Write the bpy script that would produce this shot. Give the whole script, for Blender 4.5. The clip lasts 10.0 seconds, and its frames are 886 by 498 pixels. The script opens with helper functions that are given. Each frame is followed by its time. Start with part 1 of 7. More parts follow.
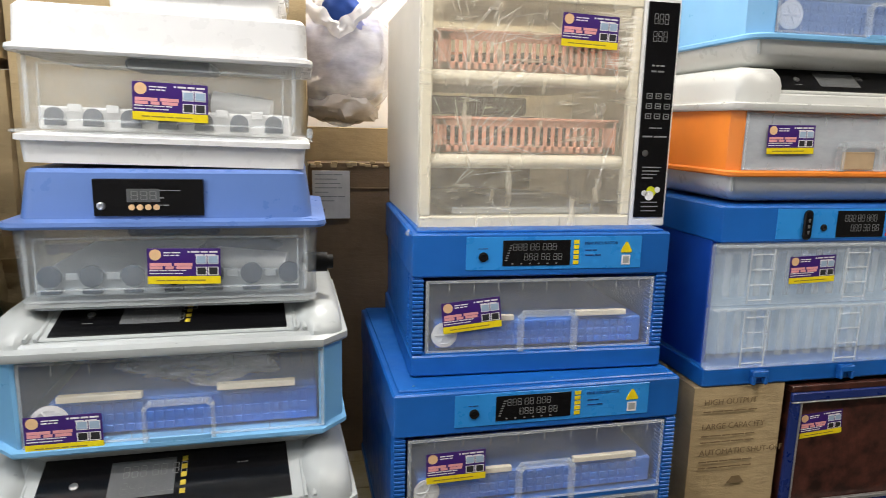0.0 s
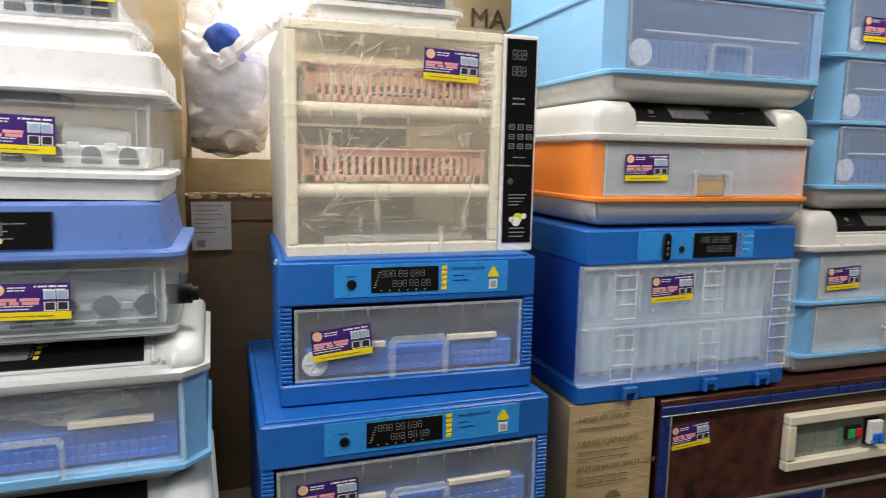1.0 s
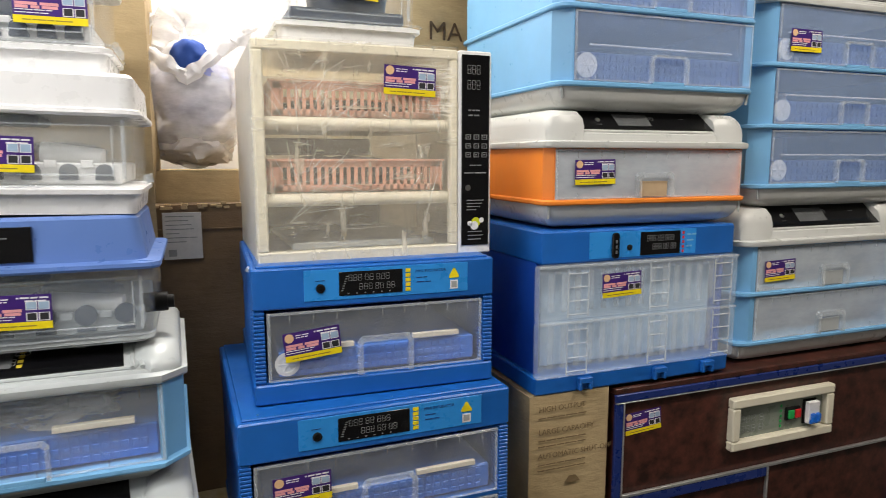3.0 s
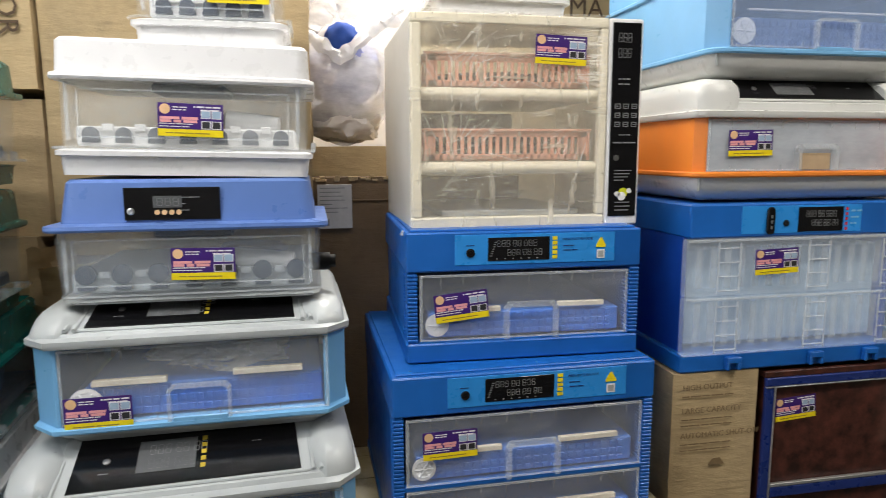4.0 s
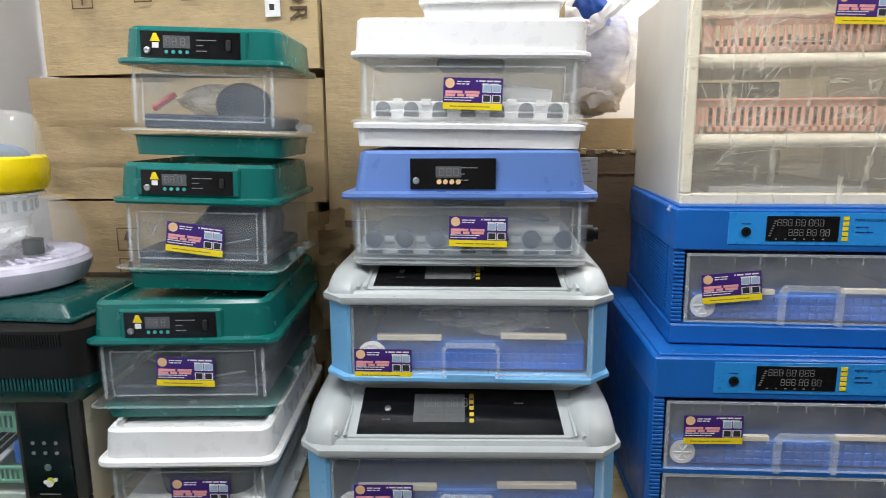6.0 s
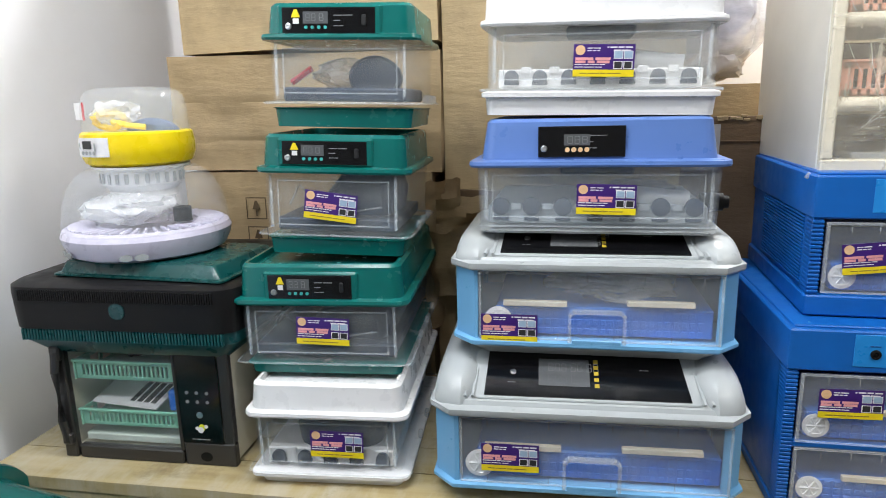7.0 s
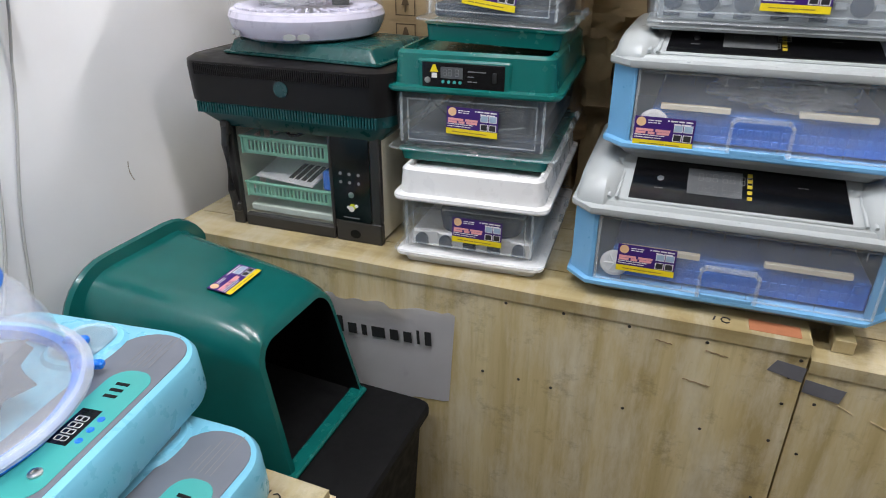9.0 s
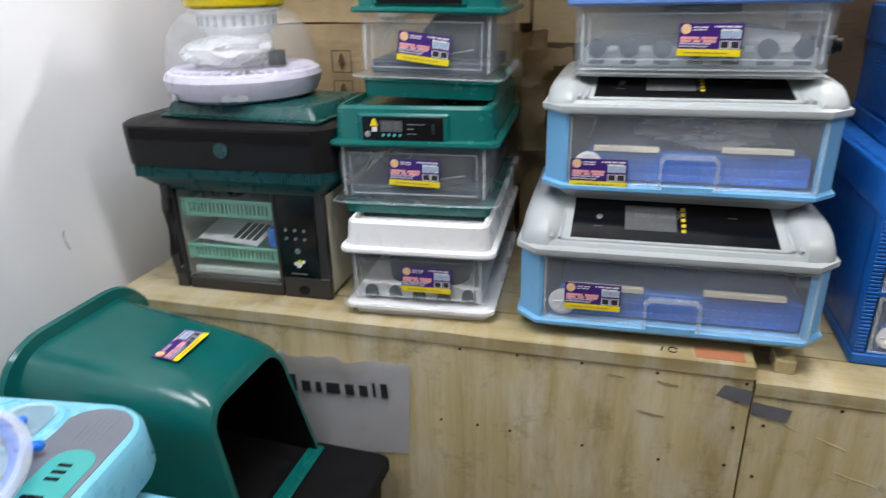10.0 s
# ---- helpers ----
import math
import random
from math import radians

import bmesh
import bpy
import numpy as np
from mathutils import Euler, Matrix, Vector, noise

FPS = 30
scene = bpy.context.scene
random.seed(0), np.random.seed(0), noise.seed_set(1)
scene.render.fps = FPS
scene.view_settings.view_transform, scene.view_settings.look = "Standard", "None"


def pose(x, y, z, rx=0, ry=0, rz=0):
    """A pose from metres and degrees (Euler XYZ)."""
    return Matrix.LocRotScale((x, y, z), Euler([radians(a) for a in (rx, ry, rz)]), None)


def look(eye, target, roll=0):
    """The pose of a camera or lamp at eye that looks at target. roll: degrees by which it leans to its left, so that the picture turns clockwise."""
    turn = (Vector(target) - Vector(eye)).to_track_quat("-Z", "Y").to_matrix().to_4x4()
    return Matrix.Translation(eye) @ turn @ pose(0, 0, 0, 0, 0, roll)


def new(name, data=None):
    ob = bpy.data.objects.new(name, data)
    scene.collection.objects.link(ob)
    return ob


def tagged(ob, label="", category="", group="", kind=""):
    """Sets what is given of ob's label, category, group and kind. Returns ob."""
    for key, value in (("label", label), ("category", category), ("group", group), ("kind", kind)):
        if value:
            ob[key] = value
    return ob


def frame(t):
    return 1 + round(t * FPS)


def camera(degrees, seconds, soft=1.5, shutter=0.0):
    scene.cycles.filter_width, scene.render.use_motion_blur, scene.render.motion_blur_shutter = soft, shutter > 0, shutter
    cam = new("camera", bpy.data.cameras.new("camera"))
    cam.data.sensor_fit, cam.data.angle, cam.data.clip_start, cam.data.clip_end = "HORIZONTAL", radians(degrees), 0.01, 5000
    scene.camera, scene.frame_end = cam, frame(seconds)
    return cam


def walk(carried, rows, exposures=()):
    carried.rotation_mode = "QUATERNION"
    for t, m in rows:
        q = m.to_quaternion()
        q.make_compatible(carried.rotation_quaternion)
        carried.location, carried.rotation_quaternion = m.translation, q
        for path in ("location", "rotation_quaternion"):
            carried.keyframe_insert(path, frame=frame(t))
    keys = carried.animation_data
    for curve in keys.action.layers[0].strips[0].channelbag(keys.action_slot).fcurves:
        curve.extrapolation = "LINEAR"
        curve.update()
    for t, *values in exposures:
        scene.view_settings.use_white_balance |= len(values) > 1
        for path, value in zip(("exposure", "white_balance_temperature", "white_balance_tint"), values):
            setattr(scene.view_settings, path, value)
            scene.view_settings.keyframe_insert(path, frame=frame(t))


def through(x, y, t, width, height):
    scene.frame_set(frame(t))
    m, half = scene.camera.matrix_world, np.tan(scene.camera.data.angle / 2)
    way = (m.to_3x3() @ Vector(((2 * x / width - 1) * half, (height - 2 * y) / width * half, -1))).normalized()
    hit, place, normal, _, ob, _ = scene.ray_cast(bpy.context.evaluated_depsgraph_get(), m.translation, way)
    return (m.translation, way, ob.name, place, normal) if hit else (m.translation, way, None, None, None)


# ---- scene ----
cam = camera(68.4, 10.0, soft=0.7, shutter=0.25)
PATH = [
    (0, (-0.060, 0.284, 1.601), (0.355, 2.206, 1.227), 1.3),
    (0.5, (0.020, 0.270, 1.593), (0.488, 2.184, 1.252), 1.2),
    (1, (0.043, 0.235, 1.602), (0.660, 2.117, 1.323), 1.0),
    (1.5, (0.034, 0.162, 1.611), (0.821, 1.987, 1.378), -0.3),
    (2, (0.029, 0.154, 1.616), (0.855, 1.966, 1.425), -0.4),
    (2.2, (0.035, 0.162, 1.627), (0.920, 1.941, 1.394), 0.5),
    (3.3, (0.017, 0.150, 1.598), (0.642, 2.031, 1.329), -0.2),
    (3.5, (-0.013, 0.145, 1.577), (0.565, 2.042, 1.313), -0.2),
    (4, (-0.050, 0.147, 1.566), (0.334, 2.088, 1.279), -0.2),
    (4.5, (-0.112, 0.162, 1.569), (0.120, 2.128, 1.284), 1.0),
    (5, (-0.151, 0.163, 1.568), (-0.068, 2.133, 1.230), 0.2),
    (5.2, (-0.169, 0.159, 1.565), (-0.172, 2.130, 1.226), -0.2),
    (6.3, (-0.234, 0.142, 1.564), (-0.481, 2.086, 1.165), -1.1),
    (6.5, (-0.254, 0.134, 1.563), (-0.588, 2.057, 1.128), -1.8),
    (7, (-0.294, 0.109, 1.558), (-0.689, 2.021, 1.122), -1.4),
    (7.5, (-0.322, 0.093, 1.537), (-0.818, 1.962, 1.028), 0.1),
    (8, (-0.328, 0.076, 1.525), (-0.900, 1.888, 0.901), 0.3),
    (8.5, (-0.342, 0.046, 1.479), (-0.980, 1.791, 0.738), 1.4),
    (9, (-0.342, 0.047, 1.479), (-1.022, 1.705, 0.592), 0.2),
    (9.5, (-0.339, 0.040, 1.484), (-1.095, 1.653, 0.574), -1.5),
    (10, (-0.339, 0.040, 1.485), (-0.891, 1.807, 0.729), -1.5),
]
walk(cam, [(t, look(e, g, r)) for t, e, g, r in PATH], exposures=[(0, -0.22, 6950, 12), (2.2, -0.38, 7000, 12), (3.5, -0.34, 6950, 12), (5.2, -0.34, 6650, 11), (6.5, -0.18, 6450, 11), (7.0, -0.13, 6400, 11),
                                                            (7.5, -0.30, 6400, 12), (8.5, -0.30, 6450, 13), (9.0, -0.18, 6500, 14), (10.0, -0.12, 6400, 13)])

# ---------------------------------------------------------------- light
world = bpy.data.worlds.new("world")
scene.world = world
world.use_nodes = True
world.node_tree.nodes["Background"].inputs[0].default_value = (0.75, 0.82, 1.0, 1)
world.node_tree.nodes["Background"].inputs[1].default_value = 0.012


def area_lamp(name, m, sx, sy, watts, col):
    li = bpy.data.lights.new(name, "AREA")
    li.shape, li.size, li.size_y, li.energy, li.color = "RECTANGLE", sx, sy, watts, col
    ob = new(name, li)
    ob.matrix_world = m
    return ob


COOL = (1.0, 0.975, 0.935)
BLUISH = (0.90, 0.965, 1.0)
WARMER = (1.0, 0.955, 0.88)
area_lamp("ceiling_fill_lamp", pose(-1.12, 0.05, 2.78, 0, 0, 0), 1.15, 0.14, 20, BLUISH)
area_lamp("ceiling_fill_lamp", pose(1.55, 0.50, 2.78, 0, 0, 0), 1.15, 0.14, 27, WARMER)
# extra lamp added to brighten the left wall, no known source
area_lamp("ceiling_fill_lamp", pose(-0.48, 0.78, 2.78, 0, 0, 0), 1.15, 0.14, 20.5, (0.95, 0.975, 1.0))
area_lamp("wall_tube_lamp", look((0.12, 2.17, 2.78), (-0.25, 1.2, 1.3)), 0.62, 0.05, 48, COOL)

# ---------------------------------------------------------------- materials


def tree(name):
    m = bpy.data.materials.new(name)
    m.use_nodes = True
    nt = m.node_tree
    return m, nt, nt.nodes["Principled BSDF"]


def coords(nt, scale=(1, 1, 1)):
    tc = nt.nodes.new("ShaderNodeTexCoord")
    mp = nt.nodes.new("ShaderNodeMapping")
    mp.inputs["Scale"].default_value = scale
    nt.links.new(tc.outputs["Object"], mp.inputs["Vector"])
    return mp.outputs[0]


def noise_node(nt, vec, scale, detail=4, rough=0.55):
    n = nt.nodes.new("ShaderNodeTexNoise")
    n.inputs["Scale"].default_value, n.inputs["Detail"].default_value, n.inputs["Roughness"].default_value = scale, detail, rough
    nt.links.new(vec, n.inputs["Vector"])
    return n.outputs["Fac"]


def ramp(nt, fac, stops):
    r = nt.nodes.new("ShaderNodeValToRGB")
    el = r.color_ramp.elements
    while len(el) < len(stops):
        el.new(0.5)
    for e, (p, c) in zip(el, stops):
        e.position, e.color = p, (*c, 1)
    nt.links.new(fac, r.inputs[0])
    return r.outputs[0]


def bump(nt, bsdf, fac, strength, dist=0.002):
    b = nt.nodes.new("ShaderNodeBump")
    b.inputs["Strength"].default_value, b.inputs["Distance"].default_value = strength, dist
    nt.links.new(fac, b.inputs["Height"])
    nt.links.new(b.outputs[0], bsdf.inputs["Normal"])


def shade(c, k):
    return tuple(min(1.0, v * k) for v in c)


def plastic(name, col, rough=0.35, var=0.08, orange=0.06):
    """Moulded plastic: faint blotches of handling dirt and a fine moulded grain."""
    m, nt, b = tree(name)
    v = coords(nt)
    f = noise_node(nt, v, 9, 5)
    nt.links.new(ramp(nt, f, [(0.3, shade(col, 1 - var)), (0.7, shade(col, 1 + var))]), b.inputs["Base Color"])
    g = noise_node(nt, v, 35, 3)
    nt.links.new(ramp(nt, g, [(0.3, (rough * 0.8,) * 3), (0.75, (rough * 1.25,) * 3)]), b.inputs["Roughness"])
    bump(nt, b, noise_node(nt, v, 420, 2), orange, 0.0006)
    return m


def clear(name, tint, alpha, rough=0.18, streak=0.06, milky=0.0):
    """Thin clear or milky plastic sheet with haze and faint scratches."""
    m, nt, b = tree(name)
    v = coords(nt, (1, 1, 2.5))
    f = noise_node(nt, v, 7, 6, 0.65)
    nt.links.new(ramp(nt, f, [(0.35, (max(alpha - streak, 0.02),) * 3), (0.75, (min(alpha + streak, 1),) * 3)]), b.inputs["Alpha"])
    b.inputs["Base Color"].default_value = (*tint, 1)
    b.inputs["Roughness"].default_value = rough
    bump(nt, b, noise_node(nt, v, 14, 3), 0.12, 0.003)
    return m


def flat(name, col, rough=0.45, metal=0.0):
    m, nt, b = tree(name)
    f = noise_node(nt, coords(nt), 60, 3)
    nt.links.new(ramp(nt, f, [(0.3, shade(col, 0.93)), (0.7, shade(col, 1.07))]), b.inputs["Base Color"])
    b.inputs["Roughness"].default_value, b.inputs["Metallic"].default_value = rough, metal
    return m


def glow(name, col, power):
    m, nt, b = tree(name)
    b.inputs["Base Color"].default_value = (*col, 1)
    b.inputs["Emission Color"].default_value = (*col, 1)
    b.inputs["Emission Strength"].default_value = power
    return m


def cardboard(name, col):
    """Corrugated board: scuffed blotches, faint flutes, pale worn streaks and soft dents."""
    m, nt, b = tree(name)
    v = coords(nt)
    f = noise_node(nt, v, 5, 6, 0.65)
    fine = noise_node(nt, coords(nt, (1, 1, 14)), 30, 3)
    mixn = nt.nodes.new("ShaderNodeMath")
    mixn.operation = "MULTIPLY_ADD"
    mixn.inputs[1].default_value = 0.12
    nt.links.new(fine, mixn.inputs[0])
    nt.links.new(f, mixn.inputs[2])
    base = ramp(nt, mixn.outputs[0], [(0.30, shade(col, 0.66)), (0.52, col), (0.78, shade(col, 1.22))])
    worn = noise_node(nt, coords(nt, (0.7, 0.7, 6.0)), 6, 6, 0.72)
    mx = nt.nodes.new("ShaderNodeMix")
    mx.data_type = "RGBA"
    nt.links.new(ramp(nt, worn, [(0.60, (0, 0, 0)), (0.74, (0.6, 0.6, 0.6))]), mx.inputs[0])
    nt.links.new(base, mx.inputs[6])
    mx.inputs[7].default_value = (*shade(col, 1.45), 1)
    nt.links.new(mx.outputs[2], b.inputs["Base Color"])
    b.inputs["Roughness"].default_value = 0.75
    bump(nt, b, noise_node(nt, coords(nt, (1, 1, 3)), 11, 6, 0.62), 0.55, 0.008)
    return m


def timber(name, a, c, stretch=(2.5, 2.5, 0.35), scale=9):
    """Rough packing-case wood: bands along the grain, smudges, dark specks."""
    m, nt, b = tree(name)
    grain = noise_node(nt, coords(nt, stretch), scale, 6, 0.62)
    smudge = noise_node(nt, coords(nt), 4.5, 5, 0.6)
    add = nt.nodes.new("ShaderNodeMath")
    add.operation = "MULTIPLY_ADD"
    add.inputs[1].default_value = 0.55
    nt.links.new(smudge, add.inputs[0])
    nt.links.new(grain, add.inputs[2])
    nt.links.new(ramp(nt, add.outputs[0], [(0.45, a), (0.72, shade(c, 0.9)), (0.95, shade(c, 1.12))]), b.inputs["Base Color"])
    b.inputs["Roughness"].default_value = 0.6
    bump(nt, b, grain, 0.3, 0.002)
    return m


def plywood(name, along=False, k=1.0):
    """Plywood sheet: wide upright veneer bands, pale worn patches, dirt and knots."""
    m, nt, b = tree(name)
    band = noise_node(nt, coords(nt, (0.3, 5.0, 5.0) if along else (5.0, 1.0, 0.10)), 3.2, 4, 0.55)
    grain = noise_node(nt, coords(nt, (0.5, 7.0, 7.0) if along else (7.0, 1.0, 0.5)), 16, 5, 0.6)
    worn = noise_node(nt, coords(nt, (3.4, 1.0, 0.8)), 3.3, 7, 0.68)
    dirt = noise_node(nt, coords(nt, (1.0, 1.0, 1.3)), 8.5, 8, 0.75)

    def over(below, top, fac, k0, k1):
        mx = nt.nodes.new("ShaderNodeMix")
        mx.data_type = "RGBA"
        nt.links.new(ramp(nt, fac, [(k0, (0, 0, 0)), (k1, (1, 1, 1))]), mx.inputs[0])
        nt.links.new(below, mx.inputs[6])
        if isinstance(top, tuple):
            mx.inputs[7].default_value = (*top, 1)
        else:
            nt.links.new(top, mx.inputs[7])
        return mx.outputs[2]
    base = ramp(nt, band, [(0.34, shade((0.45, 0.345, 0.155), k)), (0.50, shade((0.59, 0.475, 0.245), k)), (0.66, shade((0.67, 0.565, 0.325), k))])
    c = over(base, (0.40, 0.31, 0.13), grain, 0.52, 0.95)
    c = over(c, shade((0.72, 0.66, 0.50), k), worn, 0.44, 0.68)
    c = over(c, (0.20, 0.15, 0.07), dirt, 0.54, 0.78)
    smear = noise_node(nt, coords(nt, (1.4, 1.0, 0.6)), 2.2, 6, 0.7)
    c = over(c, (0.33, 0.25, 0.12), smear, 0.55, 0.85)
    nt.links.new(c, b.inputs["Base Color"])
    b.inputs["Roughness"].default_value = 0.55
    bump(nt, b, grain, 0.25, 0.002)
    return m


def plaster(name, col):
    m, nt, b = tree(name)
    v = coords(nt)
    f = noise_node(nt, v, 2.2, 6, 0.6)
    nt.links.new(ramp(nt, f, [(0.3, shade(col, 0.95)), (0.7, shade(col, 1.03))]), b.inputs["Base Color"])
    b.inputs["Roughness"].default_value = 0.5
    bump(nt, b, noise_node(nt, v, 24, 5), 0.12, 0.004)
    return m


def marbled(name, a, c):
    m, nt, b = tree(name)
    f = noise_node(nt, coords(nt), 26, 7, 0.68)
    nt.links.new(ramp(nt, f, [(0.35, a), (0.68, c)]), b.inputs["Base Color"])
    b.inputs["Roughness"].default_value = 0.32
    return m


def wrapfilm(name):
    """Stretch film pulled tight in fans of creases; its cream haze stands in for light inside."""
    m, nt, b = tree(name)
    v = coords(nt, (1.0, 1.0, 6.0))
    f = noise_node(nt, v, 9, 7, 0.7)
    g = noise_node(nt, coords(nt, (5, 1, 1.2)), 7, 5, 0.7)
    mx = nt.nodes.new("ShaderNodeMath")
    mx.operation = "MAXIMUM"
    nt.links.new(f, mx.inputs[0])
    nt.links.new(g, mx.inputs[1])
    nt.links.new(ramp(nt, mx.outputs[0], [(0.42, (0.14,) * 3), (0.58, (0.24,) * 3), (0.75, (0.70,) * 3)]), b.inputs["Alpha"])
    # bright cream haze, painted in place of a lit interior
    b.inputs["Base Color"].default_value = (0.95, 0.88, 0.72, 1)
    b.inputs["Roughness"].default_value = 0.12
    bump(nt, b, mx.outputs[0], 0.9, 0.012)
    return m


def thin_plastic(name, col, through=0.45):
    """Thin moulded plastic that lets light glow through."""
    m = plastic(name, col, 0.38, 0.05)
    nt = m.node_tree
    tr = nt.nodes.new("ShaderNodeBsdfTranslucent")
    tr.inputs["Color"].default_value = (*col, 1)
    mx = nt.nodes.new("ShaderNodeMixShader")
    mx.inputs[0].default_value = through
    nt.links.new(nt.nodes["Principled BSDF"].outputs[0], mx.inputs[1])
    nt.links.new(tr.outputs[0], mx.inputs[2])
    nt.links.new(mx.outputs[0], nt.nodes["Material Output"].inputs["Surface"])
    return m


WHITE = plastic("white_plastic", (0.80, 0.80, 0.80), 0.3, 0.03)
GREY = plastic("light_grey_plastic", (0.44, 0.47, 0.475), 0.34, 0.04)
MIDGREY = plastic("mid_grey_plastic", (0.36, 0.38, 0.38), 0.4)
BLUE = plastic("royal_blue_plastic", (0.005, 0.120, 0.46), 0.36, 0.1)
PLATE = plastic("sky_blue_label_film", (0.02, 0.27, 0.72), 0.3, 0.05)
DEEP = plastic("deep_blue_plastic", (0.006, 0.07, 0.42), 0.36, 0.1)
SKY = plastic("light_blue_plastic", (0.18, 0.44, 0.72), 0.34, 0.05)
PERI = plastic("periwinkle_plastic", (0.105, 0.20, 0.49), 0.33, 0.05)
ORANGE = plastic("orange_plastic", (0.86, 0.25, 0.035), 0.35, 0.05)
GREEN = plastic("teal_green_plastic", (0.003, 0.13, 0.115), 0.24, 0.08)
HOUSE = plastic("bottle_green_plastic", (0.003, 0.108, 0.098), 0.2, 0.1)
CREAM = plastic("cream_plastic", (0.76, 0.71, 0.57), 0.38, 0.05)
CREAMTHIN = thin_plastic("thin_cream_plastic", (0.82, 0.77, 0.64))
# lighter copy of the thin cream, with the light on the sides painted in
CREAMLIT = thin_plastic("lit_cream_plastic", (0.86, 0.84, 0.77), 0.2)
PINK = plastic("salmon_plastic", (0.74, 0.35, 0.25), 0.4)
MINT = plastic("mint_plastic", (0.20, 0.53, 0.38), 0.4)
YELLOW = plastic("yellow_plastic", (0.88, 0.66, 0.005), 0.28, 0.03)
LILAC = plastic("pale_lilac_plastic", (0.66, 0.63, 0.76), 0.3, 0.04)
CYAN = plastic("pale_cyan_plastic", (0.19, 0.54, 0.72), 0.3, 0.04)
SLATE = plastic("slate_panel", (0.15, 0.165, 0.20), 0.4, 0.06)
TEALPAD = plastic("teal_pad", (0.05, 0.38, 0.36), 0.35, 0.05)
ROYAL = plastic("bright_blue_plastic", (0.012, 0.17, 0.72), 0.28)
BLACK = plastic("black_gloss", (0.004, 0.004, 0.005), 0.16, 0.2, 0.02)
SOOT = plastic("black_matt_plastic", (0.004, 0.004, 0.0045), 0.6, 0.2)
CHAR = plastic("charcoal_plastic", (0.010, 0.0095, 0.010), 0.42, 0.1)
for dull in (SOOT, CHAR):
    for nd in dull.node_tree.nodes:
        if nd.type == "BSDF_PRINCIPLED":
            nd.inputs["Specular IOR Level"].default_value = 0.22
NAVY = plastic("navy_plastic", (0.014, 0.028, 0.06), 0.4, 0.2)
TRAYBLUE = plastic("tray_blue_plastic", (0.030, 0.185, 0.68), 0.45, 0.12)
# shaded copy of the tray blue, since smoky panes cast no shadow
SHADETRAY = plastic("shaded_tray_plastic", (0.03, 0.10, 0.34), 0.5, 0.12)
STEEL = flat("brushed_steel", (0.55, 0.55, 0.56), 0.28, 1.0)
DARKSTEEL = flat("dark_door_film", (0.026, 0.019, 0.016), 0.2)
DIGIT = flat("unlit_digit", (0.20, 0.205, 0.21), 0.5)
LCD = flat("lcd_grey", (0.105, 0.11, 0.115), 0.25)
PURPLE = flat("sticker_purple", (0.045, 0.010, 0.16), 0.4)
PALELID = plastic("pale_grey_lid", (0.60, 0.61, 0.59), 0.32, 0.03)
DULLKEY = flat("dull_yellow_key", (0.46, 0.34, 0.02), 0.5)
STRIP = flat("sticker_yellow", (0.84, 0.66, 0.012), 0.4)
PAPER = flat("white_print", (0.80, 0.79, 0.80), 0.5)
ROSE = flat("sticker_rose", (0.78, 0.34, 0.36), 0.45)
GOLD = flat("sticker_gold", (0.80, 0.52, 0.28), 0.45)
PHOTO = flat("sticker_photo", (0.34, 0.46, 0.60), 0.4)
INK = flat("black_ink", (0.018, 0.018, 0.02), 0.6)
REDP = flat("red_button", (0.62, 0.02, 0.025), 0.35)
GREENP = flat("green_button", (0.01, 0.42, 0.10), 0.35)
RUBBER = flat("black_rubber", (0.008, 0.008, 0.009), 0.6)
SLATWOOD = timber("cream_strip_wood", (0.62, 0.54, 0.40), (0.80, 0.74, 0.60), (1, 4, 4), 12)
CLEAR = clear("clear_plastic", (0.74, 0.79, 0.82), 0.10, 0.10, 0.05)
FROSTGREY = clear("grey_frosted_plastic", (0.60, 0.66, 0.71), 0.20, 0.18, 0.06)
FROST = clear("frosted_plastic", (0.74, 0.79, 0.84), 0.125, 0.14, 0.05)
MILK = clear("milky_plastic", (0.68, 0.75, 0.82), 0.40, 0.3, 0.08)
SMOKE = clear("smoky_blue_plastic", (0.33, 0.45, 0.68), 0.36, 0.22, 0.06)
GLASSY = clear("clear_dome_plastic", (0.80, 0.84, 0.88), 0.10, 0.05, 0.05)
RIB = clear("white_rib_plastic", (0.86, 0.90, 0.93), 0.34, 0.15, 0.10)
EDGE = clear("clear_rim_plastic", (0.76, 0.82, 0.86), 0.24, 0.15, 0.05)
FILM = wrapfilm("stretch_film")
BAGFILM = clear("thin_bag_film", (0.88, 0.88, 0.90), 0.62, 0.22, 0.25)
WHITEHAZE = clear("hazy_white_plastic", (0.76, 0.78, 0.76), 0.20, 0.15, 0.06)
# cream tint stands in for the brightness inside the cabinet
PANEC = clear("cream_tinted_pane", (0.84, 0.77, 0.62), 0.07, 0.08, 0.03)
DOME = clear("bluish_dome_plastic", (0.66, 0.70, 0.78), 0.27, 0.05, 0.10)
POLY = clear("poly_bag", (0.85, 0.86, 0.88), 0.42, 0.12, 0.22)
CARD = cardboard("brown_cardboard", (0.39, 0.285, 0.155))
CARDB = cardboard("tan_cardboard", (0.46, 0.345, 0.19))
# darker copy of the brown board, with the shade of gaps in its colour
CARDSHADE = cardboard("shaded_cardboard", (0.16, 0.10, 0.052))
PLY = plywood("plywood_sheet")
BOARD = plywood("case_board", True, 0.74)
# near-white strands that stand in for highlights on the film
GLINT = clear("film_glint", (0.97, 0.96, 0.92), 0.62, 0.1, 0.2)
LINING = plastic("blue_grey_lining", (0.52, 0.56, 0.60), 0.5)
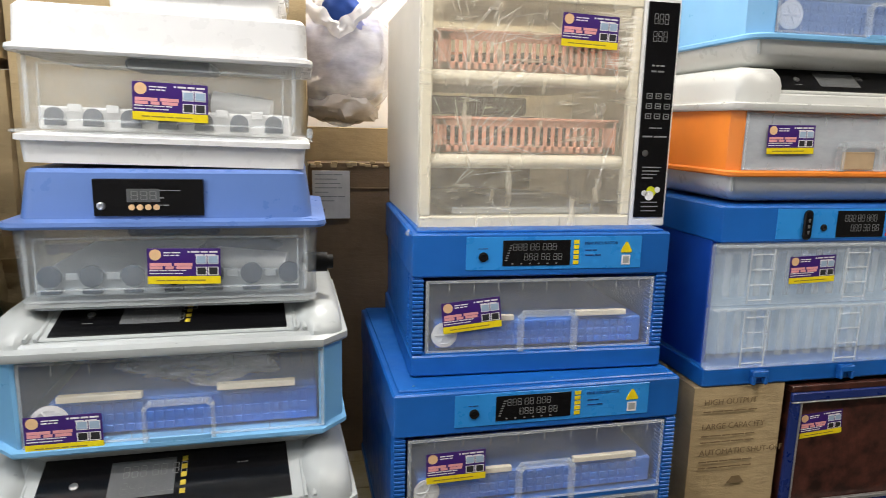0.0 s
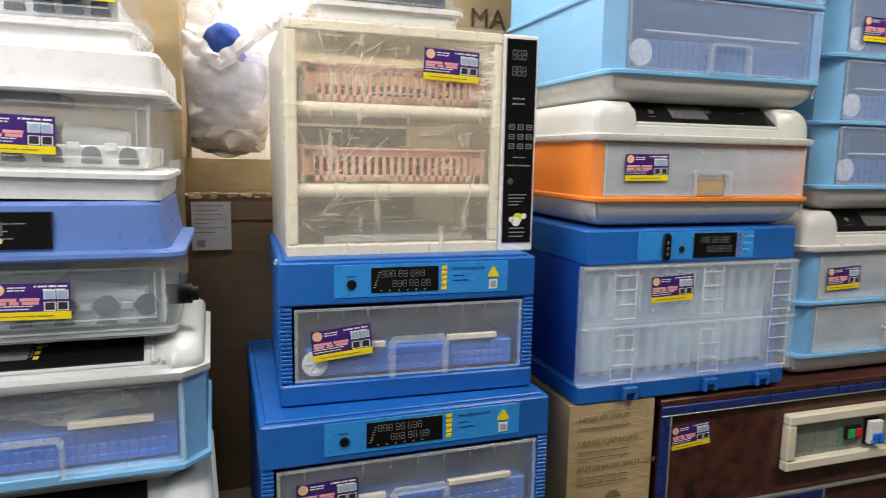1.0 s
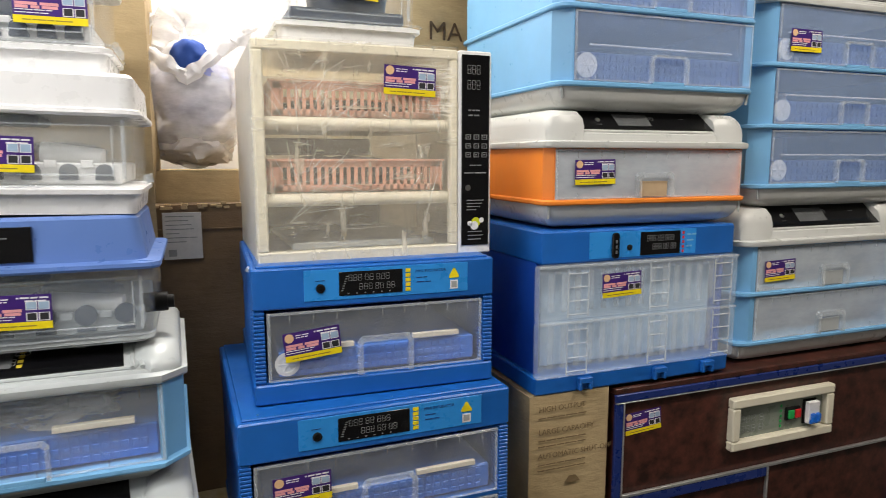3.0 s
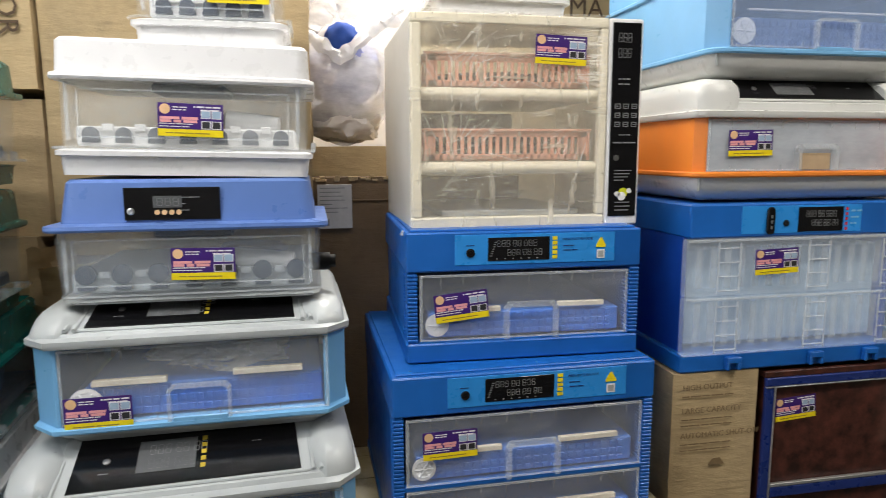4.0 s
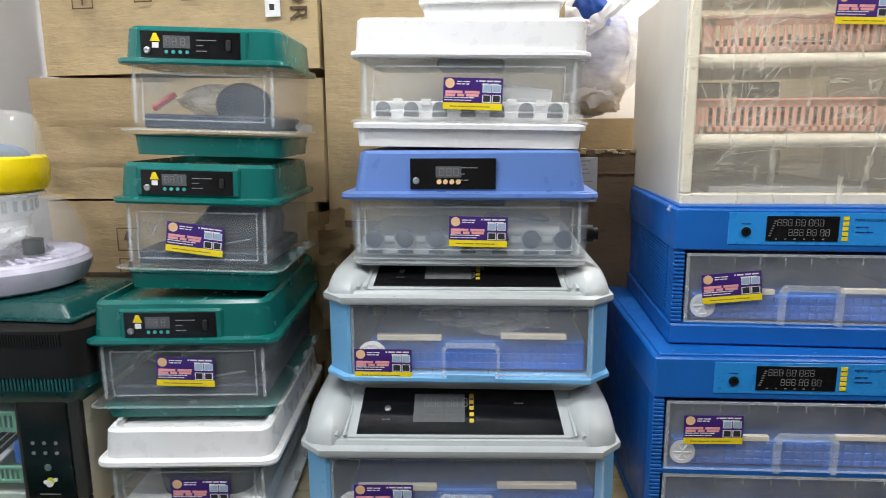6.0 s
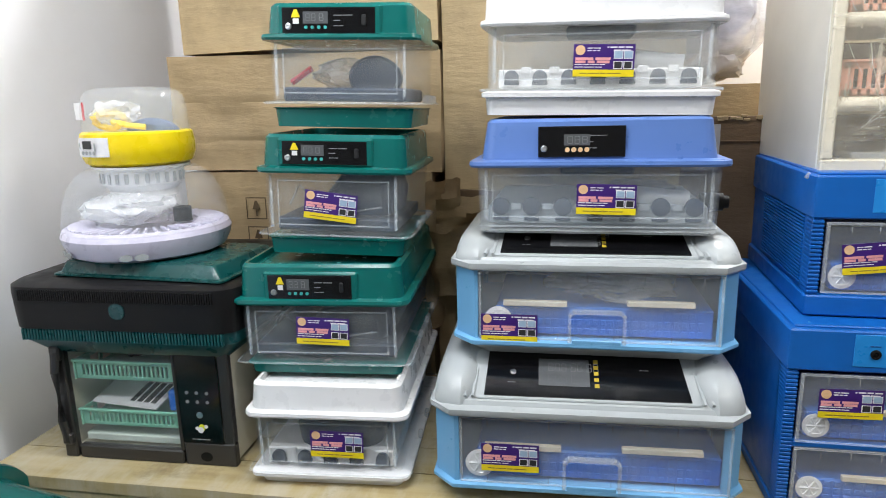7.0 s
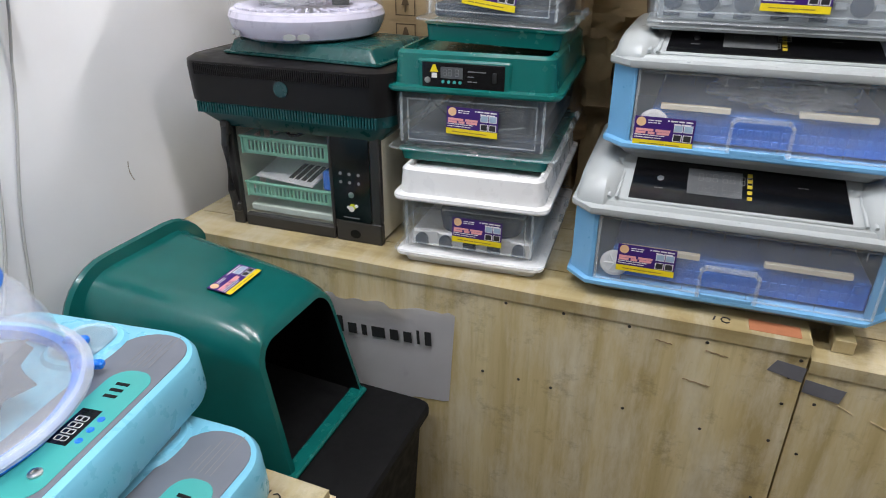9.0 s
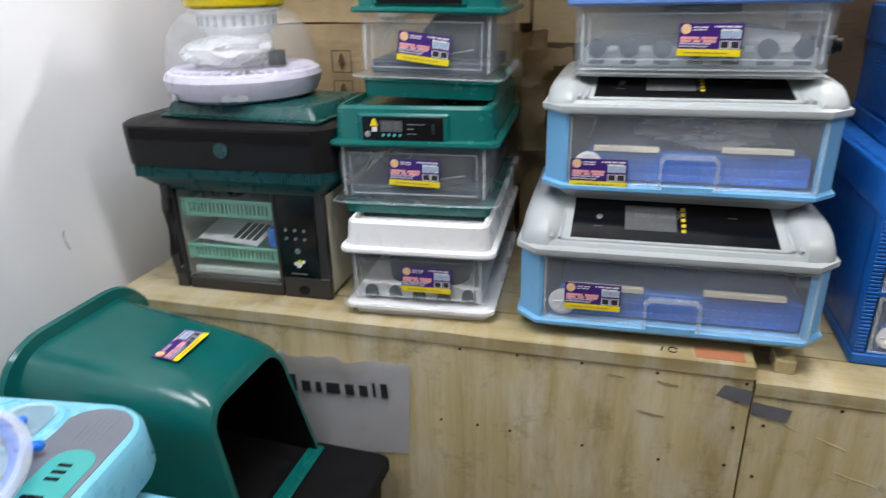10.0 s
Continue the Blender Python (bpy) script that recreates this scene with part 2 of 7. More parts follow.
STAIN = flat("reddish_stain", (0.45, 0.17, 0.08), 0.7)
TAPE = flat("grey_tape", (0.15, 0.15, 0.165), 0.35)
WALL = plaster("white_wall_paint", (0.89, 0.905, 0.94))
SHELFTOP = marbled("brown_marbled_board", (0.020, 0.008, 0.006), (0.115, 0.036, 0.025))
TRIMBLUE = plastic("navy_edge_trim", (0.012, 0.03, 0.16), 0.3)
ALU = flat("aluminium_edge", (0.62, 0.62, 0.62), 0.35, 0.8)
# floor, unseen walls and ceiling: tones chosen dark to hold back bounced light
FLOORM = marbled("grey_floor_tile", (0.06, 0.058, 0.055), (0.13, 0.125, 0.12))
LOWBOUNCE = plaster("low_bounce_wall", (0.20, 0.195, 0.18))
CEIL = plaster("low_bounce_ceiling", (0.52, 0.52, 0.52))
TUBE = glow("lamp_diffuser", (1.0, 0.99, 0.97), 9.0)
CLOTH = flat("blue_cloth", (0.012, 0.06, 0.30), 0.9)
TANFILL = flat("tan_filling", (0.50, 0.36, 0.22), 0.8)
SKIN = flat("pale_inner_goods", (0.58, 0.56, 0.56), 0.8)

# ---------------------------------------------------------------- mesh tools


def rr(x0, x1, y0, y1, z, r, n=4):
    """A rounded (n=1: chamfered) rectangle at height z, as a loop."""
    r = min(r, (x1 - x0) / 2 - 1e-4, (y1 - y0) / 2 - 1e-4)
    pts = []
    for cx, cy, a0 in ((x1 - r, y0 + r, -90), (x1 - r, y1 - r, 0), (x0 + r, y1 - r, 90), (x0 + r, y0 + r, 180)):
        for k in range(n + 1):
            a = radians(a0 + 90 * k / n)
            pts.append(Vector((cx + r * math.cos(a), cy + r * math.sin(a), z)))
    return pts


def ring(cx, cy, z, r, n=40, sy=1.0):
    return [Vector((cx + r * math.cos(2 * math.pi * k / n), cy + sy * r * math.sin(2 * math.pi * k / n), z)) for k in range(n)]


def loft(bm, loops, cap0=True, cap1=True, m=None):
    rows = [[bm.verts.new(m @ p if m else p) for p in lp] for lp in loops]
    for a, b in zip(rows, rows[1:]):
        for i in range(len(a)):
            j = (i + 1) % len(a)
            bm.faces.new((a[i], a[j], b[j], b[i]))
    if cap0:
        bm.faces.new(rows[0][::-1])
    if cap1:
        bm.faces.new(rows[-1])
    return bm


def box(bm, x0, x1, y0, y1, z0, z1, b=0.0015, m=None, r=None, n=1):
    """A box with eased edges; r and n round its upright corners."""
    b = min(b, (x1 - x0) / 3, (y1 - y0) / 3, (z1 - z0) / 3)
    r = b if r is None else r
    loft(bm, [rr(x0 + b, x1 - b, y0 + b, y1 - b, z0, max(r - b, 1e-4), n), rr(x0, x1, y0, y1, z0 + b, r, n),
              rr(x0, x1, y0, y1, z1 - b, r, n), rr(x0 + b, x1 - b, y0 + b, y1 - b, z1, max(r - b, 1e-4), n)], m=m)
    return bm


def prism(bm, pts, z0, z1, m=None):
    return loft(bm, [[Vector((x, y, z0)) for x, y in pts], [Vector((x, y, z1)) for x, y in pts]], m=m)


def lathe(bm, prof, cx=0, cy=0, n=40, cap0=True, cap1=True, m=None):
    return loft(bm, [ring(cx, cy, z, max(r, 1e-4), n) for r, z in prof], cap0, cap1, m)


def rod(bm, a, b, r, n=8):
    a, b = Vector(a), Vector(b)
    q = (b - a).to_track_quat("Z", "Y").to_matrix().to_4x4()
    return lathe(bm, [(r, 0), (r, (b - a).length)], n=n, m=Matrix.Translation(a) @ q)


def sweep(bm, pts, r, n=6):
    """A round cable through points."""
    pts = [Vector(p) for p in pts]
    loops = []
    for i, p in enumerate(pts):
        d = (pts[min(i + 1, len(pts) - 1)] - pts[max(i - 1, 0)]).normalized()
        q = d.to_track_quat("Z", "Y").to_matrix()
        loops.append([p + q @ Vector((r * math.cos(2 * math.pi * k / n), r * math.sin(2 * math.pi * k / n), 0)) for k in range(n)])
    return loft(bm, loops)


def mesh_of(bm, name, mat, angle=32):
    bmesh.ops.recalc_face_normals(bm, faces=bm.faces)
    me = bpy.data.meshes.new(name)
    bm.to_mesh(me)
    bm.free()
    me.materials.append(mat)
    me.shade_smooth()
    me.set_sharp_from_angle(angle=radians(angle))
    return me


SMALL = {"small_print", "torn_edge", "picture_print", "picture_dark", "picture_border", "headline_block", "strip_print", "digit_display", "panel_print", "nail_head", "scratch", "rib", "label_print",
         "notice_print", "pen_mark", "moulded_edge", "painted_glint", "neck_slot", "touch_key", "turner_card", "turner_gear", "inner_fin", "key_strip"}


PANES = {"drawer_front", "door_pane", "stretch_film", "painted_glint", "dome", "clear_top", "front_pane"}


def part(name, bm, mat, parent=None, label=""):
    ob = new(name, bm if isinstance(bm, bpy.types.Mesh) else mesh_of(bm, name, mat))
    ob.parent = parent
    if label:
        tagged(ob, label)
    if name in SMALL:
        tagged(ob, kind="stuff")
    if name in PANES:
        ob.visible_shadow = False
    return ob


def thing(name, m, label, category, group=""):
    ob = new(name)
    ob.matrix_world = m
    ob.empty_display_size = 0.05
    return tagged(ob, label, category, group)


def solid(name, bm, mat, label, category, m=None, kind="", group=""):
    ob = part(name, bm, mat)
    if m:
        ob.matrix_world = m
    return tagged(ob, label, category, group, kind)


def B():
    return bmesh.new()


def front(y):
    """A frame on an upright face that looks towards -y: u along x, v up, h outwards."""
    return Matrix(((1, 0, 0, 0), (0, 0, -1, y), (0, 1, 0, 0), (0, 0, 0, 1)))


def slope(y0, z0, y1, z1):
    """A frame on a slope that climbs from (y0, z0) to (y1, z1): u along x, v up the slope, h outwards."""
    v = Vector((0, y1 - y0, z1 - z0)).normalized()
    u = Vector((1, 0, 0))
    h = u.cross(v)
    return Matrix(((u.x, v.x, h.x, 0), (u.y, v.y, h.y, y0), (u.z, v.z, h.z, z0), (0, 0, 0, 1)))


# ---------------------------------------------------------------- small printed things
SEGS = [(0.1, 0.9, 0.94, 1.0), (0.1, 0.9, 0.47, 0.53), (0.1, 0.9, 0.0, 0.06), (0.0, 0.1, 0.06, 0.47), (0.9, 1.0, 0.06, 0.47), (0.0, 0.1, 0.53, 0.94), (0.9, 1.0, 0.53, 0.94)]


def digits(bm, M, u, v, w, h, text):
    for ch in text:
        if ch == "8":
            for a, b, c, d in SEGS:
                box(bm, u + a * w, u + b * w, v + c * h, v + d * h, 0, 0.0006, 0.0001, M)
        u += w * (1.35 if ch == "8" else 0.55)


def bars(bm, M, u, v, lines, gap, t=0.0016, h=0.0005):
    """Rows of short bars in place of print that cannot be read."""
    for i, ln in enumerate(lines):
        x = u
        for w in ln:
            box(bm, x, x + w, v - i * gap, v - i * gap + t, 0, h, 0.0001, M)
            x += w + t * 0.8
    return bm


def words(name, text, m, size, mat, parent, label=""):
    cu = bpy.data.curves.new(name, "FONT")
    cu.body, cu.size, cu.extrude, cu.resolution_u = text, size, 0.0002, 2
    ob = new(name, cu)
    me = bpy.data.meshes.new_from_object(ob.evaluated_get(bpy.context.evaluated_depsgraph_get()))
    bpy.data.objects.remove(ob)
    me.materials.clear()
    me.materials.append(mat)
    t = part(name, me, mat, parent, label)
    t.matrix_local = m
    return t


STK = {}


def sticker(parent, M, u, v, rot=0.0, k=1.0):
    """The purple and yellow shop sticker, with its middle at (u, v) of the face frame M."""
    if not STK:
        I = Matrix.Identity(4)
        STK["sticker"] = mesh_of(box(B(), -0.0525, 0.0525, -0.0275, 0.0275, 0.0002, 0.0008, 0.0002), "sticker", PURPLE)
        STK["yellow_strip"] = mesh_of(box(B(), -0.0525, 0.0525, -0.0275, -0.0155, 0.0008, 0.0012, 0.0001), "yellow_strip", STRIP)
        STK["seal"] = mesh_of(lathe(B(), [(0.0085, 0.0008), (0.0085, 0.0012)], -0.041, 0.0175, 20), "seal", GOLD)
        b = B()
        bars(b, I, -0.029, 0.020, [(0.010, 0.012), (0.008, 0.006, 0.005)], 0.0042, 0.0018, 0.0012)
        bars(b, I, 0.005, 0.021, [(0.003, 0.012, 0.010, 0.012)], 0.004, 0.0026, 0.0012)
        bars(b, I, 0.016, 0.0165, [(0.012, 0.016)], 0.004, 0.0018, 0.0012)
        bars(b, I, -0.050, -0.0075, [(0.013, 0.011, 0.016, 0.009), (0.015, 0.018, 0.012)], 0.0045, 0.0015, 0.0012)
        STK["small_print"] = mesh_of(b, "small_print", PAPER)
        STK["headline_block"] = mesh_of(bars(B(), I, -0.049, 0.0005, [(0.031, 0.026), (0.018, 0.012, 0.022)], 0.0052, 0.0046, 0.0012), "headline_block", ROSE)
        b = B()
        for x, y in ((0.018, 0.004), (0.035, 0.004), (0.018, -0.0135), (0.035, -0.0135)):
            box(b, x - 0.001, x + 0.0145, y - 0.001, y + 0.0125, 0.0008, 0.0011, 0.0001)
        STK["picture_border"] = mesh_of(b, "picture_border", PAPER)
        b = B()
        for x in (0.018, 0.035):
            box(b, x, x + 0.0135, 0.0042, 0.0155, 0.0011, 0.0014, 0.0001)
        STK["picture_print"] = mesh_of(b, "picture_print", PHOTO)
        b = B()
        for x in (0.0185, 0.0355):
            box(b, x, x + 0.0125, -0.0130, -0.0020, 0.0011, 0.0014, 0.0001)
        STK["picture_dark"] = mesh_of(b, "picture_dark", INK)
        b = B()
        bars(b, I, -0.040, -0.0228, [(0.012, 0.020, 0.010, 0.024)], 0.004, 0.0018, 0.0015)
        STK["strip_print"] = mesh_of(b, "strip_print", flat("strip_ink", (0.30, 0.22, 0.03), 0.5))
    base = part("sticker", STK["sticker"], PURPLE, parent, "purple shop sticker with a yellow strip")
    base.matrix_local = M @ pose(u, v, 0, 0, 0, rot) @ Matrix.Diagonal((k, k, 1, 1))
    for nm in ("yellow_strip", "seal", "small_print", "headline_block", "picture_border", "picture_print", "picture_dark", "strip_print"):
        part(nm, STK[nm], PURPLE, base)
    return base


# ---------------------------------------------------------------- the room
def slab(name, x0, x1, y0, y1, z0, z1, mat, label, cat, b=0.0):
    return solid(name, box(B(), x0, x1, y0, y1, z0, z1, max(b, 0.0005)), mat, label, cat, kind="structure")


slab("floor", -1.8, 3.3, -1.9, 2.55, -0.12, 0.0, FLOORM, "grey mottled tiled shop floor", "floor")
slab("wall_west", -1.80, -1.575, -1.9, 2.55, 0.0, 2.9, WALL, "white painted plaster side wall with faint scuffs", "wall")
slab("wall_north", -1.575, 3.1, 2.30, 2.55, 0.0, 2.9, WALL, "white painted plaster back wall", "wall")
# east and south walls and ceiling close the room unseen and limit bounce
slab("wall_east", 3.1, 3.3, -1.9, 2.55, 0.0, 2.9, LOWBOUNCE, "unseen plaster wall behind the cold cabinet, dark to cut bounced light", "wall")
slab("wall_south", -1.575, 3.1, -1.9, -1.7, 0.0, 2.9, LOWBOUNCE, "unseen plaster wall, dark to cut bounced light", "wall")
slab("ceiling", -1.8, 3.3, -1.9, 2.55, 2.9, 3.05, CEIL, "plain unseen ceiling, greyed to cut bounced light", "ceiling")
# unseen fittings; the third belongs to the lamp added for the left wall
for x, y in ((-1.12, 0.05), (1.55, 0.50), (-0.48, 0.78)):
    fx = thing("ceiling_light", pose(x, y, 2.79), "slim white ceiling tube light added out of view, switched on", "lamp", "ceiling lights")
    part("housing", box(B(), -0.62, 0.62, -0.09, 0.09, 0.03, 0.11, 0.006), WHITE, fx)
    part("diffuser", box(B(), -0.60, 0.60, -0.075, 0.075, 0.004, 0.03, 0.006), TUBE, fx, "glowing white diffuser")
fx = thing("wall_light", pose(0.12, 2.30, 2.79), "white tube light on the back wall, switched on", "lamp")
part("housing", box(B(), -0.34, 0.34, -0.06, 0.0, -0.025, 0.025, 0.004), WHITE, fx)
part("diffuser", box(B(), -0.32, 0.32, -0.105, -0.06, -0.02, 0.02, 0.008), TUBE, fx, "glowing white tube")


def crumple(parent, name, x0, x1, y0, y1, z0, z1, mat, seed, label="", amp=0.35, res=3):
    """A loose crumpled packet filling a box."""
    b = bmesh.new()
    bmesh.ops.create_icosphere(b, subdivisions=res, radius=1.0)
    c = Vector(((x0 + x1) / 2, (y0 + y1) / 2, (z0 + z1) / 2))
    s = Vector(((x1 - x0) / 2, (y1 - y0) / 2, (z1 - z0) / 2))
    for v in b.verts:
        n1 = noise.noise(v.co * 2.2 + Vector((seed, 0, 0)))
        n2 = abs(noise.noise(v.co * 5.0 + Vector((0, seed, 0))))
        k = 1 + amp * n1 - amp * 0.6 * n2
        p = v.co * k
        v.co = Vector((c.x + s.x * max(-1, min(1, p.x)), c.y + s.y * max(-1, min(1, p.y)), c.z + s.z * max(-1, min(1, p.z))))
    return part(name, b, mat, parent, label)


# ---------------------------------------------------------------- stacked drawer incubators with a domed lid
def tier_incubator(label, m, w, d, tiers, base_h, lid_h, body, pane, base_mat, lid_mat, cham=0.04, n=1, face=(0.05, 0.05),
                   knob=True, tray=True, panel=True, handle="arch", stickers=(), group="drawer incubators", slope_run=0.12, plastic_bag=False,
                   yellow=True):
    """tiers: heights of the drawer storeys from the bottom up. Local origin: middle of the front, at the base."""
    t = thing("egg_incubator", m, label, "incubator", group)
    h = w / 2
    b = B()
    if n > 1:
        prof = [(0.0, 0.040), (0.20, 0.018), (0.50, 0.006), (0.9, 0.001), (1.0, 0.0)]
    else:
        prof = [(0.0, 0.035), (0.55, 0.022), (0.6, 0.012), (1.0, 0.008)]
    loft(b, [rr(-h + i, h - i, i, d - i, base_h * f, max(cham - i * 0.4, 0.01), n) for f, i in prof])
    base = part("base", b, base_mat, t, "grey rounded base tub")
    if n > 1:
        for s in (-1, 1):
            part("corner_rib", rod(B(), (s * (h - cham * 0.4), cham * 0.25, base_h * 0.45), (s * (h - cham * 0.3), cham * 0.2, base_h), 0.003), MIDGREY, base)
    for x in (-h + 0.09, h - 0.09):
        for y in (0.09, d - 0.09):
            part("foot", lathe(B(), [(0.016, -0.004), (0.018, 0.01)], x, y, 12), RUBBER, base)
    z = base_h
    fl, fr = face
    for th in tiers:
        tier = B()
        loft(tier, [rr(-h - 0.004, h + 0.004, -0.006, d + 0.004, z, cham, n), rr(-h - 0.006, h + 0.006, -0.008, d + 0.006, z + 0.003, cham, n),
                    rr(-h - 0.006, h + 0.006, -0.008, d + 0.006, z + 0.009, cham, n), rr(-h - 0.003, h + 0.003, -0.004, d + 0.003, z + 0.012, cham, n)])
        for s in (-1, 1):
            e = h - (fl if s < 0 else fr)
            pts = [(s * h, cham), (s * (h - cham), 0.0), (s * e, 0.0), (s * e, 0.012), (s * (h - cham + 0.002), 0.013), (s * (h - 0.012), cham + 0.006), (s * (h - 0.012), d - cham), (s * h, d - cham)]
            prism(tier, pts, z + 0.011, z + th)
        box(tier, -h + cham, h - cham, d - 0.012, d, z + 0.011, z + th)
        for s in (-1, 1):
            prism(tier, [(s * h, d - cham - 0.001), (s * (h - cham), d), (s * (h - cham), d - 0.012), (s * (h - 0.012), d - cham - 0.001)], z + 0.011, z + th)
        tr = part("tier_frame", tier, body, t)
        x0, x1, z0, z1 = -h + fl + 0.002, h - fr - 0.002, z + 0.013, z + th - 0.003
        dr = part("drawer_front", box(B(), x0, x1, -0.002, 0.003, z0, z1, 0.001), pane, t, "see-through drawer front with an arched grip")
        b = B()
        mf = front(-0.002)
        for a0, a1, c0, c1 in ((x0, x1, z1 - 0.005, z1), (x0, x1, z0, z0 + 0.004), (x0, x0 + 0.005, z0, z1), (x1 - 0.005, x1, z0, z1)):
            box(b, a0, a1, c0, c1, 0, 0.0025, 0.0008, mf)
        for k in range(8):
            u = x0 + (x1 - x0) * (k + 0.9) / 8.6
            box(b, u, u + 0.002, z1 - 0.020, z1 - 0.005, 0, 0.0018, 0.0005, mf)
            if k % 2 == 0:
                box(b, u, u + 0.002, z0 + 0.004, z0 + 0.014, 0, 0.0018, 0.0005, mf)
        part("moulded_edge", b, EDGE, dr)
        cx = (x0 + x1) / 2
        gw, gh = 0.052, min(0.062, th * 0.46)
        b = B()
        outer = [(cx - gw, z0), (cx - gw, z0 + gh * 0.85), (cx - gw * 0.82, z0 + gh), (cx + gw * 0.82, z0 + gh), (cx + gw, z0 + gh * 0.85), (cx + gw, z0)]
        tt = 0.006 if handle == "arch" else 0.012
        for (ax, az), (bx, bz) in zip(outer, outer[1:]):
            dx, dz = bx - ax, bz - az
            L = math.hypot(dx, dz)
            nx, nz = dz / L * tt, -dx / L * tt
            prism(b, [(ax, az), (bx, bz), (bx + nx, bz + nz), (ax + nx, az + nz)], 0.0, 0.012, mf)
        part("grip", b, EDGE, dr, "clear arched grip" if handle == "arch" else "frosted arched grip")
        b = B()
        if handle == "arch":
            box(b, cx - gw + 0.008, cx + gw - 0.008, z0 - 0.004, z0 + 0.004, 0.0005, 0.006, 0.001, mf)
            part("grip_ledge", b, body, dr)
        else:
            box(b, cx - gw + 0.014, cx + gw - 0.014, z0 + 0.003, z0 + gh * 0.66, 0.0004, 0.0030, 0.001, mf)
            part("grip_hollow", b, TANFILL if body == ORANGE else GREY, dr)
        if tray:
            ty = 0.02
            b = B()
            box(b, x0 + 0.03, x1 - 0.01, ty, d - 0.06, z0 + 0.004, z0 + th * 0.40, 0.003)
            mt = front(ty)
            for row in range(3):
                for k in range(26):
                    u = x0 + 0.038 + (x1 - x0 - 0.06) * k / 26
                    vv = z0 + 0.008 + row * th * 0.12
                    box(b, u, u + (x1 - x0) * 0.02, vv, vv + th * 0.07, 0.0, 0.003, 0.0005, mt)
            part("egg_tray", b, SHADETRAY if pane == SMOKE else TRAYBLUE, dr, "blue perforated egg tray")
            if pane == SMOKE:
                part("tray_rail", box(B(), x0 + 0.045, x1 - 0.05, 0.008, 0.014, z0 + th * 0.47, z0 + th * 0.47 + 0.004, 0.001), PAPER, dr, "thin white rail")
            for a0, a1, c0 in () if pane == SMOKE else ((x0 + 0.045, cx - gw - 0.002, 0.42), (cx + gw + 0.002, x1 - 0.045, 0.45)):
                part("cream_bar", box(B(), a0, a1, 0.008, 0.020, z0 + th * c0, z0 + th * c0 + 0.010, 0.001), SLATWOOD, dr, "cream coloured bar on the tray")
        if plastic_bag:
            crumple(dr, "packed_filling", cx - 0.10, cx + 0.15, 0.02, 0.14, z0 + th * 0.42, z0 + th * 0.80, POLY, 17, "crumpled clear bag", 0.5, 4)
        if knob:
            b = B()
            lathe(b, [(0.026, 0.0), (0.027, 0.004), (0.020, 0.005), (0.019, 0.004)], x0 + 0.036, z0 + 0.034, 28, m=front(0.010))
            for k in range(6):
                a = k * math.pi / 3
                rod(b, (x0 + 0.036, 0.0055, z0 + 0.034), (x0 + 0.036 + 0.02 * math.cos(a), 0.0055, z0 + 0.034 + 0.02 * math.sin(a)), 0.0018, 5)
            part("turning_wheel", b, WHITE, dr, "white spoked turning wheel")
        part("inside_floor", box(B(), -h + 0.014, h - 0.014, d - 0.03, d - 0.016, z + 0.013, z + th - 0.004), SKIN if body == ORANGE else LINING, tr)
        z += th
    # lid
    rim = 0.016
    b = B()
    loft(b, [rr(-h - 0.006, h + 0.006, -0.010, d + 0.006, z, cham, n), rr(-h - 0.008, h + 0.008, -0.012, d + 0.008, z + 0.004, cham, n),
             rr(-h - 0.008, h + 0.008, -0.012, d + 0.008, z + rim - 0.003, cham, n), rr(-h - 0.002, h + 0.002, -0.004, d + 0.002, z + rim, cham, n)], True, True)
    steps = [(0.0, 0.0, 0.0), (0.14, 0.001, 0.03), (0.50, 0.006, 0.38), (0.80, 0.020, 0.72), (0.93, 0.038, 0.88), (1.0, 0.064, 1.0)]
    lh = lid_h - rim
    if n > 1:
        steps = [(0.0, 0.0, 0.0), (0.24, 0.003, 0.03), (0.55, 0.010, 0.38), (0.85, 0.026, 0.76), (1.0, 0.055, 1.0)]
    loft(b, [rr(-h + ix, h - ix, 0.004 + fy * slope_run, d - ix, z + rim - 0.001 + lh * f, cham, max(n, 3)) for f, ix, fy in steps])
    lid = part("lid", b, lid_mat, t, "light grey domed lid")
    # rounded shoulders on both sides of the sunk control panel
    cw = w * (0.115 if n == 1 else 0.17)
    if n == 1:
        prof = [(0.002, 0.0), (0.003, 0.20), (0.014, 0.52), (0.034, 0.80), (0.062, 0.95), (0.10, 1.0), (d - 0.06, 1.0), (d - 0.02, 0.75), (d - 0.006, 0.0)]
    else:
        prof = [(0.002, 0.0), (0.003, 0.55), (0.010, 0.82), (0.024, 0.97), (0.050, 1.02), (0.10, 1.02), (d - 0.05, 1.02), (d - 0.02, 0.75), (d - 0.006, 0.0)]
    for s in (-1, 1):
        loops = []
        ends = ((0.001, 0.010, 0.55), (0.006, 0.006, 0.78), (0.016, 0.003, 0.92), (0.032, 0.0, 1.0), (cw - 0.010, 0.0, 1.0), (cw, 0.004, 0.90))
        if n == 1:
            ends = ((0.001, 0.024, 0.58), (0.005, 0.018, 0.78), (0.014, 0.010, 0.92), (0.034, 0.002, 1.0), (cw - 0.012, 0.0, 1.0), (cw, 0.008, 0.95), (cw + 0.012, 0.020, 0.85), (cw + 0.020, 0.034, 0.68))
        for dx, ky, kz in ends:
            loops.append([Vector((s * (h - dx), min(max(yy + (ky if yy < d / 2 else -ky), 0.0), d), z + rim - 0.002 + (lh * zz * kz if zz > 0 else 0.0))) for yy, zz in prof])
        part("shoulder", loft(B(), loops), lid_mat, lid)
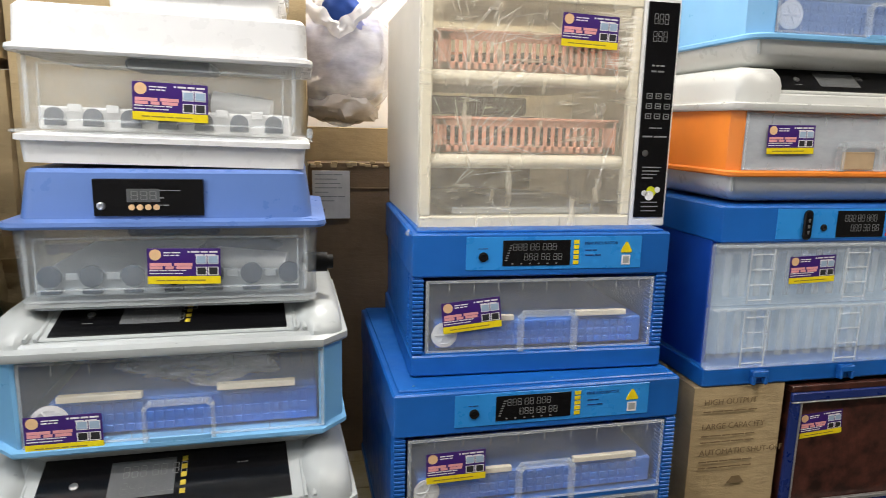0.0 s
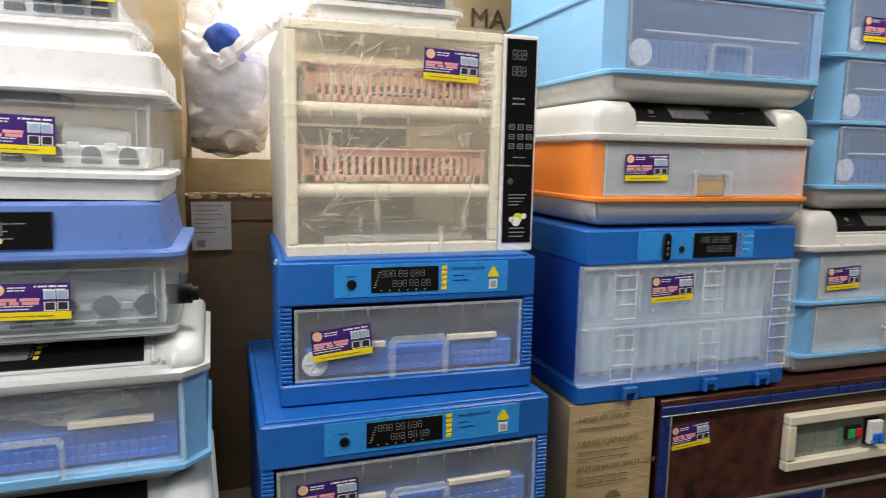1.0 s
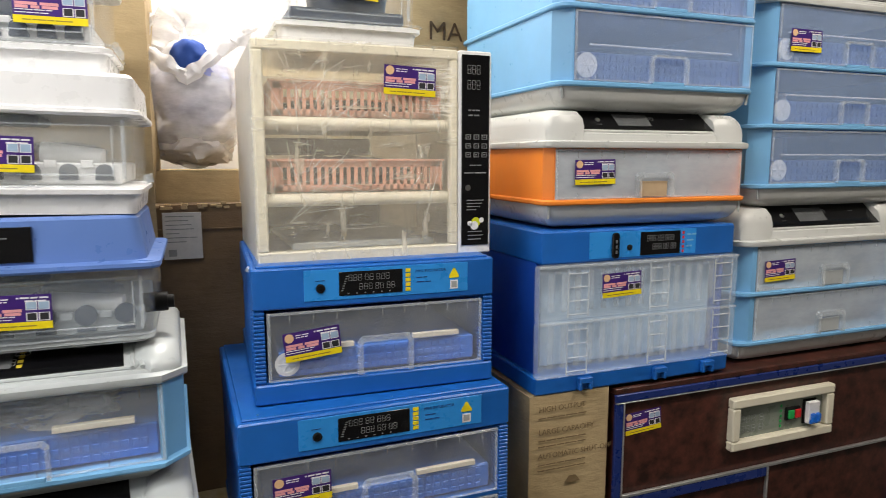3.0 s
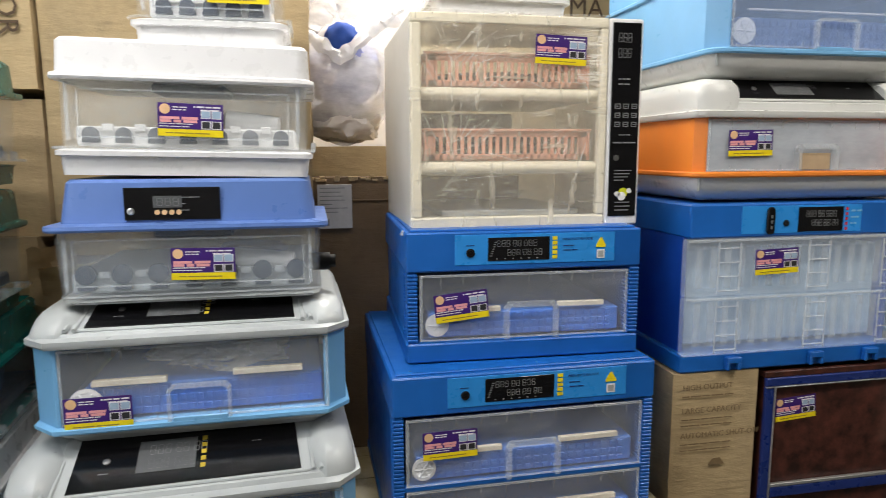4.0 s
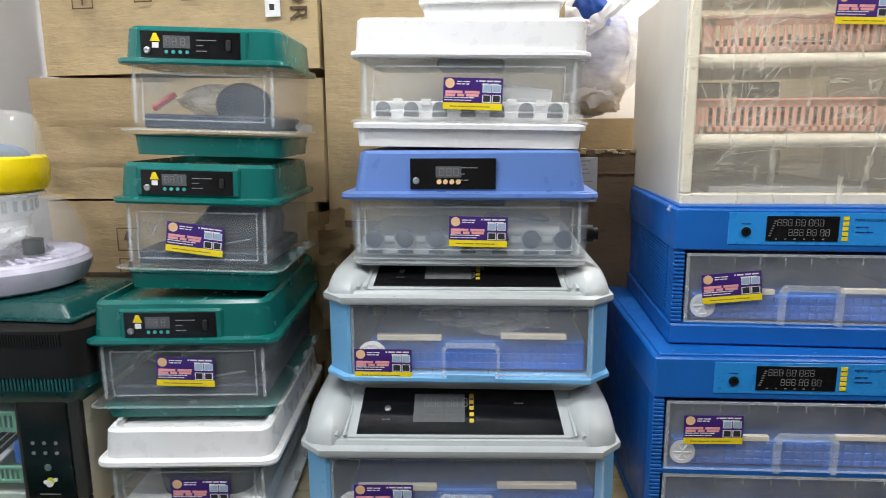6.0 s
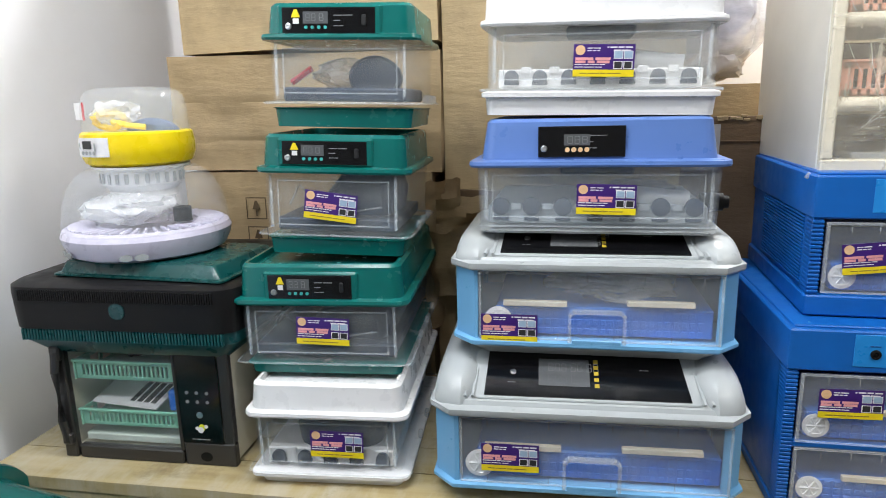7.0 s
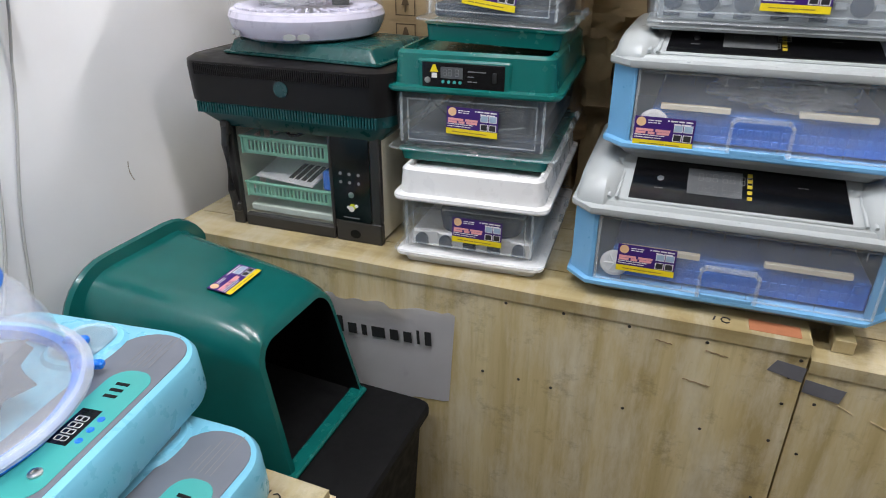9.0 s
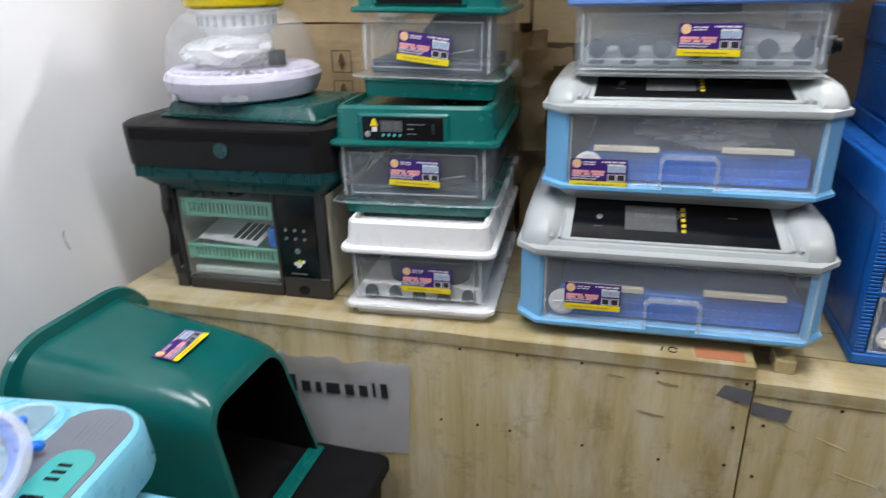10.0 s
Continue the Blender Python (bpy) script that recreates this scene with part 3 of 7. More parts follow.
    if n > 1:
        for s in (-1, 1):
            b = B()
            sweep(b, [(s * (h - 0.012), 0.012, z + rim), (s * (h - 0.014), 0.014, z + rim + lh * 0.5), (s * (h - 0.035), 0.06, z + rim + lh * 0.82), (s * (h - 0.06), 0.14, z + rim + lh * 0.985)], 0.004)
            part("corner_rib", b, lid_mat, lid)
    else:
        for s in (-1, 1):
            for o in (0.060, 0.074):
                b = B()
                sweep(b, [(s * (h - o), 0.008, z + rim + lh * 0.25), (s * (h - o - 0.004), 0.07, z + rim + lh * 0.64), (s * (h - o - 0.008), 0.14, z + rim + lh * 0.92)], 0.0035)
                part("moulded_rib", b, GREY, lid)
    if panel:
        f0, f1 = (1, 5) if n == 1 else (1, 4)
        ya, za = 0.004 + steps[f0][2] * slope_run, z + rim + lh * steps[f0][0]
        yb, zb = 0.004 + steps[f1][2] * slope_run, z + rim + lh * steps[f1][0]
        ms = slope(ya, za, yb, zb)
        L = math.hypot(yb - ya, zb - za)
        pw = w * 0.33
        b = B()
        box(b, -pw - 0.022, pw + 0.022, 0.004, L * 0.99, -0.02, 0.003, 0.002, ms, 0.012, 4)
        part("control_seat", b, lid_mat, lid)
        b = B()
        prism(b, [(-pw, 0.010), (pw, 0.010), (pw * 0.96, L * 0.96), (-pw * 0.98, L * 0.96)], 0.002, 0.005, ms)
        cp = part("control_panel", b, BLACK, lid, "glossy black control panel")
        mp = ms @ Matrix.Translation((0, 0, 0.0052))
        part("screen", box(B(), -pw * 0.46, pw * 0.05, L * 0.28, L * 0.80, 0, 0.0006, 0.0002, mp), LCD, cp)
        b = B()
        digits(b, mp, -pw * 0.36, L * 0.56, 0.009, L * 0.16, "888 88 88")
        digits(b, mp, -pw * 0.36, L * 0.33, 0.009, L * 0.16, "888 888")
        part("digit_display", b, DIGIT, cp)
        if yellow:
            b = B()
            for k in range(5):
                box(b, pw * 0.095, pw * 0.140, L * (0.27 + 0.115 * k), L * (0.34 + 0.115 * k), 0, 0.0008, 0.0002, mp)
            part("key_strip", b, DULLKEY, cp)
        b = lathe(B(), [(0.006, 0), (0.006, 0.002), (0.003, 0.0025)], -pw * 0.72, L * 0.52, 16, m=mp)
        part("power_jack", b, STEEL, cp)
        b = B()
        bars(b, mp, -pw * 0.77, L * 0.32, [(0.006, 0.008)], 0.006, 0.0015)
        bars(b, mp, pw * 0.55, L * 0.62, [(0.004, 0.003, 0.006)], 0.006, 0.0018)
        part("small_print", b, DIGIT, cp)
    for u, v, rot in stickers:
        sticker(t, front(-0.0048), u, v, rot)
    return t


def at(x0, x1, y, z, yaw=0.0):
    return pose((x0 + x1) / 2, y, z, 0, 0, yaw), x1 - x0


# light blue pair on the case
m, w = at(-0.545, 0.010, 1.204, 0.828, 3.0)
tier_incubator("light blue and grey egg incubator on a wooden case, drawer shut", m, w, 0.46, [0.148], 0.026, 0.0785, SKY, FROST, MIDGREY, GREY,
               stickers=[(-0.135, 0.093, 0)], face=(0.048, 0.024))
m, w = at(-0.516, -0.002, 1.277, 1.081, 1.3)
tier_incubator("light blue and grey egg incubator stacked on a larger one", m, w, 0.42, [0.147], 0.028, 0.0575, SKY, FROST, MIDGREY, GREY,
               stickers=[(-0.152, 0.063, 0)], face=(0.046, 0.030), plastic_bag=True)
# orange one, tall light blue ones, and the pair on the brown cabinet
m, w = at(0.748, 1.303, 1.405, 1.464)
tier_incubator("orange and light grey egg incubator with a frosted drawer", m, w, 0.48, [0.126], 0.051, 0.0845, ORANGE, MILK, PALELID, PALELID, 0.02, 5, (0.018, 0.012),
               knob=False, tray=False, handle="frost", stickers=[(-0.158, 0.124, 1)], slope_run=0.06, yellow=False)
m, w = at(0.772, 1.316, 1.405, 1.726)
tier_incubator("light blue two-drawer egg incubator on the orange one", m, w, 0.54, [0.163, 0.163], 0.047, 0.10, SKY, SMOKE, PALELID, PALELID, 0.036, 4, (0.034, 0.012),
               stickers=[(-0.135, 0.325, -1)], panel=True, slope_run=0.06)
m, w = at(1.335, 1.945, 1.425, 1.079)
tier_incubator("light blue two-drawer egg incubator with frosted fronts on a cabinet", m, w, 0.46, [0.132, 0.132], 0.050, 0.0995, SKY, MILK, PALELID, PALELID, 0.035, 5, (0.050, 0.014),
               knob=False, tray=False, handle="frost", stickers=[(-0.178, 0.248, 2)], slope_run=0.06, yellow=False)
m, w = at(1.366, 1.972, 1.425, 1.493)
tier_incubator("light blue three-drawer egg incubator with smoky fronts", m, w, 0.48, [0.152, 0.152, 0.156], 0.048, 0.056, SKY, SMOKE, PALELID, PALELID, 0.040, 4, (0.040, 0.012),
               stickers=[(-0.172, 0.420, 0)], slope_run=0.06, yellow=False)
pl = thing("serving_dish", pose(1.62, 1.58, 2.0575), "shallow royal blue round dish with a white film over it", "dish")
part("dish", lathe(B(), [(0.10, 0.0), (0.135, 0.008), (0.185, 0.034), (0.195, 0.037), (0.195, 0.041), (0.18, 0.038)], n=48), ROYAL, pl)
part("cover", lathe(B(), [(0.196, 0.0405), (0.197, 0.046), (0.185, 0.058), (0.11, 0.068)], n=48), POLY, pl, "clear plastic cover")


# ---------------------------------------------------------------- royal blue drawer incubators
def ribbed(bm, x0, x1, y0, y1, z0, z1, step=0.007):
    k = z0
    while k < z1 - step * 0.5:
        box(bm, x0, x1, y0, y1, k, min(k + step * 0.62, z1), 0.0008)
        k += step


def blue_incubator(label, m, w, d, drawers, base_h, head_h, stickers, slack=False):
    t = thing("egg_incubator", m, label, "incubator", "royal blue incubators")
    h = w / 2
    H = base_h + sum(drawers) + head_h
    b = B()
    box(b, -h, h, 0.0, d, 0.0, base_h, 0.003, r=0.008, n=2)
    part("base", b, BLUE, t)
    b = B()
    box(b, -h, h, 0.0, d, H - head_h, H - 0.004, 0.003, r=0.008, n=2)
    box(b, -h + 0.01, h - 0.01, 0.012, d - 0.01, H - 0.005, H, 0.002)
    part("head", b, BLUE, t)
    b = B()
    zt = H - head_h
    box(b, -h + 0.006, -h + 0.016, 0.03, d - 0.004, base_h - 0.002, zt + 0.002)
    wl = part("side_wall", b, BLUE, t)
    wr = part("side_wall", box(B(), h - 0.016, h - 0.006, 0.03, d - 0.004, base_h - 0.002, zt + 0.002), BLUE, t)
    part("back_wall", box(B(), -h + 0.016, h - 0.016, d - 0.016, d - 0.004, base_h - 0.002, zt + 0.002), BLUE, t)
    b = B()
    if not slack:
        ribbed(b, -h + 0.001, -h + 0.007, 0.05, d * 0.75, base_h + 0.01, H - 0.05, 0.0065)
    else:
        box(b, -h + 0.003, -h + 0.007, 0.03, d - 0.01, base_h, zt)
    part("rib", b, BLUE, wl)
    b = B()
    ribbed(b, h - 0.007, h - 0.002, 0.05, d * 0.75, base_h + 0.01, zt - 0.01, 0.0065)
    part("rib", b, BLUE, wr)
    for s in (-1, 1):
        x0, x1 = sorted((s * (h - 0.002), s * (h - 0.022)))
        cpost = part("corner_post", box(B(), x0 + 0.001, x1 - 0.001, 0.0042, 0.05, base_h, zt), BLUE, t, "ribbed royal blue corner post")
        b = B()
        ribbed(b, x0, x1, 0.002, 0.04, base_h + 0.004, zt - 0.004, 0.0075)
        part("rib", b, BLUE, cpost)
    z = base_h
    for i, dh in enumerate(drawers):
        x0, x1, z0, z1 = -h + 0.026, h - 0.026, z + 0.004, z + dh - 0.006
        if i:
            part("divider", box(B(), -h + 0.02, h - 0.02, 0.004, 0.05, z - 0.006, z + 0.003, 0.001), BLUE, t)
        dr = part("drawer_front", box(B(), x0, x1, 0.003, 0.008, z0, z1, 0.001), FROST, t, "clear drawer front with an arched grip")
        mf = front(0.003)
        b = B()
        for a0, a1, c0, c1 in ((x0, x1, z1 - 0.005, z1), (x0, x1, z0, z0 + 0.004), (x0, x0 + 0.006, z0, z1), (x1 - 0.006, x1, z0, z1)):
            box(b, a0, a1, c0, c1, 0, 0.0025, 0.0008, mf)
        for k in range(9):
            u = x0 + (x1 - x0) * (k + 0.9) / 9.6
            box(b, u, u + 0.002, z1 - 0.019, z1 - 0.005, 0, 0.002, 0.0005, mf)
        part("moulded_edge", b, EDGE, dr)
        cx = (x0 + x1) / 2 + 0.01
        gw, gh = 0.055, dh * 0.52
        b = B()
        outer = [(cx - gw, z0), (cx - gw, z0 + gh * 0.85), (cx - gw * 0.84, z0 + gh), (cx + gw * 0.84, z0 + gh), (cx + gw, z0 + gh * 0.85), (cx + gw, z0)]
        for (ax, az), (bx, bz) in zip(outer, outer[1:]):
            L = math.hypot(bx - ax, bz - az)
            nx, nz = (bz - az) / L * 0.010, -(bx - ax) / L * 0.010
            prism(b, [(ax, az), (bx, bz), (bx + nx, bz + nz), (ax + nx, az + nz)], 0.0, 0.010, mf)
        part("grip", b, EDGE, dr, "clear arched grip")
        b = B()
        box(b, x0 + 0.02, x1 - 0.01, 0.020, d - 0.06, z0 + 0.002, z0 + dh * 0.36, 0.003)
        for row in range(3):
            for k in range(24):
                u = x0 + 0.026 + (x1 - x0 - 0.05) * k / 24
                box(b, u, u + (x1 - x0) * 0.022, z0 + 0.006 + row * dh * 0.11, z0 + 0.006 + row * dh * 0.11 + dh * 0.065, 0, 0.003, 0.0005, front(0.020))
        part("egg_tray", b, TRAYBLUE, dr, "blue perforated egg tray")
        for a0, a1, c0 in ((cx + gw + 0.004, x1 - 0.045, 0.40), (x0 + 0.09, cx - gw - 0.004, 0.37)):
            part("cream_bar", box(B(), a0, a1, 0.012, 0.022, z0 + dh * c0, z0 + dh * c0 + 0.010, 0.001), SLATWOOD, dr, "cream coloured bar on the tray")
        b = B()
        lathe(b, [(0.022, 0.0), (0.023, 0.004), (0.016, 0.005), (0.015, 0.004)], x0 + 0.035, z0 + 0.030, 28, m=front(0.014))
        for k in range(6):
            a = k * math.pi / 3
            rod(b, (x0 + 0.035, 0.0095, z0 + 0.03), (x0 + 0.035 + 0.018 * math.cos(a), 0.0095, z0 + 0.03 + 0.018 * math.sin(a)), 0.0016, 5)
        part("turning_wheel", b, WHITE, dr, "white spoked turning wheel")
        part("back_lining", box(B(), -h + 0.02, h - 0.02, d - 0.03, d - 0.018, z + 0.004, z + dh - 0.004), LINING, t)
        z += dh
    # control strip on the head
    mh = front(0.0)
    k = w / 0.47
    plate = part("control_plate", box(B(), -0.142 * k, 0.178 * k, H - head_h + 0.012, H - 0.010, -0.001, 0.0012, 0.0005, mh), PLATE, t, "sky blue control plate")
    mp = front(-0.0013)
    v0, v1 = H - head_h + 0.020, H - 0.016
    ph = v1 - v0
    part("screen", box(B(), -0.078 * k, 0.044 * k, v0 - 0.001, v1, 0, 0.001, 0.0003, mp), BLACK, plate)
    b = B()
    md = front(-0.0024)
    digits(b, md, -0.060 * k, v0 + ph * 0.60, 0.0068, ph * 0.27, "888 88 888")
    digits(b, md, -0.040 * k, v0 + ph * 0.20, 0.0068, ph * 0.27, "888 88 88")
    for q in range(7):
        box(b, -0.074 * k + q * 0.0015, -0.070 * k + q * 0.0015, v0 + ph * (0.18 + 0.1 * q), v0 + ph * (0.22 + 0.1 * q), 0, 0.0005, 0.0001, md)
    for q in range(6):
        box(b, -0.062 * k + q * 0.016, -0.059 * k + q * 0.016, v0 + ph * 0.04, v0 + ph * 0.09, 0, 0.0005, 0.0001, md)
    part("digit_display", b, DIGIT, plate)
    b = B()
    for q in range(5):
        box(b, 0.050 * k, 0.060 * k, v0 + ph * 0.21 * q, v0 + ph * (0.21 * q + 0.16), 0, 0.001, 0.0003, mp)
    part("key_strip", b, STRIP, plate, "five small yellow keys")
    b = lathe(B(), [(0.0085, 0), (0.0085, 0.002), (0.005, 0.003), (0.005, 0.0012), (0.0015, 0.0012), (0.0015, 0.003)], -0.112 * k, v0 + ph * 0.35, 18, m=mp)
    part("power_jack", b, CHAR, plate)
    words("lettering", "MINI INCUBATOR", mp @ pose(0.070 * k, v0 + ph * 0.80, 0.0002), 0.0078, TRIMBLUE, plate, "dark blue lettering")
    b = B()
    bars(b, mp, 0.072 * k, v0 + ph * 0.55, [(0.012, 0.008), (0.016, 0.012)], 0.009, 0.002)
    bars(b, mp, -0.121 * k, v0 + ph * 0.66, [(0.006, 0.010)], 0.009, 0.0014)
    part("small_print", b, TRIMBLUE, plate)
    prism(b := B(), [(0.139 * k, v0 + ph * 0.46), (0.159 * k, v0 + ph * 0.46), (0.159 * k, v0 + ph * 0.56), (0.1505 * k, v0 + ph * 0.90), (0.1475 * k, v0 + ph * 0.90), (0.139 * k, v0 + ph * 0.56)], 0, 0.0008, mp)
    part("warning_sign", b, STRIP, plate, "small yellow warning sign")
    part("code_patch", box(B(), 0.141 * k, 0.157 * k, v0 - 0.002, v0 + ph * 0.36, 0, 0.0006, 0.0001, mp), PAPER, plate)
    part("code_print", box(B(), 0.1435 * k, 0.1545 * k, v0 + 0.001, v0 + ph * 0.30, 0.0006, 0.001, 0.0001, mp), MIDGREY, plate)
    if slack:
        b = B()
        for q in range(2):
            lathe(b, [(0.004, 0), (0.004, 0.003)], -0.2 * k + 0.25 * q, H - 0.003, 10, m=front(0.03))
        part("screw_cap", b, STEEL, t)
    for u, v, rot in stickers:
        sticker(t, front(0.0), u, v, rot)
    return t


m, w = at(0.078, 0.608, 1.288, 0.794, 0.8)
blue_incubator("royal blue two-drawer egg incubator on a wooden case", m, w, 0.60, [0.125, 0.143], 0.022, 0.080, [(-0.155, 0.231, 1.0)], True)
m, w = at(0.116, 0.590, 1.342, 1.166, -1.5)
blue_incubator("royal blue one-drawer egg incubator stacked on a larger one", m, w, 0.46, [0.140], 0.038, 0.080, [(-0.130, 0.110, 6)])


# ---------------------------------------------------------------- deep blue tall incubator
HAZE = clear("hazy_blue_plastic", (0.62, 0.72, 0.82), 0.26, 0.2, 0.06)
t = thing("egg_incubator", pose(1.004, 1.395, 1.087), "deep blue egg incubator with a milky ribbed front and hooks below", "incubator")
h, d = 0.277, 0.46
part("head", box(B(), -h + 0.006, h - 0.004, 0.0, d, 0.298, 0.372, 0.004, r=0.01, n=2), BLUE, t)
part("base", box(B(), -h - 0.004, h - 0.004, 0.0, d, 0.0, 0.042, 0.004, r=0.01, n=2), BLUE, t)
b = B()
part("side_wall", box(B(), -h + 0.008, -h + 0.02, 0.03, d, 0.04, 0.30), DEEP, t, "deep blue side wall")
part("side_wall", box(B(), h - 0.02, h - 0.008, 0.03, d, 0.04, 0.30), DEEP, t, "deep blue side wall")
part("back_wall", box(B(), -h + 0.02, h - 0.02, d - 0.012, d, 0.04, 0.30), DEEP, t)
for z0, z1 in ((0.043, 0.172), (0.174, 0.299)):
    p = part("front_pane", box(B(), -h - 0.010, h - 0.006, -0.018, 0.004, z0, z1, 0.004), HAZE, t, "milky moulded front pane")
    mf = front(-0.018)
    part("moulded_edge", box(B(), -h - 0.008, h - 0.008, z1 - 0.006, z1, 0, 0.004, 0.001, mf), EDGE, p)
    for u in (-0.215, 0.005, 0.195):
        b = B()
        for du in (0.0, 0.052):
            box(b, u + du, u + du + 0.003, z0 + 0.006, z1 - 0.008, 0, 0.004, 0.001, mf)
        for k in range(4):
            zz = z0 + 0.012 + (z1 - z0 - 0.024) * k / 3.3
            box(b, u, u + 0.055, zz, zz + 0.003, 0, 0.004, 0.001, mf)
        part("ladder_rib", b, RIB, p, "raised ladder-shaped rib")
    b = B()
    for k in range(14):
        u = -0.24 + 0.035 * k
        box(b, u, u + 0.016, 0.02, 0.024, z0 + 0.01, z1 - 0.02, 0.001)
    part("inner_fin", b, EDGE, p)
part("inner_tray", box(B(), -h + 0.03, h - 0.03, 0.05, d - 0.03, 0.05, 0.27, 0.004), plastic("pale_blue_inside", (0.46, 0.62, 0.78), 0.5), t)
for u in (-0.155, 0.055, 0.20):
    b = B()
    box(b, u - 0.018, u + 0.018, -0.014, 0.0, 0.020, 0.034, 0.002)
    box(b, u - 0.018, u - 0.010, -0.014, 0.0, 0.004, 0.022, 0.002)
    box(b, u + 0.010, u + 0.018, -0.014, 0.0, 0.004, 0.022, 0.002)
    part("hook", b, BLUE, t)
mh = front(0.0)
pl = part("control_plate", box(B(), -0.15, 0.15, 0.306, 0.366, -0.001, 0.001, 0.0004, mh), PLATE, t, "sky blue control plate")
mp = front(-0.0012)
sk = part("power_socket", box(B(), -0.092, -0.072, 0.304, 0.364, 0, 0.006, 0.003, mp, 0.009, 4), BLACK, t, "black three-pin power socket")
b = B()
for k in range(3):
    box(b, -0.084, -0.080, 0.316 + 0.012 * k, 0.323 + 0.012 * k, 0.006, 0.008, 0.0005, mp)
part("pin", b, STEEL, sk)
part("power_jack", lathe(B(), [(0.007, 0), (0.007, 0.002), (0.004, 0.003), (0.002, 0.002)], -0.042, 0.328, 16, m=mp), CHAR, pl)
part("screen", box(B(), -0.012, 0.102, 0.308, 0.362, 0, 0.001, 0.0003, mp), BLACK, pl)
b = B()
digits(b, front(-0.0024), 0.006, 0.340, 0.0066, 0.014, "888 88 888")
digits(b, front(-0.0024), 0.022, 0.320, 0.0066, 0.014, "888 88 88")
part("digit_display", b, DIGIT, pl)
b = B()
for k in range(5):
    box(b, 0.108, 0.114, 0.309 + 0.011 * k, 0.316 + 0.011 * k, 0, 0.0008, 0.0002, mp)
part("key_strip", b, REDP, pl)
b = bars(B(), mp, 0.122, 0.350, [(0.012, 0.012), (0.020,), (0.006, 0.006)], 0.014, 0.004)
part("small_print", b, SKY, pl)
sticker(t, front(-0.0225), -0.075, 0.248, 2)


# ---------------------------------------------------------------- small clear incubators with a coloured lid
PALEGREY = plastic("pale_grey_tray", (0.40, 0.44, 0.47), 0.5)

def lid_incubator(label, m, w, d, z_body, z_rim, z_top, lidc, basec, lid_inset=0.02, taper=0.012, contents="navy", panel=None, stickers=(),
                  pane=CLEAR, gears=0, side_nubs=False, open_top=False, group="small incubators"):
    """Clear tub between a base tray and a lid with a flange. Local origin: middle of the front flange, at the base."""
    t = thing("egg_incubator", m, label, "incubator", group)
    h = w / 2
    g = lid_inset
    b = B()
    if basec == WHITE:
        loft(b, [rr(-h + g, h - g, g, d - g, 0, 0.015), rr(-h + g * 0.7, h - g * 0.7, g * 0.7, d - g * 0.7, z_body * 0.86, 0.018),
                 rr(-h, h, 0, d, z_body * 0.9, 0.02), rr(-h, h, 0, d, z_body + 0.004, 0.02), rr(-h + 0.01, h - 0.01, 0.01, d - 0.01, z_body + 0.008, 0.018)])
    else:
        loft(b, [rr(-h + g, h - g, g, d - g, 0, 0.015), rr(-h + g * 0.8, h - g * 0.8, g * 0.8, d - g * 0.8, z_body * 0.9, 0.018),
                 rr(-h + g * 0.55, h - g * 0.55, g * 0.55, d - g * 0.55, z_body, 0.02)])
    base = part("base_tray", b, basec, t)
    # clear tub
    i0, i1 = taper, 0.006
    b = B()
    fl = -i0 if pane == FROSTGREY else 0.002
    loft(b, [rr(-h - fl, h + fl, -fl, d + fl, z_body + 0.006 - (0.010 if fl < 0 else 0), 0.022), rr(-h - fl, h + fl, -fl, d + fl, z_body + 0.011, 0.022),
             rr(-h + i0, h - i0, i0, d - i0, z_body + 0.014, 0.018), rr(-h + i1 + 0.004, h - i1 - 0.004, i1 + 0.004, d - i1 - 0.004, z_rim, 0.018)], False, False)
    loft(b, [rr(-h + i0 + 0.004, h - i0 - 0.004, i0 + 0.004, d - i0 - 0.004, z_body + 0.010, 0.015), rr(-h + i1 + 0.008, h - i1 - 0.008, i1 + 0.008, d - i1 - 0.008, z_rim, 0.015)], False, False)
    tub = part("clear_tub", b, pane, t, "see-through plastic tub")
    tub.visible_shadow = pane == CLEAR
    b = B()
    loft(b, [rr(-h - fl - 0.001, h + fl + 0.001, -fl - 0.001, d + fl + 0.001, z_body + 0.006, 0.022), rr(-h - fl - 0.003, h + fl + 0.003, -fl - 0.003, d + fl + 0.003, z_body + 0.008, 0.022),
             rr(-h - fl - 0.001, h + fl + 0.001, -fl - 0.001, d + fl + 0.001, z_body + 0.011, 0.022)], False, False)
    mf = front(i0 * 0.8)
    u0, u1, v0, v1 = -h + 0.04, h - 0.04, z_body + 0.026, z_rim - 0.018
    for a0, a1, c0, c1 in ((u0, u1, v1 - 0.0025, v1), (u0, u1, v0, v0 + 0.0025), (u0, u0 + 0.0025, v0, v1), (u1 - 0.0025, u1, v0, v1)):
        box(b, a0, a1, c0, c1, 0, 0.0022, 0.0006, mf)
    for sx in (-h + i0 + 0.012, h - i0 - 0.018):
        box(b, sx, sx + 0.006, v0 - 0.005, v1 + 0.01, 0, 0.002, 0.0006, mf)
    part("moulded_edge", b, EDGE, tub)
    if side_nubs:
        for yy in (0.3, 0.5, 0.7):
            part("side_clip", box(B(), h - 0.004, h + 0.006, d * yy, d * yy + 0.016, z_body + 0.010, z_body + 0.026, 0.002), EDGE, tub)
    # lid
    e = g if lidc == PERI else g * 0.6
    b = B()
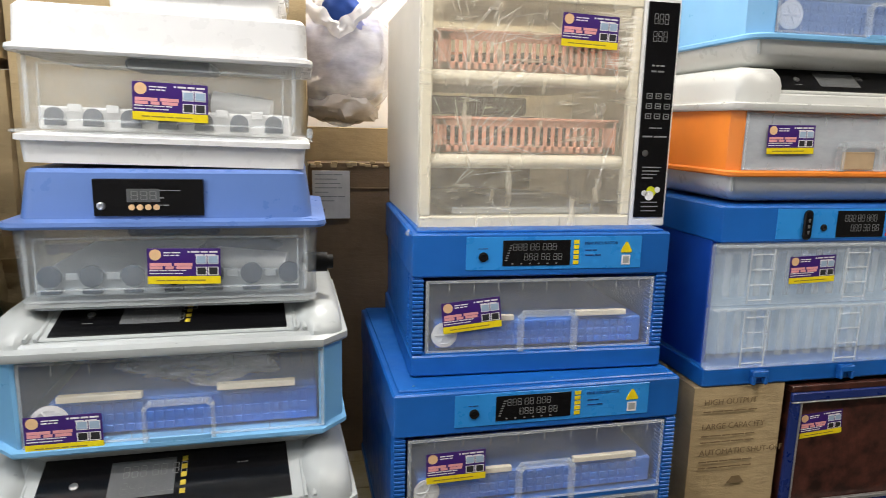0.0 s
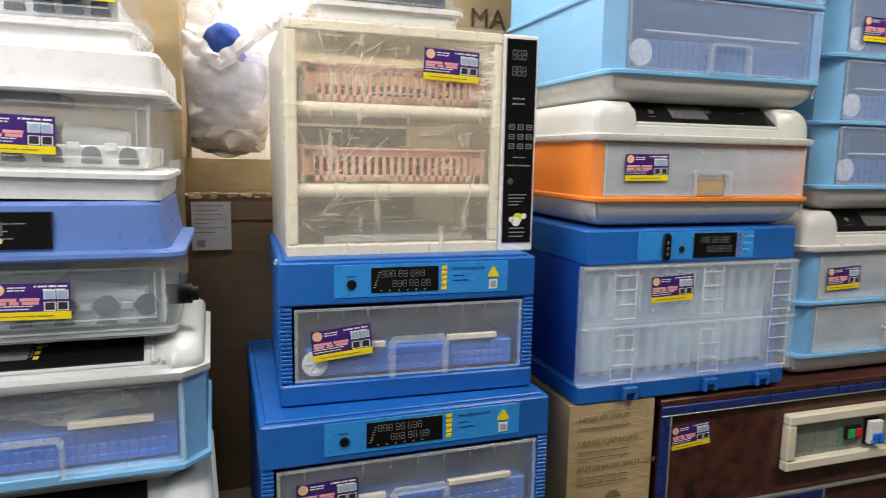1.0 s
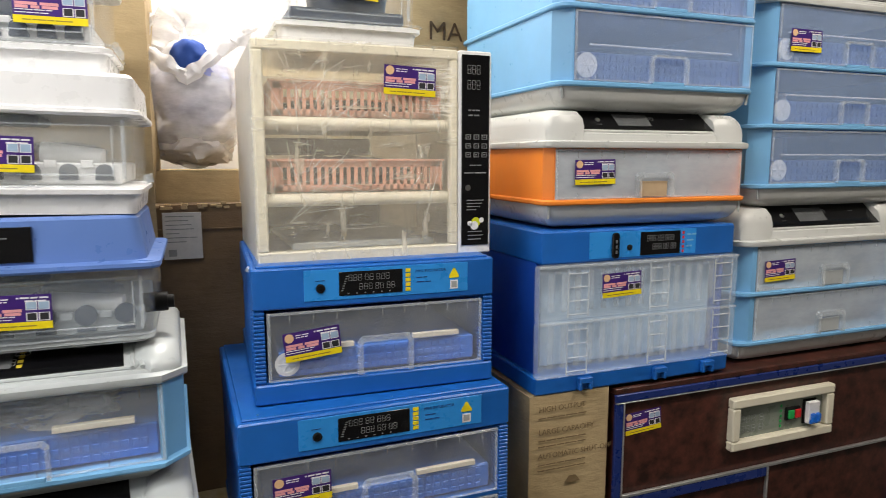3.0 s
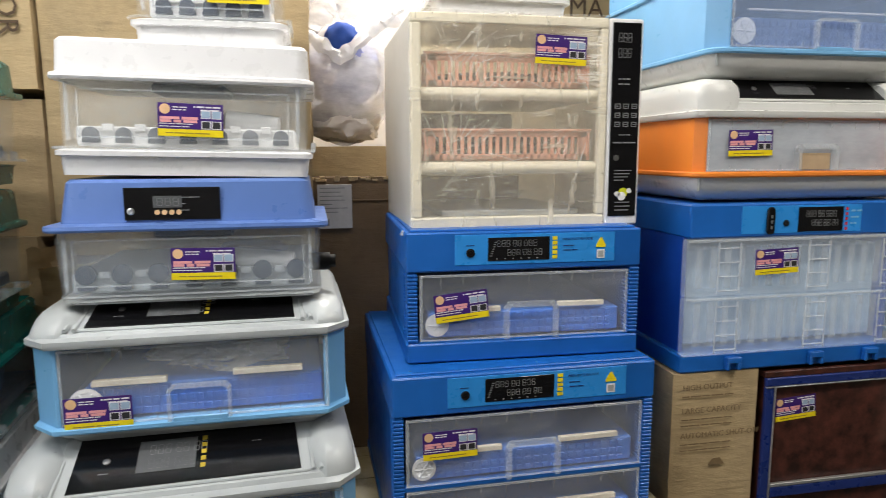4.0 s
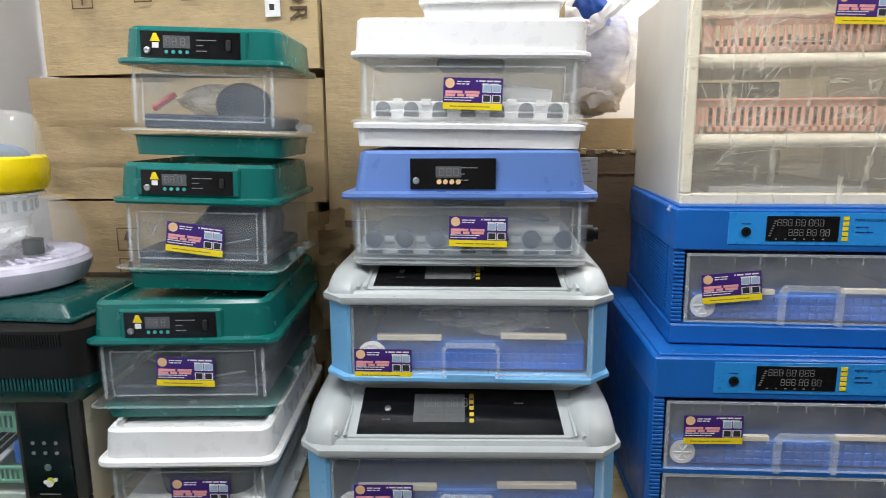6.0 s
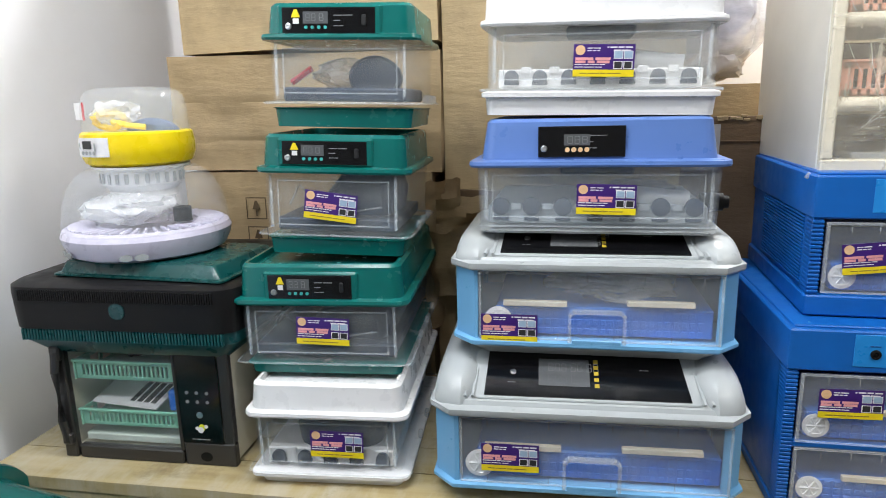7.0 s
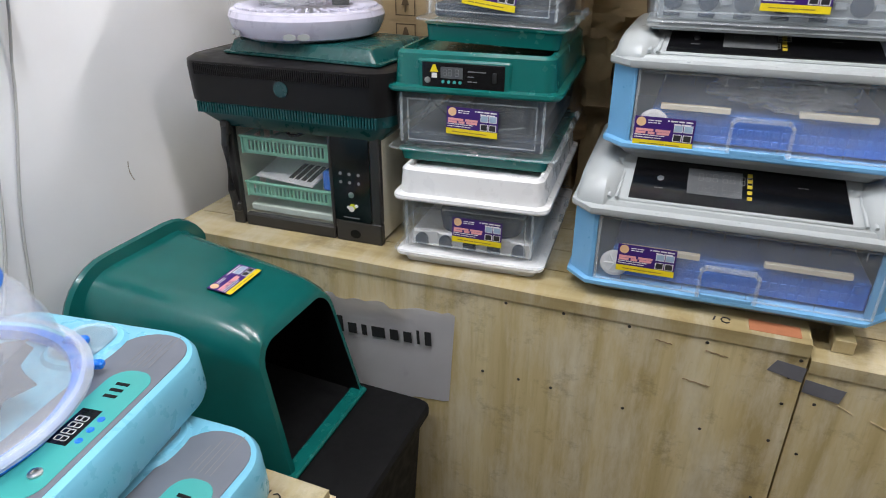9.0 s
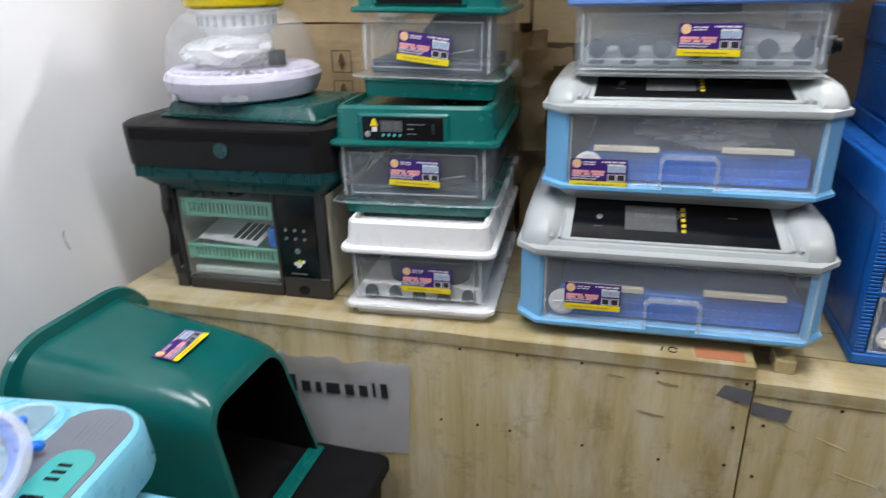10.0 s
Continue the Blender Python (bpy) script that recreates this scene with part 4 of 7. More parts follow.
    loft(b, [rr(-h - 0.002, h + 0.002, -0.002, d + 0.002, z_rim - 0.004, 0.024), rr(-h - 0.004, h + 0.004, -0.004, d + 0.004, z_rim, 0.026),
             rr(-h - 0.003, h + 0.003, -0.003, d + 0.003, z_rim + 0.006, 0.026), rr(-h + e * 0.75, h - e * 0.75, e * 0.75, d - e * 0.75, z_rim + 0.009, 0.024),
             rr(-h + e * 1.15, h - e * 1.15, e * 1.15, d - e * 1.15, z_top - 0.006, 0.022), rr(-h + e * 1.15 + 0.006, h - e * 1.15 - 0.006, e * 1.15 + 0.006, d - e * 1.15 - 0.006, z_top, 0.018)]
         + ([rr(-h + e * 1.15 + 0.012, h - e * 1.15 - 0.012, e * 1.15 + 0.012, d - e * 1.15 - 0.012, z_top, 0.014),
             rr(-h + e * 1.15 + 0.014, h - e * 1.15 - 0.014, e * 1.15 + 0.014, d - e * 1.15 - 0.014, z_top - 0.012, 0.014)] if open_top else []))
    lid = part("lid", b, lidc, t)
    yl = e * 0.95
    if panel:
        pu0, pu1, pv0, pv1 = panel
        if lidc == GREEN:
            b = B()
            box(b, pu0 - 0.010, pu1 + 0.012, pv0 - 0.004, pv1 + 0.006, -0.02, 0.006, 0.004, front(yl))
            part("panel_seat", b, lidc, lid)
        mp = front(yl - 0.0065)
        cp = part("control_panel", box(B(), pu0, pu1, pv0, pv1, -0.012, 0.001, 0.0006, mp), BLACK, lid, "black control panel")
        pw, ph = pu1 - pu0, pv1 - pv0
        mq = front(yl - 0.0077)
        if lidc == PERI:
            part("screen", box(B(), pu0 + pw * 0.30, pu0 + pw * 0.60, pv0 + ph * 0.38, pv0 + ph * 0.74, 0, 0.0006, 0.0002, mq), LCD, cp)
            b = B()
            digits(b, front(yl - 0.0084), pu0 + pw * 0.34, pv0 + ph * 0.44, pw * 0.062, ph * 0.24, "888")
            part("digit_display", b, DIGIT, cp)
            b = B()
            for k in range(4):
                lathe(b, [(0.0045, 0), (0.0045, 0.0015)], pu0 + pw * (0.34 + 0.075 * k), pv0 + ph * 0.24, 12, m=mq)
            part("key_strip", b, GOLD, cp, "four round gold keys")
        else:
            b = B()
            prism(b, [(pu0 + pw * 0.10, pv0 + ph * 0.62), (pu0 + pw * 0.20, pv0 + ph * 0.62), (pu0 + pw * 0.165, pv0 + ph * 0.92), (pu0 + pw * 0.135, pv0 + ph * 0.92)], 0, 0.0008, mq)
            part("warning_sign", b, STRIP, cp, "small yellow warning sign")
            part("code_patch", box(B(), pu0 + pw * 0.12, pu0 + pw * 0.185, pv0 + ph * 0.38, pv0 + ph * 0.58, 0, 0.0006, 0.0001, mq), PAPER, cp)
            part("screen", box(B(), pu0 + pw * 0.23, pu0 + pw * 0.50, pv0 + ph * 0.38, pv0 + ph * 0.84, 0, 0.0006, 0.0002, mq), LCD, cp)
            b = B()
            digits(b, front(yl - 0.0084), pu0 + pw * 0.26, pv0 + ph * 0.48, pw * 0.045, ph * 0.28, "88 8")
            part("digit_display", b, DIGIT, cp)
            b = B()
            for k in range(4):
                lathe(b, [(0.0032, 0), (0.0032, 0.0014)], pu0 + pw * (0.26 + 0.07 * k), pv0 + ph * 0.24, 12, m=mq)
            part("key_strip", b, TEALPAD, cp)
            b = box(B(), pu0 + pw * 0.86, pu0 + pw * 0.91, pv0 + ph * 0.30, pv0 + ph * 0.72, 0, 0.004, 0.002, mq, 0.003, 3)
            part("power_socket", b, RUBBER, cp)
        part("power_jack", lathe(B(), [(0.006, 0), (0.006, 0.002), (0.0035, 0.003), (0.0015, 0.002)], pu0 + pw * 0.07, pv0 + ph * 0.28, 16, m=mq), STEEL, cp)
        part("small_print", bars(B(), mq, pu0 + pw * 0.56, pv0 + ph * 0.68, [(0.016, 0.018), (0.012,), (0.009, 0.008)], ph * 0.2, 0.0016), DIGIT, cp)
    # what lies inside
    zi = z_body + 0.012
    hh = z_rim - zi
    if gears:
        part("turner_tray", box(B(), -h + 0.03, h - 0.03, 0.03, d - 0.03, zi, zi + 0.034, 0.003), PALEGREY if pane == FROSTGREY else WHITE, t, "egg turner tray")
        b = B()
        for k in range(gears):
            u = -h + 0.055 + (w - 0.11) * k / (gears - 1)
            gr = 1.25 if pane == FROSTGREY else 1.0
            lathe(b, [(0.011 * gr, 0), (0.0135 * gr, 0.002), (0.0135 * gr, 0.010), (0.007, 0.011)], u, zi + 0.019 + (0.014 if gr > 1 else 0), 12, m=front(0.029))
            box(b, u - 0.014, u + 0.014, zi + 0.006, zi + 0.013, 0, 0.009, 0.001, front(0.029))
        part("turner_gear", b, NAVY, t, "dark gear wheels of the egg turner")
        b = B()
        for k in range(gears - 1):
            u = -h + 0.055 + (w - 0.11) * (k + 0.5) / (gears - 1)
            box(b, u - 0.009, u + 0.009, zi + 0.026, zi + 0.038, 0, 0.004, 0.001, front(0.029))
        part("turner_card", b, PALEGREY if pane == FROSTGREY else WHITE, t)
    else:
        part("egg_tray", box(B(), -h + 0.03, h - 0.03, 0.03, d - 0.03, zi, zi + 0.026, 0.004), NAVY, t, "dark egg tray")
    if contents == "navy":
        b = B()
        loft(b, [rr(-0.02, h * 0.72, 0.05, d * 0.7, zi + 0.03, 0.03), rr(-0.03, h * 0.76, 0.045, d * 0.72, zi + hh * 0.6, 0.035), rr(0.0, h * 0.7, 0.06, d * 0.65, zi + hh * 0.92, 0.03)])
        part("fan_housing", b, NAVY, t, "dark blue fan housing inside")
        b = B()
        pts = [(-h * 0.65, 0.04, zi + 0.05), (-h * 0.5, 0.035, zi + hh * 0.75), (-h * 0.2, 0.04, zi + hh * 0.35), (h * 0.1, 0.038, zi + 0.035), (h * 0.6, 0.036, zi + 0.05)]
        sweep(b, [Vector(pts[0]).lerp(Vector(pts[1]), k / 5) for k in range(5)] + [Vector(pts[i]).lerp(Vector(pts[i + 1]), k / 5) for i in (1, 2, 3) for k in range(6)], 0.0022)
        part("cord", b, EDGE, t)
    elif contents == "bagged":
        crumple(t, "packed_filling", -h * 0.55, h * 0.35, 0.05, d * 0.6, zi + 0.02, zi + hh * 0.75, POLY, 3)
        b = lathe(B(), [(0.05, 0), (0.052, 0.03), (0.045, 0.04)], 0.055, zi + hh * 0.6, 24, m=front(0.09) @ Matrix.Diagonal((1, 0.8, 1, 1)))
        part("fan_housing", b, NAVY, t, "dark blue fan housing inside")
        part("spare_part", sweep(B(), [(-h * 0.72, 0.05, zi + 0.035), (-h * 0.6, 0.05, zi + 0.047), (-h * 0.45, 0.05, zi + 0.062)], 0.006), REDP, t, "red spare part")
    elif contents == "motor":
        b = B()
        rod(b, (0.06, 0.07, zi + hh * 0.45), (h - 0.06, 0.06, zi + hh * 0.36), 0.017, 16)
        part("water_bottle", b, WHITE, t, "white bottle")
        crumple(t, "packed_filling", 0.02, h * 0.7, 0.08, d * 0.6, zi + 0.04, zi + hh * 0.62, SMOKE, 5)
        part("fan_housing", box(B(), -h * 0.28, h * 0.3, 0.03, 0.14, z_rim - 0.020, z_rim - 0.004, 0.004), NAVY, t, "dark heater cover under the lid")
    elif contents == "fan":
        b = B()
        loft(b, [rr(-h * 0.45, h * 0.6, 0.04, d * 0.6, zi + hh * 0.22, 0.04), rr(-h * 0.5, h * 0.66, 0.035, d * 0.6, zi + hh * 0.6, 0.05), rr(-h * 0.3, h * 0.5, 0.05, d * 0.5, zi + hh * 0.95, 0.04)])
        part("fan_housing", b, NAVY, t, "dark blue fan housing inside")
    for u, v, rot in stickers:
        sticker(t, front(i0 * 0.75 - 0.003), u, v, rot)
    return t


# green stack, with a white one at its foot
m, w = at(-0.917, -0.597, 1.186, 0.826, 5.0)
lid_incubator("white-lidded clear egg incubator at the foot of the green stack", m, w, 0.49, 0.022, 0.151, 0.214, WHITE, WHITE, 0.018, contents="fan", gears=5,
              stickers=[(0.020, 0.092, -1)], side_nubs=True, open_top=True)
m, w = at(-0.944, -0.600, 1.229, 1.040, 5.0)
lid_incubator("teal green and clear egg incubator, largest of the green stack", m, w, 0.48, 0.020, 0.150, 0.224, GREEN, GREEN, 0.020, contents="navy",
              panel=(-0.098, 0.066, 0.158, 0.205), stickers=[(0.004, 0.093, -2)], side_nubs=True, open_top=True)
m, w = pose(-0.757, 1.285, 1.271, 0, 1.8, 4.0), 0.302
lid_incubator("teal green and clear egg incubator halfway up the green stack", m, w, 0.32, 0.032, 0.165, 0.234, GREEN, GREEN, 0.018, contents="navy",
              panel=(-0.096, 0.070, 0.178, 0.222), stickers=[(-0.004, 0.097, -6)], side_nubs=True, open_top=True)
m, w = pose(-0.734, 1.300, 1.518, 0, 2.0, 4.0), 0.300
lid_incubator("teal green and clear egg incubator on top of the green stack", m, w, 0.27, 0.036, 0.163, 0.226, GREEN, GREEN, 0.018, contents="bagged",
              panel=(-0.106, 0.070, 0.170, 0.216), side_nubs=True)
# column over the light blue pair
m, w = at(-0.487, -0.030, 1.305, 1.3145)
PERI_UNIT = lid_incubator("clear egg incubator with a periwinkle blue lid and black display", m, w, 0.36, 0.006, 0.130, 0.212, PERI, MIDGREY, 0.024, taper=0.014, pane=FROSTGREY,
              panel=(-0.104, 0.050, 0.143, 0.198), contents="motor", gears=7, stickers=[(0.019, 0.067, -1)])
b = B()
rod(b, (0.195, 0.10, 0.050), (0.236, 0.10, 0.050), 0.017, 18)
rod(b, (0.236, 0.10, 0.050), (0.246, 0.10, 0.050), 0.012, 18)
part("side_knob", b, SOOT, PERI_UNIT, "black round knob on the side")
m, w = pose(-0.260, 1.328, 1.531, 0, 1.1, 0), 0.420
lid_incubator("white-lidded clear egg incubator with a row of dark gears", m, w, 0.34, 0.036, 0.160, 0.224, WHITE, WHITE, 0.010, taper=0.010, pane=WHITEHAZE,
              contents="motor", gears=7, stickers=[(0.008, 0.094, -1)], open_top=True, side_nubs=True)
m, w = at(-0.352, -0.086, 1.385, 1.757)
lid_incubator("small clear egg incubator with a white base, topping a column", m, w, 0.24, 0.036, 0.160, 0.220, WHITE, WHITE, 0.010, taper=0.010, pane=CLEAR,
              contents="fan", gears=5, stickers=[(0.05, 0.100, 0)], side_nubs=True)
m, w = at(0.190, 0.482, 1.460, 1.838)
lid_incubator("small clear egg incubator with a white base on the drying cabinet", m, w, 0.26, 0.036, 0.170, 0.230, WHITE, WHITE, 0.012, taper=0.012, pane=CLEAR,
              contents="fan", gears=0, stickers=[(0.004, 0.118, -3)], side_nubs=True)


# ---------------------------------------------------------------- warming cabinets with baskets
def basket(parent, x0, x1, y0, y1, z0, z1, mat, slots, label):
    b = B()
    t = 0.004
    rimh = (z1 - z0) * 0.16
    for a0, a1, c0, c1 in ((x0, x1, y0, y0 + t), (x0, x1, y1 - t, y1), (x0, x0 + t, y0, y1), (x1 - t, x1, y0, y1)):
        box(b, a0, a1, c0, c1, z1 - rimh * 1.6, z1, 0.001)
        box(b, a0, a1, c0, c1, z0, z0 + rimh * 1.3, 0.001)
    box(b, x0 - 0.004, x1 + 0.004, y0 - 0.005, y0 + t, z1 - 0.005, z1, 0.001)
    box(b, x0, x1, y0, y1, z0, z0 + 0.004, 0.001)
    L = x1 - x0
    e = L * 0.06
    box(b, x0, x0 + e, y0, y0 + t, z0, z1, 0.001)
    box(b, x1 - e, x1, y0, y0 + t, z0, z1, 0.001)
    for k in range(slots + 1):
        u = x0 + e + (L - 2 * e) * k / slots
        g = (L - 2 * e) / slots * 0.24
        box(b, u - g, u + g, y0, y0 + t, z0, z1 - rimh, 0.0006)
    for k in range(10):
        v = y0 + (y1 - y0) * k / 9
        box(b, x0, x0 + t, v - 0.005, v + 0.005, z0, z1, 0.0006)
        box(b, x1 - t, x1, v - 0.005, v + 0.005, z0, z1, 0.0006)
    return part("basket", b, mat, parent, label)


def key_grid(b, M, u0, v0, cols, rows, du, dv, s):
    for i in range(cols):
        for j in range(rows):
            u, v = u0 + i * du, v0 - j * dv
            for a0, a1, c0, c1 in ((u, u + s, v, v + s * 0.14), (u, u + s, v + s * 0.72, v + s * 0.86), (u, u + s * 0.14, v, v + s * 0.86), (u + s * 0.86, u + s, v, v + s * 0.86), (u + s * 0.3, u + s * 0.7, v + s * 0.36, v + s * 0.5)):
                box(b, a0, a1, c0, c1, 0, 0.0006, 0.0001, M)


def egg_mark(parent, M, u, v, k):
    part("yolk_mark", lathe(B(), [(0.011 * k, 0), (0.011 * k, 0.0006)], u, v, 24, m=M), flat("lime_yellow_print", (0.62, 0.66, 0.02), 0.5), parent)
    b = lathe(B(), [(0.010 * k, 0.0006), (0.010 * k, 0.001)], u - 0.004 * k, v - 0.008 * k, 20, m=M)
    lathe(b, [(0.006 * k, 0), (0.006 * k, 0.001)], u + 0.014 * k, v + 0.004 * k, 16, m=M)
    lathe(b, [(0.006 * k, 0), (0.006 * k, 0.001)], u - 0.015 * k, v - 0.003 * k, 16, m=M)
    part("shell_mark", b, PAPER, parent)


t = thing("brooder_cabinet", pose(0.373, 1.408, 1.421), "cream warming cabinet in stretch film with two salmon baskets", "cabinet")
w, d, H = 0.473, 0.44, 0.411
x0, x1 = -w / 2, w / 2
part("side_panel", box(B(), x0, x0 + 0.014, 0.01, d, 0.0, H, 0.003), CREAMLIT, t, "cream side panel")
part("side_panel", box(B(), x1 - 0.014, x1, 0.012, d, 0.0, H, 0.003), CREAMLIT, t, "cream side panel")
part("back_panel", box(B(), x0 + 0.014, x1 - 0.014, d - 0.012, d, 0.0, H, 0.003), CREAMTHIN, t)
part("top_panel", box(B(), x0 + 0.014, x1 - 0.014, 0.01, d - 0.012, H - 0.014, H - 0.001, 0.002), CREAMTHIN, t)
part("bottom_panel", box(B(), x0 + 0.014, x1 - 0.014, 0.01, d - 0.012, 0.001, 0.014, 0.002), CREAMTHIN, t)
xd = x1 - 0.074
b = B()
for a0, a1, c0, c1 in ((x0, xd, 0.0, 0.022), (x0, xd, H - 0.020, H), (x0, x0 + 0.020, 0.022, H - 0.020), (xd - 0.016, xd, 0.022, H - 0.020)):
    box(b, a0, a1, -0.010, 0.010, c0, c1, 0.003)
dr = part("door_frame", b, CREAM, t, "cream door frame")
part("door_pane", box(B(), x0 + 0.020, xd - 0.016, -0.004, 0.0, 0.022, H - 0.020, 0.0005), PANEC, dr, "clear door pane")
b = box(B(), x1 - 0.072, x1, -0.010, 0.012, 0.0, H, 0.003)
pf = part("panel_frame", b, WHITE, t, "white surround of the control panel")
cp = part("control_panel", box(B(), x1 - 0.066, x1 - 0.005, 0.018, H - 0.008, 0, 0.002, 0.0006, front(-0.010)), BLACK, pf, "tall black touch panel")
mp = front(-0.0122)
b = B()
key_grid(b, mp, x1 - 0.058, 0.235, 3, 3, 0.018, 0.018, 0.012)
for v, n in ((0.365, "888"), (0.335, "888")):
    digits(b, mp, x1 - 0.054, v, 0.0075, 0.018, n)
bars(b, mp, x1 - 0.052, 0.292, [(0.006, 0.006, 0.008), (0.010, 0.012)], 0.010, 0.003)
bars(b, mp, x1 - 0.048, 0.182, [(0.014, 0.010)], 0.01, 0.002)
bars(b, mp, x1 - 0.060, 0.166, [(0.020, 0.026)], 0.01, 0.003)
bars(b, mp, x1 - 0.055, 0.110, [(0.038,), (0.034,), (0.030,), (0.022,)], 0.0065, 0.0022)
bars(b, mp, x1 - 0.052, 0.045, [(0.032,), (0.034,), (0.030,)], 0.008, 0.0022)
part("panel_print", b, DIGIT, cp)
b = lathe(B(), [(0.006, 0), (0.006, 0.001), (0.0035, 0.0015)], x1 - 0.052, 0.137, 16, m=mp)
part("power_jack", b, STEEL, cp)
egg_mark(cp, mp, x1 - 0.034, 0.066, 0.9)
for zz in (0.118, 0.262):
    b = B()
    rod(b, (x0 + 0.014, 0.012, zz), (xd - 0.008, 0.012, zz), 0.0125, 16)
    box(b, x0 + 0.014, xd - 0.004, 0.018, d - 0.02, zz - 0.007, zz + 0.005, 0.002)
    part("shelf", b, CREAM, t, "cream shelf with a rounded front edge")
basket(t, x0 + 0.030, xd - 0.020, 0.030, d - 0.05, 0.132, 0.196, PINK, 21, "salmon pink slotted basket")
basket(t, x0 + 0.036, xd - 0.022, 0.035, d - 0.05, 0.276, 0.345, PINK, 21, "salmon pink slotted basket")
crumple(t, "packed_filling", x0 + 0.05, xd - 0.05, 0.05, d - 0.08, 0.137, 0.205, plastic("plum_goods", (0.045, 0.022, 0.035), 0.55), 7)
crumple(t, "packed_filling", x0 + 0.05, xd - 0.05, 0.05, d - 0.08, 0.281, 0.322, plastic("dark_goods", (0.035, 0.022, 0.03), 0.55), 9)
part("heater_cover", box(B(), x0 + 0.05, xd - 0.09, d - 0.10, d - 0.02, 0.205, 0.245, 0.004), plastic("plum_cover", (0.10, 0.05, 0.06), 0.5), t)
part("fan_cover", lathe(B(), [(0.03, 0), (0.032, 0.004), (0.02, 0.006)], 0.03, H - 0.055, 24, m=front(d - 0.02) @ Matrix.Diagonal((1, 0.4, 1, 1))), NAVY, t)
part("drip_tray", box(B(), x0 + 0.07, xd - 0.03, 0.05, d - 0.05, 0.016, 0.030, 0.003), GREY, t)
# stretch film around the front, with gathered corners
b = B()
NX, NZ = 70, 60
grid = []
for i in range(NX + 1):
    col = []
    for j in range(NZ + 1):
        u, v = i / NX, j / NZ
        x = x0 - 0.004 + (xd - x0 + 0.002) * u
        z = -0.004 + (H + 0.008) * v
        ang = math.atan2(v - 0.62, u - 0.78)
        crease = abs(noise.noise(Vector((ang * 5.0, 0.3, 0)))) * 0.006 + abs(noise.noise(Vector((u * 9, v * 26, 2.0)))) * 0.0035
        col.append(b.verts.new((x, -0.012 - crease, z)))
    grid.append(col)
for i in range(NX):
    for j in range(NZ):
        b.faces.new((grid[i][j], grid[i + 1][j], grid[i + 1][j + 1], grid[i][j + 1]))
part("stretch_film", b, FILM, t, "creased clear stretch film over the door")
b = B()
for s in range(5):
    sweep(b, [(x0 - 0.022 + 0.012 * s, -0.014 + 0.003 * math.sin(s), -0.004 - 0.008 * abs(math.sin(s * 1.7))), (x0 - 0.010 + 0.012 * s, -0.020, -0.012 + 0.004 * math.sin(3 * s)), (x0 + 0.002 + 0.012 * s, -0.016, 0.000)], 0.006, 7)
part("film_knot", b, POLY, t, "gathered knot of film")
# thin pale strands laid over the film as painted glints
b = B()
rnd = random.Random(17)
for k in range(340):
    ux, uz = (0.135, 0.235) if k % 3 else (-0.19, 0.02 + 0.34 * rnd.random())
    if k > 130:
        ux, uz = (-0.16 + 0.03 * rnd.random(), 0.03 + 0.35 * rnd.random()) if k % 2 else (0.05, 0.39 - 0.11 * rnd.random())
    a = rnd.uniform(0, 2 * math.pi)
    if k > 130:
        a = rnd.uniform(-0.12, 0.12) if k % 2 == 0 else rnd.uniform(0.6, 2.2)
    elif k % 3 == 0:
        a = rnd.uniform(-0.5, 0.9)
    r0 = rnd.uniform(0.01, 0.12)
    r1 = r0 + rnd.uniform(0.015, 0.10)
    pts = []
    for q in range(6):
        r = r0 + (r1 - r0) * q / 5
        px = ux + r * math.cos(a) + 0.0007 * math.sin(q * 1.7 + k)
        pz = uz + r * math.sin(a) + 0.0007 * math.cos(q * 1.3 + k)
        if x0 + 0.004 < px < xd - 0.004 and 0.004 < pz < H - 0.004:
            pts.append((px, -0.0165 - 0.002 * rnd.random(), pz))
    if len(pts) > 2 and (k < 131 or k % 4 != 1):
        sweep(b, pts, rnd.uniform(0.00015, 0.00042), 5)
part("painted_glint", b, GLINT, t, "thin pale strands painted as glints on the film")
sticker(t, front(-0.021), 0.058, 0.345, -2)

# charcoal cabinet with mint baskets
t = thing("brooder_cabinet", pose(-1.173, 1.221, 0.826, 0, 0, 2.5), "charcoal warming cabinet with a teal band and mint baskets", "cabinet")
w, d = 0.39, 0.40
x0, x1 = -w / 2, w / 2
Z = 0.275
part("side_panel", box(B(), x0, x0 + 0.014, 0.012, d, 0.006, Z, 0.004), CREAM, t, "cream side panel")
part("back_panel", box(B(), x0 + 0.014, x1 - 0.014, d - 0.012, d, 0.006, Z, 0.003), CREAM, t)
part("bottom_panel", box(B(), x0 + 0.014, x1 - 0.014, 0.012, d - 0.012, 0.006, 0.020, 0.002), CREAM, t)
part("side_panel", box(B(), x1 - 0.014, x1, 0.012, d, 0.006, Z, 0.003), CREAM, t, "cream side panel")
FR = plastic("warm_dark_grey_plastic", (0.028, 0.026, 0.025), 0.35)
xp = x1 - 0.115
b = B()
for a0, a1, c0, c1 in ((x0 - 0.004, x0 + 0.026, 0.0, Z), (x0 + 0.032, xp, 0.0, 0.030), (xp - 0.006, xp + 0.004, 0.030, Z), (xp + 0.004, x1 + 0.004, 0.0, 0.052), (x1 - 0.020, x1 + 0.004, 0.052, Z)):
    box(b, a0, a1, -0.004, 0.014, c0, c1, 0.003)
fr = part("front_frame", b, FR, t, "dark grey front frame")
b = B()
sweep(b, [(x0 + 0.014, -0.010, 0.245), (x0 + 0.010, -0.014, 0.20), (x0 + 0.010, -0.014, 0.09), (x0 + 0.014, -0.010, 0.045)], 0.009, 10)
box(b, x0 + 0.002, x0 + 0.026, -0.016, 0.0, 0.225, 0.258, 0.004)
